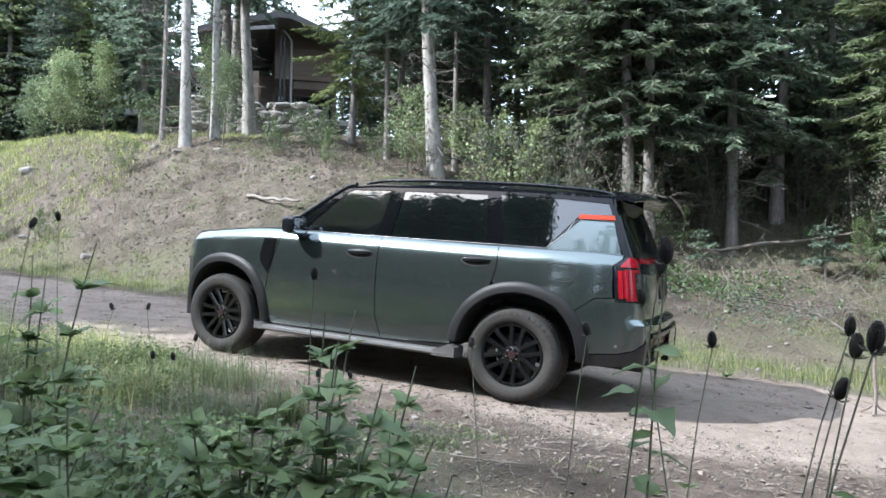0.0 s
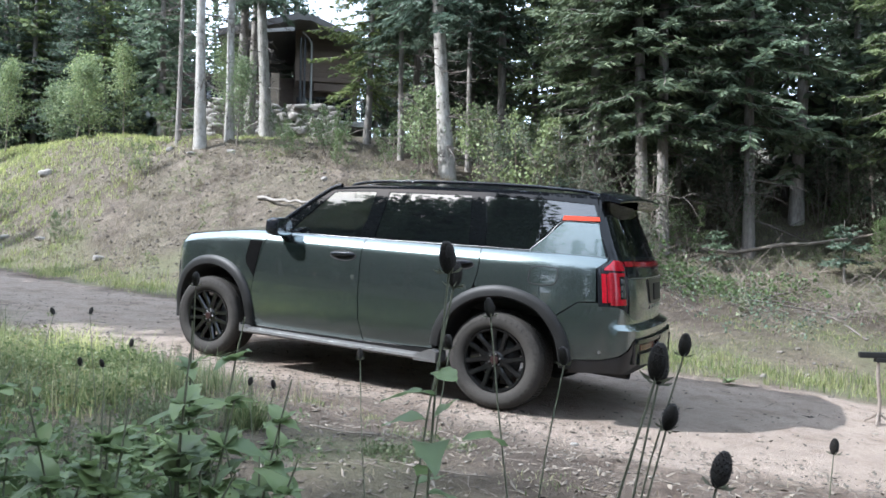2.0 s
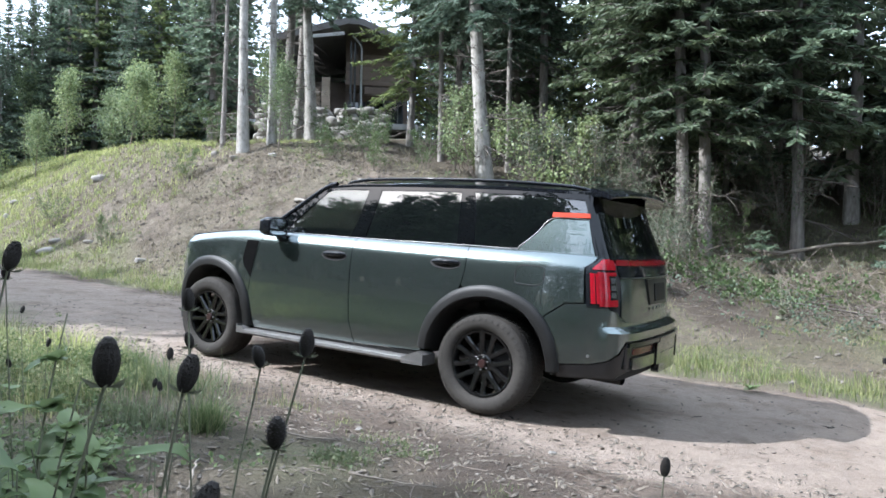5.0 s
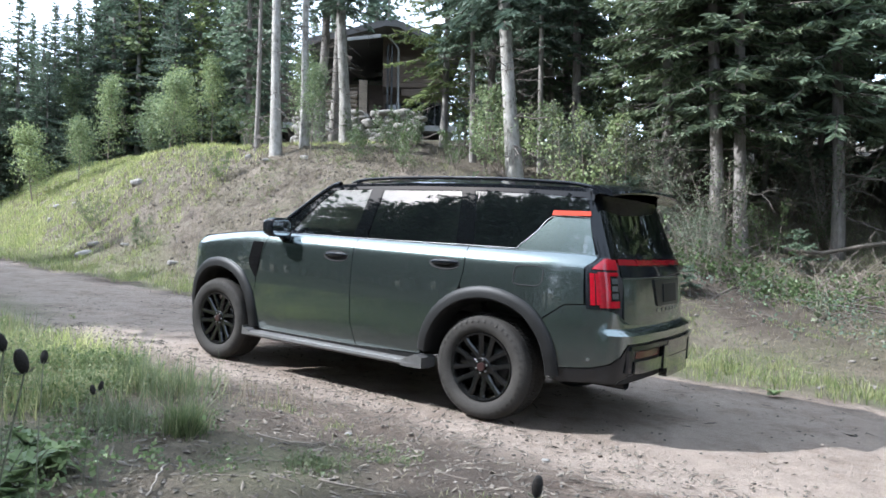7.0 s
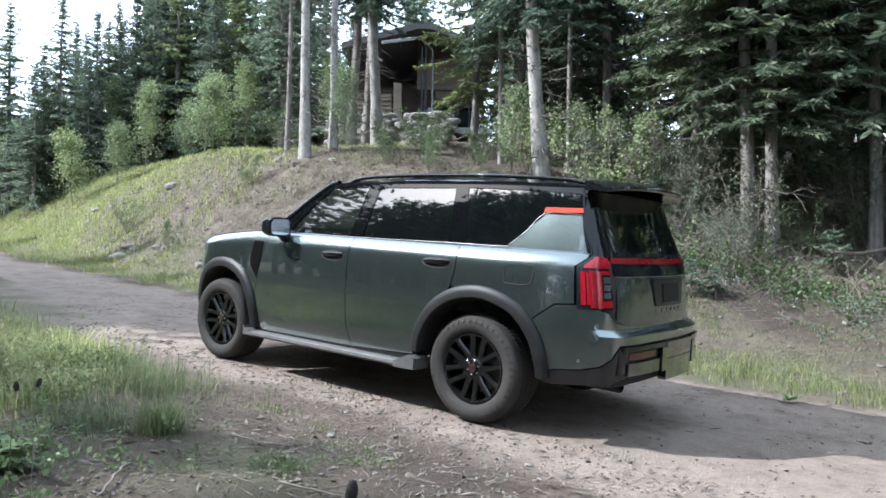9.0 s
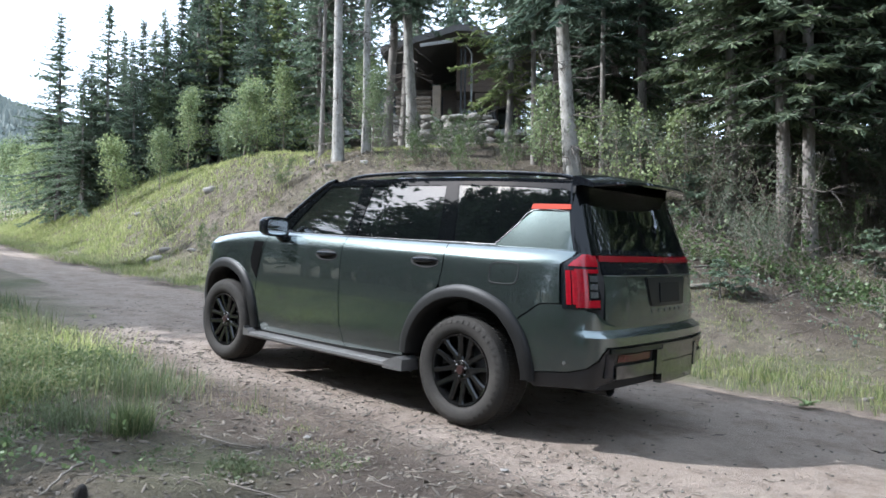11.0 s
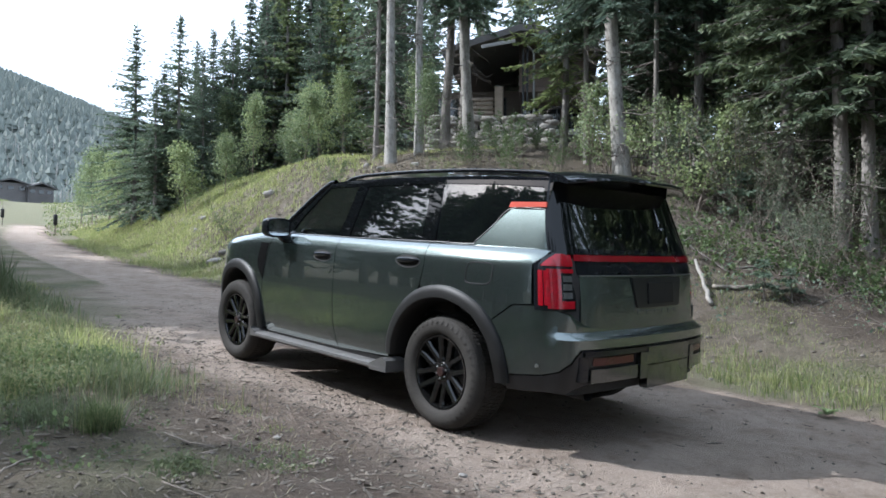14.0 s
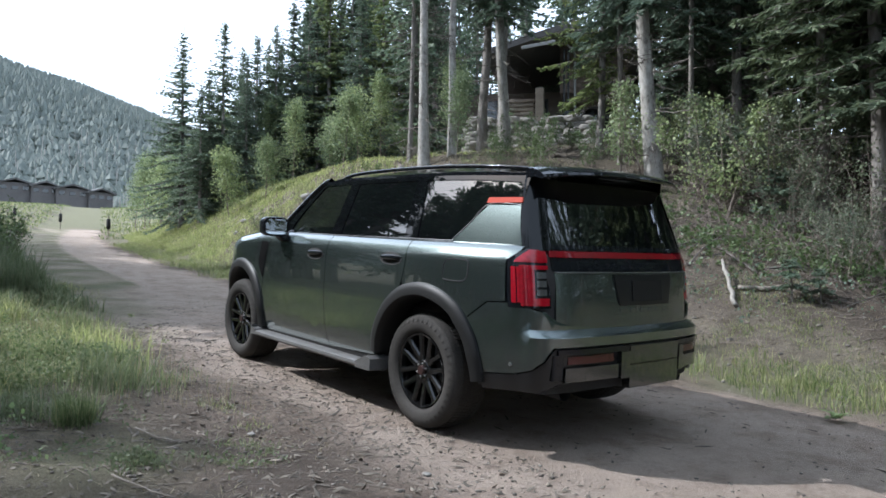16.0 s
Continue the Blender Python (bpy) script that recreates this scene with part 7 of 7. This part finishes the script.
twigs("edge_brush", 800, -5, 2.5, 6.9, 9.2, 0.2, 0.9, 0.0055, M_TWIG, "grey dead brushwood under the saplings", 75, 0.45)
twigs("fallen_branches", 22, -4.5, 2.5, 6.4, 8.2, 0.8, 2.0, 0.016, M_LIMB, "fallen dead branches at the wood's edge", 76, 0.06)
twigs("bank_sticks", 620, -12, 7, 3.4, 8.5, 0.06, 0.45, 0.0045, M_TWIG, "dry sticks on the bank", 73, 0.1)
twigs("road_twigs", 120, -8, 5, -1.6, 2.4, 0.04, 0.16, 0.003, M_LIMB, "bits of twig on the track", 74, 0.03)

M_CHIP = plain("bark_and_dead_leaf", [(0.3, (0.05, 0.04, 0.032)), (0.7, (0.17, 0.145, 0.115))], 5.0, 60.0, 0.9, relief=0.2, random_by="Island", vary=0.45)


def chips(name, n, x0, x1, v0, v1, label, seed):
    """Flat splinters of bark and dead leaf lying about."""
    r = np.random.default_rng(seed)
    x, v = r.uniform(x0, x1, n), r.uniform(v0, v1, n)
    y = v + road_mid(x)
    l, w, a, tilt = 0.012 + 0.045 * r.random(n) ** 2.5, r.uniform(0.004, 0.014, n), r.uniform(0, 6.28, n), r.normal(0, 0.25, n)
    z = ground_z(x, y) + 0.006
    f = np.stack([np.cos(a), np.sin(a), tilt], -1)
    g = np.stack([-np.sin(a), np.cos(a), r.normal(0, 0.3, n)], -1)
    c = np.stack([x, y, z], -1)
    up = np.array((0, 0, 0.004))
    V = np.stack([c - f * l[:, None] - g * w[:, None] * 0.6, c - g * w[:, None] + f * l[:, None] * 0.3, c + f * l[:, None], c + g * w[:, None] + f * l[:, None] * 0.1, c + up * 1.5], 1).reshape(-1, 3)
    k = (np.arange(n) * 5)[:, None, None]
    F = (k + np.array([[0, 1, 4], [1, 2, 4], [2, 3, 4], [3, 0, 4], [2, 1, 0], [3, 2, 0]])[None]).reshape(-1, 3)
    return tagged(new(name, mesh_np(name, V, F, M_CHIP)), label, "litter", kind="stuff")


chips("verge_litter", 7000, -6, 5, -5.2, -1.0, "bark chips and dead leaves on the verge", 81)
chips("track_litter", 700, -9, 6, -1.2, 2.6, "bits of bark on the track", 82)
chips("bank_litter", 12000, -12, 8, 2.8, 10.0, "bark chips and dead leaves on the bank", 83)

# ---- lying wood ----
M_BLEACHED = plain("bleached_wood", [(0.3, (0.13, 0.115, 0.097)), (0.7, (0.26, 0.24, 0.215))], 3.0, 30.0, 0.85, relief=0.4, stretch=(1, 1, 0.4))


def lying(name, label, a, b, r0, r1, mat, wob=0.03, seed=0, lift=(0.02, 0.02)):
    r = np.random.default_rng(seed)
    s = np.linspace(0, 1, 9)
    P = np.stack([a[0] + (b[0] - a[0]) * s, a[1] + (b[1] - a[1]) * s], -1) + r.normal(0, wob, (9, 2))
    z = ground_z(P[:, 0], P[:, 1]) + r0 * 0.7 + lift[0] + (lift[1] - lift[0]) * s
    V, F = tube_np(np.concatenate([P, z[:, None]], 1), (r0 + (r1 - r0) * s) * r.uniform(0.85, 1.15, 9), 9)
    n = 9
    V = np.concatenate([V, [P[0].tolist() + [z[0]]], [P[-1].tolist() + [z[-1]]]])
    me = mesh_of(name, V, [tuple(f) for f in F] + [(len(V) - 2, (k + 1) % n, k) for k in range(n)] + [(len(V) - 1, 8 * n + k, 8 * n + (k + 1) % n) for k in range(n)], mat)
    return tagged(new(name, me), label, "log")


lying("bleached_branch", "bleached fallen branch on the bank", (-1.79, 6.28), (-2.6, 7.2), 0.035, 0.02, M_BLEACHED, 0.02, 1, (0.02, 0.18))
lying("fallen_trunk", "thin grey fallen trunk at the wood's edge", (-2.06, 6.82), (-1.62, 7.15), 0.035, 0.03, M_STRAWTWIG, 0.03, 2)
lying("fallen_trunk", "thin grey fallen trunk at the wood's edge", (-5.2, 9.9), (-1.2, 11.6), 0.035, 0.02, M_STRAWTWIG, 0.05, 3, (0.1, 0.5))
lying("fallen_trunk", "thin grey fallen trunk at the wood's edge", (-0.6, 10.6), (3.2, 11.8), 0.04, 0.02, M_STRAWTWIG, 0.05, 4, (0.1, 0.4))
lying("broken_branch", "pale broken branch lying on the bank", (-9.13, 7.28), (-7.5, 6.95), 0.04, 0.025, M_BLEACHED, 0.012, 5, (0.02, 0.25))
lying("stick", "weathered stick lying on the verge", (-0.35, -1.72), (0.05, -1.62), 0.007, 0.005, M_STRAWTWIG, 0.006, 6)
lying("stick", "weathered stick lying on the verge", (-0.1, -2.45), (0.2, -2.75), 0.007, 0.005, M_STRAWTWIG, 0.006, 7)
lying("stick", "weathered stick lying on the verge", (0.55, -2.05), (0.95, -1.9), 0.006, 0.004, M_STRAWTWIG, 0.006, 8)
lying("stick", "weathered stick lying on the verge", (3.2, -0.55), (3.75, -0.45), 0.03, 0.02, M_BLEACHED, 0.012, 9)
for k in range(12):
    r = random.Random(200 + k)
    x = r.uniform(-21, -4)
    v = r.uniform(3.6, 8.5)
    y = v + float(road_mid(x))
    me = boulder(200 + k, r.uniform(0.06, 0.16), r.uniform(0.06, 0.11), r.uniform(0.03, 0.08))
    ob = tagged(new("rock", me), "pale grey rock half sunk in the bank", "rock", group="rocks on the bank")
    ob.matrix_world = pose(x, y, on_ground(x, y) + 0.005, r.uniform(-15, 15), r.uniform(-15, 15), r.uniform(0, 360))
for x, y, s in ((-17.4, 7.9, 0.8), (-15.4, 5.3, 0.8), (-15.7, 5.7, 0.6), (-0.25, -1.05, 0.11), (0.9, -0.55, 0.10)):
    ob = tagged(new("rock", boulder(int(abs(x * 37 + y * 11)), 0.26, 0.2, 0.13)), "pale grey rock lying on the ground", "rock", group="rocks on the bank")
    ob.matrix_world = pose(x, y, on_ground(x, y) + 0.04 * s, 8, 5, 30 * x) @ Matrix.Scale(s, 4)

# ---- teasels ----
M_TEASEL = plain("dark_seed_head", [(0.3, (0.007, 0.0052, 0.0042)), (0.7, (0.020, 0.015, 0.011))], 40.0, 300.0, 0.85, relief=0.6, dist=0.004)
M_STALK = plain("green_grey_stalk", [(0.3, (0.075, 0.08, 0.05)), (0.7, (0.16, 0.16, 0.105))], 10.0, 80.0, 0.7, relief=0.2, dist=0.002)


def seed_head(L, R):
    """An egg-shaped head set with short spines."""
    V, F = [], []
    n, m = 14, 10
    for i in range(m + 1):
        t = i / m
        r = R * math.sin(math.pi * min(max(0.06 + 0.90 * t, 0), 1)) ** 0.55
        for j in range(n):
            a = 2 * math.pi * j / n
            V.append((r * math.cos(a), r * math.sin(a), t * L))
    F = [(i * n + j, i * n + (j + 1) % n, (i + 1) * n + (j + 1) % n, (i + 1) * n + j) for i in range(m) for j in range(n)]
    F += [tuple(range(n - 1, -1, -1)), tuple(range(m * n, (m + 1) * n))]
    rng = random.Random(3)
    for i in range(1, m):
        for j in range(n):
            a = 2 * math.pi * (j + 0.5 * (i % 2)) / n
            t = (i + rng.uniform(-0.3, 0.3)) / m
            r = R * math.sin(math.pi * (0.06 + 0.90 * t)) ** 0.55
            b = len(V)
            c, s = math.cos(a), math.sin(a)
            w = R * 0.13
            V += [(r * 0.97 * c - w * s, r * 0.97 * s + w * c, t * L), (r * 0.97 * c + w * s, r * 0.97 * s - w * c, t * L), ((r + R * 0.28) * c, (r + R * 0.28) * s, t * L + L * 0.035)]
            F.append((b, b + 1, b + 2))
    return mesh_of("head", V, F, M_TEASEL, False)


def bracts(R):
    V, F = [], []
    for k in range(7):
        a = 2 * math.pi * k / 7
        c, s = math.cos(a), math.sin(a)
        b = len(V)
        w = R * 0.16
        V += [(R * 0.3 * c - w * s, R * 0.3 * s + w * c, 0), (R * 0.3 * c + w * s, R * 0.3 * s - w * c, 0), (R * 1.3 * c, R * 1.3 * s, 0.1 * R), (R * 1.9 * c, R * 1.9 * s, R * 0.7)]
        F += [(b, b + 1, b + 2), (b + 1, b + 3, b + 2)]
    return mesh_of("bracts", V, F, M_STALK, False)


HEAD, BRACT = seed_head(0.062, 0.0165), bracts(0.016)


def leaf_mesh(L, W, fold, curl, seed):
    """A pointed leaf, folded along its rib and curling down, with a wavy edge."""
    r = random.Random(seed)
    V, rows = [], 9
    for i in range(rows):
        t = i / (rows - 1)
        w = W * math.sin(math.pi * t ** 0.62) ** 0.8 * (1 - 0.15 * t) * (1 + 0.10 * (i % 2) * (0 < i < rows - 1))
        z = -curl * L * t * t
        wav = 0.10 * W * math.sin(9 * t + seed)
        for v in (-1, -0.5, 0, 0.5, 1):
            V.append((t * L, v * w * (1 + 0.06 * math.sin(14 * t + v)), z + abs(v) * fold * w + wav * v + r.uniform(-0.002, 0.002)))
    F = [(i * 5 + j, (i + 1) * 5 + j, (i + 1) * 5 + j + 1, i * 5 + j + 1) for i in range(rows - 1) for j in range(4)]
    return mesh_of("leaf", V, F, M_BIGLEAF, True)


LEAVES = [leaf_mesh(0.085, 0.029, 0.22, 0.35, 1), leaf_mesh(0.070, 0.027, 0.15, 0.15, 2), leaf_mesh(0.098, 0.031, 0.30, 0.55, 3), leaf_mesh(0.055, 0.021, 0.2, 0.1, 4)]


def stem_part(parent, P, r0, r1, sides=6):
    V, F = tube_np(np.asarray(P, float), np.linspace(r0, r1, len(P)), sides)
    return part("stem", mesh_np("stem", V, F, M_STALK, True), None, parent)


rt = random.Random(41)


def teasel(hx, hy, hz_, size=1.0, lean=(0.0, 0.0), tilt=10, leaves=0, side_heads=0, leaf_low=0.55):
    """A teasel whose main head starts at (hx, hy, hz_)."""
    fx_, fy_ = hx - lean[0], hy - lean[1]
    g = on_ground(fx_, fy_)
    t = thing("teasel", "dry teasel with a dark spiny seed head on a thin stalk", "plant", pose(fx_, fy_, g), group="teasels beside the track")
    H = hz_ - g
    P = [(lean[0] * s ** 1.6 + 0.012 * math.sin(5 * s), lean[1] * s ** 1.6, H * s - 0.03 * (1 - s)) for s in np.linspace(0, 1, 8)]
    stem_part(t, P, 0.0030 * size ** 0.5, 0.0019 * size ** 0.5)
    m = pose(*P[-1], rt.uniform(-tilt, tilt), rt.uniform(-tilt, tilt), rt.uniform(0, 360)) @ Matrix.Scale(size, 4)
    part("seed_head", HEAD, None, t).matrix_basis = m
    br = part("collar", BRACT, None, t)
    br.matrix_basis = m
    tagged(br, kind="stuff")
    for k in range(side_heads):
        s = rt.uniform(0.5, 0.72)
        i = int(s * 7)
        p0 = np.array(P[i])
        a = rt.uniform(0, 6.28)
        top = p0 + np.array((math.cos(a) * 0.10, math.sin(a) * 0.10, rt.uniform(0.10, 0.22)))
        stem_part(t, [p0, p0 * 0.5 + top * 0.5 + np.array((math.cos(a), math.sin(a), 0)) * 0.02, top], 0.0035, 0.0022, 5)
        mm = pose(*top, rt.uniform(-20, 20), rt.uniform(-20, 20), 0) @ Matrix.Scale(size * 0.6, 4)
        part("seed_head", HEAD, None, t).matrix_basis = mm
        part("collar", BRACT, None, t).matrix_basis = mm
    for k in range(leaves):
        s = leaf_low + (0.92 - leaf_low) * k / max(leaves, 1)
        p = [float(np.interp(s * 7, range(8), [q[c] for q in P])) for c in range(3)]
        ob = part("leaf", LEAVES[k % 4], None, t)
        ob.matrix_basis = pose(*p, rt.uniform(-20, 20), rt.uniform(-45, 30), 137 * k + rt.uniform(-30, 30)) @ Matrix.Scale(rt.uniform(0.6, 1.0), 4)


# head place, size, lean of the stalk, tilt of the head, leaves, side heads
for x, y, z, size, lx, ly, tilt, leaves, sides_ in (
        (2.238, -4.643, 1.165, 0.70, 0.03, 0.02, 6, 14, 0), (2.216, -4.59, 1.145, 0.58, 0.05, 0.05, 8, 5, 0),
        (2.107, -4.25, 1.080, 0.58, -0.05, 0.03, 10, 3, 0), (2.470, -4.41, 0.945, 0.66, 0.07, 0.03, 14, 3, 0),
        (2.578, -4.61, 0.925, 0.70, 0.07, 0.02, 14, 3, 0), (2.496, -4.56, 1.030, 0.62, 0.06, 0.03, 8, 2, 0),
        (2.486, -4.38, 1.048, 0.55, 0.09, 0.03, 6, 1, 0), (2.519, -4.66, 1.050, 0.70, 0.09, 0.04, 6, 4, 0),
        (2.632, -3.54, 0.755, 0.60, 0.02, 0.02, 8, 1, 0), (1.107, -4.026, 1.105, 0.62, 0.05, -0.04, 8, 2, 0),
        (-0.16, -3.45, 0.73, 0.60, 0.03, 0.02, 15, 0, 0), (-0.11, -3.38, 0.72, 0.58, -0.05, 0.03, 15, 0, 0),
        (-0.19, -3.18, 0.78, 0.60, 0.06, -0.02, 15, 0, 0), (0.45, -3.11, 0.66, 0.60, -0.04, 0.03, 15, 0, 0),
        (-0.72, -3.19, 0.90, 0.60, 0.06, 0.03, 15, 1, 0), (-0.62, -3.07, 0.90, 0.58, -0.05, 0.02, 15, 0, 0),
        (0.37, -4.40, 1.24, 0.58, 0.06, 0.03, 15, 2, 0), (0.09, -4.10, 1.28, 0.55, -0.05, 0.04, 15, 2, 0),
        (0.75, -3.30, 0.70, 0.55, 0.05, 0.0, 15, 0, 0), (1.95, -4.12, 1.0, 0.5, 0.04, 0.03, 15, 1, 0), (1.53, -3.85, 0.92, 0.5, -0.03, 0.03, 15, 1, 0), (2.24, -4.22, 1.0, 0.55, 0.05, 0.04, 12, 2, 0)):
    teasel(x, y, z, size, (lx * 2.2, ly * 2.2), tilt * 1.6, leaves, sides_)


# ---- broad-leaved plants in the foreground ----
def leafy_plant(x, y, H, stems, seed, scale=1.0):
    r = random.Random(seed)
    g = on_ground(x, y)
    t = thing("leafy_plant", "broad-leaved green plant growing on the verge", "plant", pose(x, y, g), group="leafy plants on the verge")
    for q in range(stems):
        a, sp = r.uniform(0, 6.28), r.uniform(0.02, 0.30)
        h = H * r.uniform(0.65, 1.05)
        P = [(math.cos(a) * sp * s ** 1.3 + 0.015 * math.sin(6 * s + q), math.sin(a) * sp * s ** 1.3, h * s - 0.02) for s in np.linspace(0, 1, 9)]
        stem_part(t, P, 0.006, 0.002, 5)
        turn = r.uniform(0, 360)
        n_ = int(10 + 17 * h)
        for k in range(n_):
            s = 0.25 + 0.75 * (k + 0.5) / n_
            i = min(int(s * 8), 8)
            for side in (0, 180):
                if r.random() < 0.12:
                    continue
                ob = part("leaf", LEAVES[r.randrange(4)], None, t)
                up = -8 - 34 * s + r.uniform(-38, 34)
                ob.matrix_basis = pose(*P[i], r.uniform(-20, 20), up * 0.8, turn + side + 90 * (k % 2) + r.uniform(-20, 20)) @ Matrix.Scale(scale * (1.2 - 1.0 * max(s - 0.5, 0)) * r.uniform(0.6, 1.25), 4)


for k, (x, y, H, n) in enumerate(((1.31, -4.28, 0.92, 4), (1.22, -4.40, 0.82, 4), (1.36, -4.12, 0.85, 4), (1.02, -4.26, 0.74, 4), (0.91, -4.42, 0.66, 4), (0.54, -4.2, 0.55, 3), (0.22, -4.3, 1.15, 3), (0.82, -4.78, 1.15, 3), (0.75, -4.55, 0.85, 4), (1.12, -4.02, 1.0, 2), (1.30, -3.9, 0.72, 3), (1.55, -4.35, 0.72, 4), (1.6, -4.1, 0.62, 3), (0.3, -3.9, 0.42, 3), (-0.1, -4.1, 0.8, 3), (0.5, -3.6, 0.5, 3), (-0.5, -3.7, 0.4, 2), (1.0, -4.7, 0.8, 3), (1.45, -4.6, 0.75, 3), (0.0, -3.4, 0.4, 3), (1.85, -4.5, 0.55, 2), (2.15, -4.66, 0.80, 1), (2.45, -4.62, 0.70, 1), (1.7, -3.8, 0.4, 2), (-0.4, -2.9, 0.3, 3))):
    leafy_plant(x, y, H, n, 900 + k, 1.08)

for x, y, s_ in ((-11.2, -1.25, 0.55), (-13.0, -1.0, 0.7), (-15.0, -0.9, 0.8), (-12.2, -1.9, 0.8), (-16.5, -0.8, 0.9)):
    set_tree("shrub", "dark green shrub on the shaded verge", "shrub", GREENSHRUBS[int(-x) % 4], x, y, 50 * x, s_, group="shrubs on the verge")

# low dark growth on the shaded floor at the wood's edge
rg_ = np.random.default_rng(91)
cx, cv = rg_.uniform(-3.5, 7.5, 700), rg_.uniform(4.6, 9.5, 700)
cy = cv + road_mid(cx)
keep_c = rg_.random(700) < np.clip(0.35 + 0.8 * wave(cx, cy, 1.7, 3.0), 0, 1) * smooth01((cv - 4.4) / 1.5)
cx, cy = cx[keep_c], cy[keep_c]
C = np.stack([cx, cy, ground_z(cx, cy) + 0.04], -1)
Q = leaf_cloud(rg_, C, 4500, 0.09, 0.045)
Q[:, 2] = np.maximum(Q[:, 2], ground_z(Q[:, 0], Q[:, 1]))
tagged(new("ground_cover", mesh_np("ground_cover", Q, np.arange(len(Q)).reshape(-1, 4), M_NEEDLE)), "low dark green plants on the wood's floor", "undergrowth", kind="stuff")

# ---- single plants and the stake ----
def mullein(x, y, H):
    t = thing("mullein", "pale grey-green mullein standing on the bank", "plant", pose(x, y, on_ground(x, y)))
    r = random.Random(6)
    for q in range(2):
        P = [(0.10 * q * s + 0.02 * math.sin(4 * s), 0.03 * s, H * (1 - 0.25 * q) * s) for s in np.linspace(0, 1, 7)]
        stem_part(t, P, 0.02, 0.008, 6)
        for k in range(22):
            s = 0.12 + 0.85 * k / 22
            i = min(int(s * 6), 6)
            ob = part("leaf", PALE_LEAF, None, t)
            ob.matrix_basis = pose(*P[i], 0, -35 + r.uniform(-20, 20), 137 * k) @ Matrix.Scale(1.6 * (1.15 - s), 4)


M_PALELEAF = leafy("pale_felted_leaf", [(0.15, (0.20, 0.24, 0.17)), (0.5, (0.30, 0.34, 0.25)), (0.85, (0.42, 0.45, 0.35))], 0.8, 0.25, 3.0)
PALE_LEAF = tinted(LEAVES[1], M_PALELEAF)
mullein(0.62, 7.38, 0.62)
mullein(-2.1, 7.9, 0.35)
w = thing("weed", "small dark weed at the track's edge", "plant", pose(1.23, 3.05, on_ground(1.23, 3.05)))
for k in range(11):
    part("leaf", LEAVES[k % 4], None, w).matrix_basis = pose(0, 0, 0.02, 0, rt.uniform(-60, -5), 360 / 11 * k) @ Matrix.Scale(rt.uniform(0.9, 1.5), 4)
stake = thing("camera_stand", "thin mottled stand with a small black bar on top", "stand", pose(2.6, 2.15, on_ground(2.6, 2.15), 0, 0, 25))
V, F = tube_np([(0, 0, 0), (0.012, 0, 0.2), (0, 0.01, 0.40), (0, 0, 0.56)], [0.02, 0.016, 0.016, 0.014], 8)
part("pole", mesh_np("pole", V, F, M_TWIG, True), None, stake)
for k in range(3):
    a = k * 2.1
    V, F = tube_np([(0, 0, 0.10), (0.06 * math.cos(a), 0.06 * math.sin(a), 0.05), (0.13 * math.cos(a), 0.13 * math.sin(a), 0.012)], [0.01] * 3, 6)
    part("foot", mesh_np("foot", V, F, M_TWIG, True), None, stake)
part("bar", box_bm(-0.16, 0.20, -0.025, 0.025, 0.56, 0.61, 0.012, 2), M_PLASTIC, stake)
part("clamp", box_bm(-0.03, 0.06, -0.03, 0.03, 0.525, 0.565, 0.008, 2), M_PLASTIC, stake)
small_fir = conifer(777, 1.3, 0.03, 0.05, 0.75, gap=0.2, per=6, fine_to=2.0, step=0.09)
und = random.Random(63)
for k in range(22):
    x, y = und.uniform(-4.5, 9.0), und.uniform(12.4, 17.0)
    set_tree("young_fir", "bushy young fir in the shade of the wood", "tree", small_fir, x, y, 77 * k, und.uniform(1.1, 2.6), und.uniform(-3, 3), 0.4, group="young firs")
for k in range(20):
    x, y = und.uniform(-1.5, 8.5), und.uniform(11.4, 15.0)
    set_tree("sapling_clump", "clump of thin saplings with pale grey-green leaves", "shrub", PALESHRUBS[k % 3], x, y, 61 * k, und.uniform(0.7, 1.2), group="sapling clumps at the wood's edge")
for x, y, s in ((-1.38, 6.95, 0.5), (-1.12, 7.2, 0.42), (-3.2, 9.6, 0.9), (-0.2, 9.9, 0.7), (1.9, 10.2, 0.9), (-4.6, 10.4, 1.2), (3.0, 10.9, 1.0)):
    set_tree("young_fir", "small bushy young fir on the bank", "tree", small_fir, x, y, 70 * s, s, group="young firs")
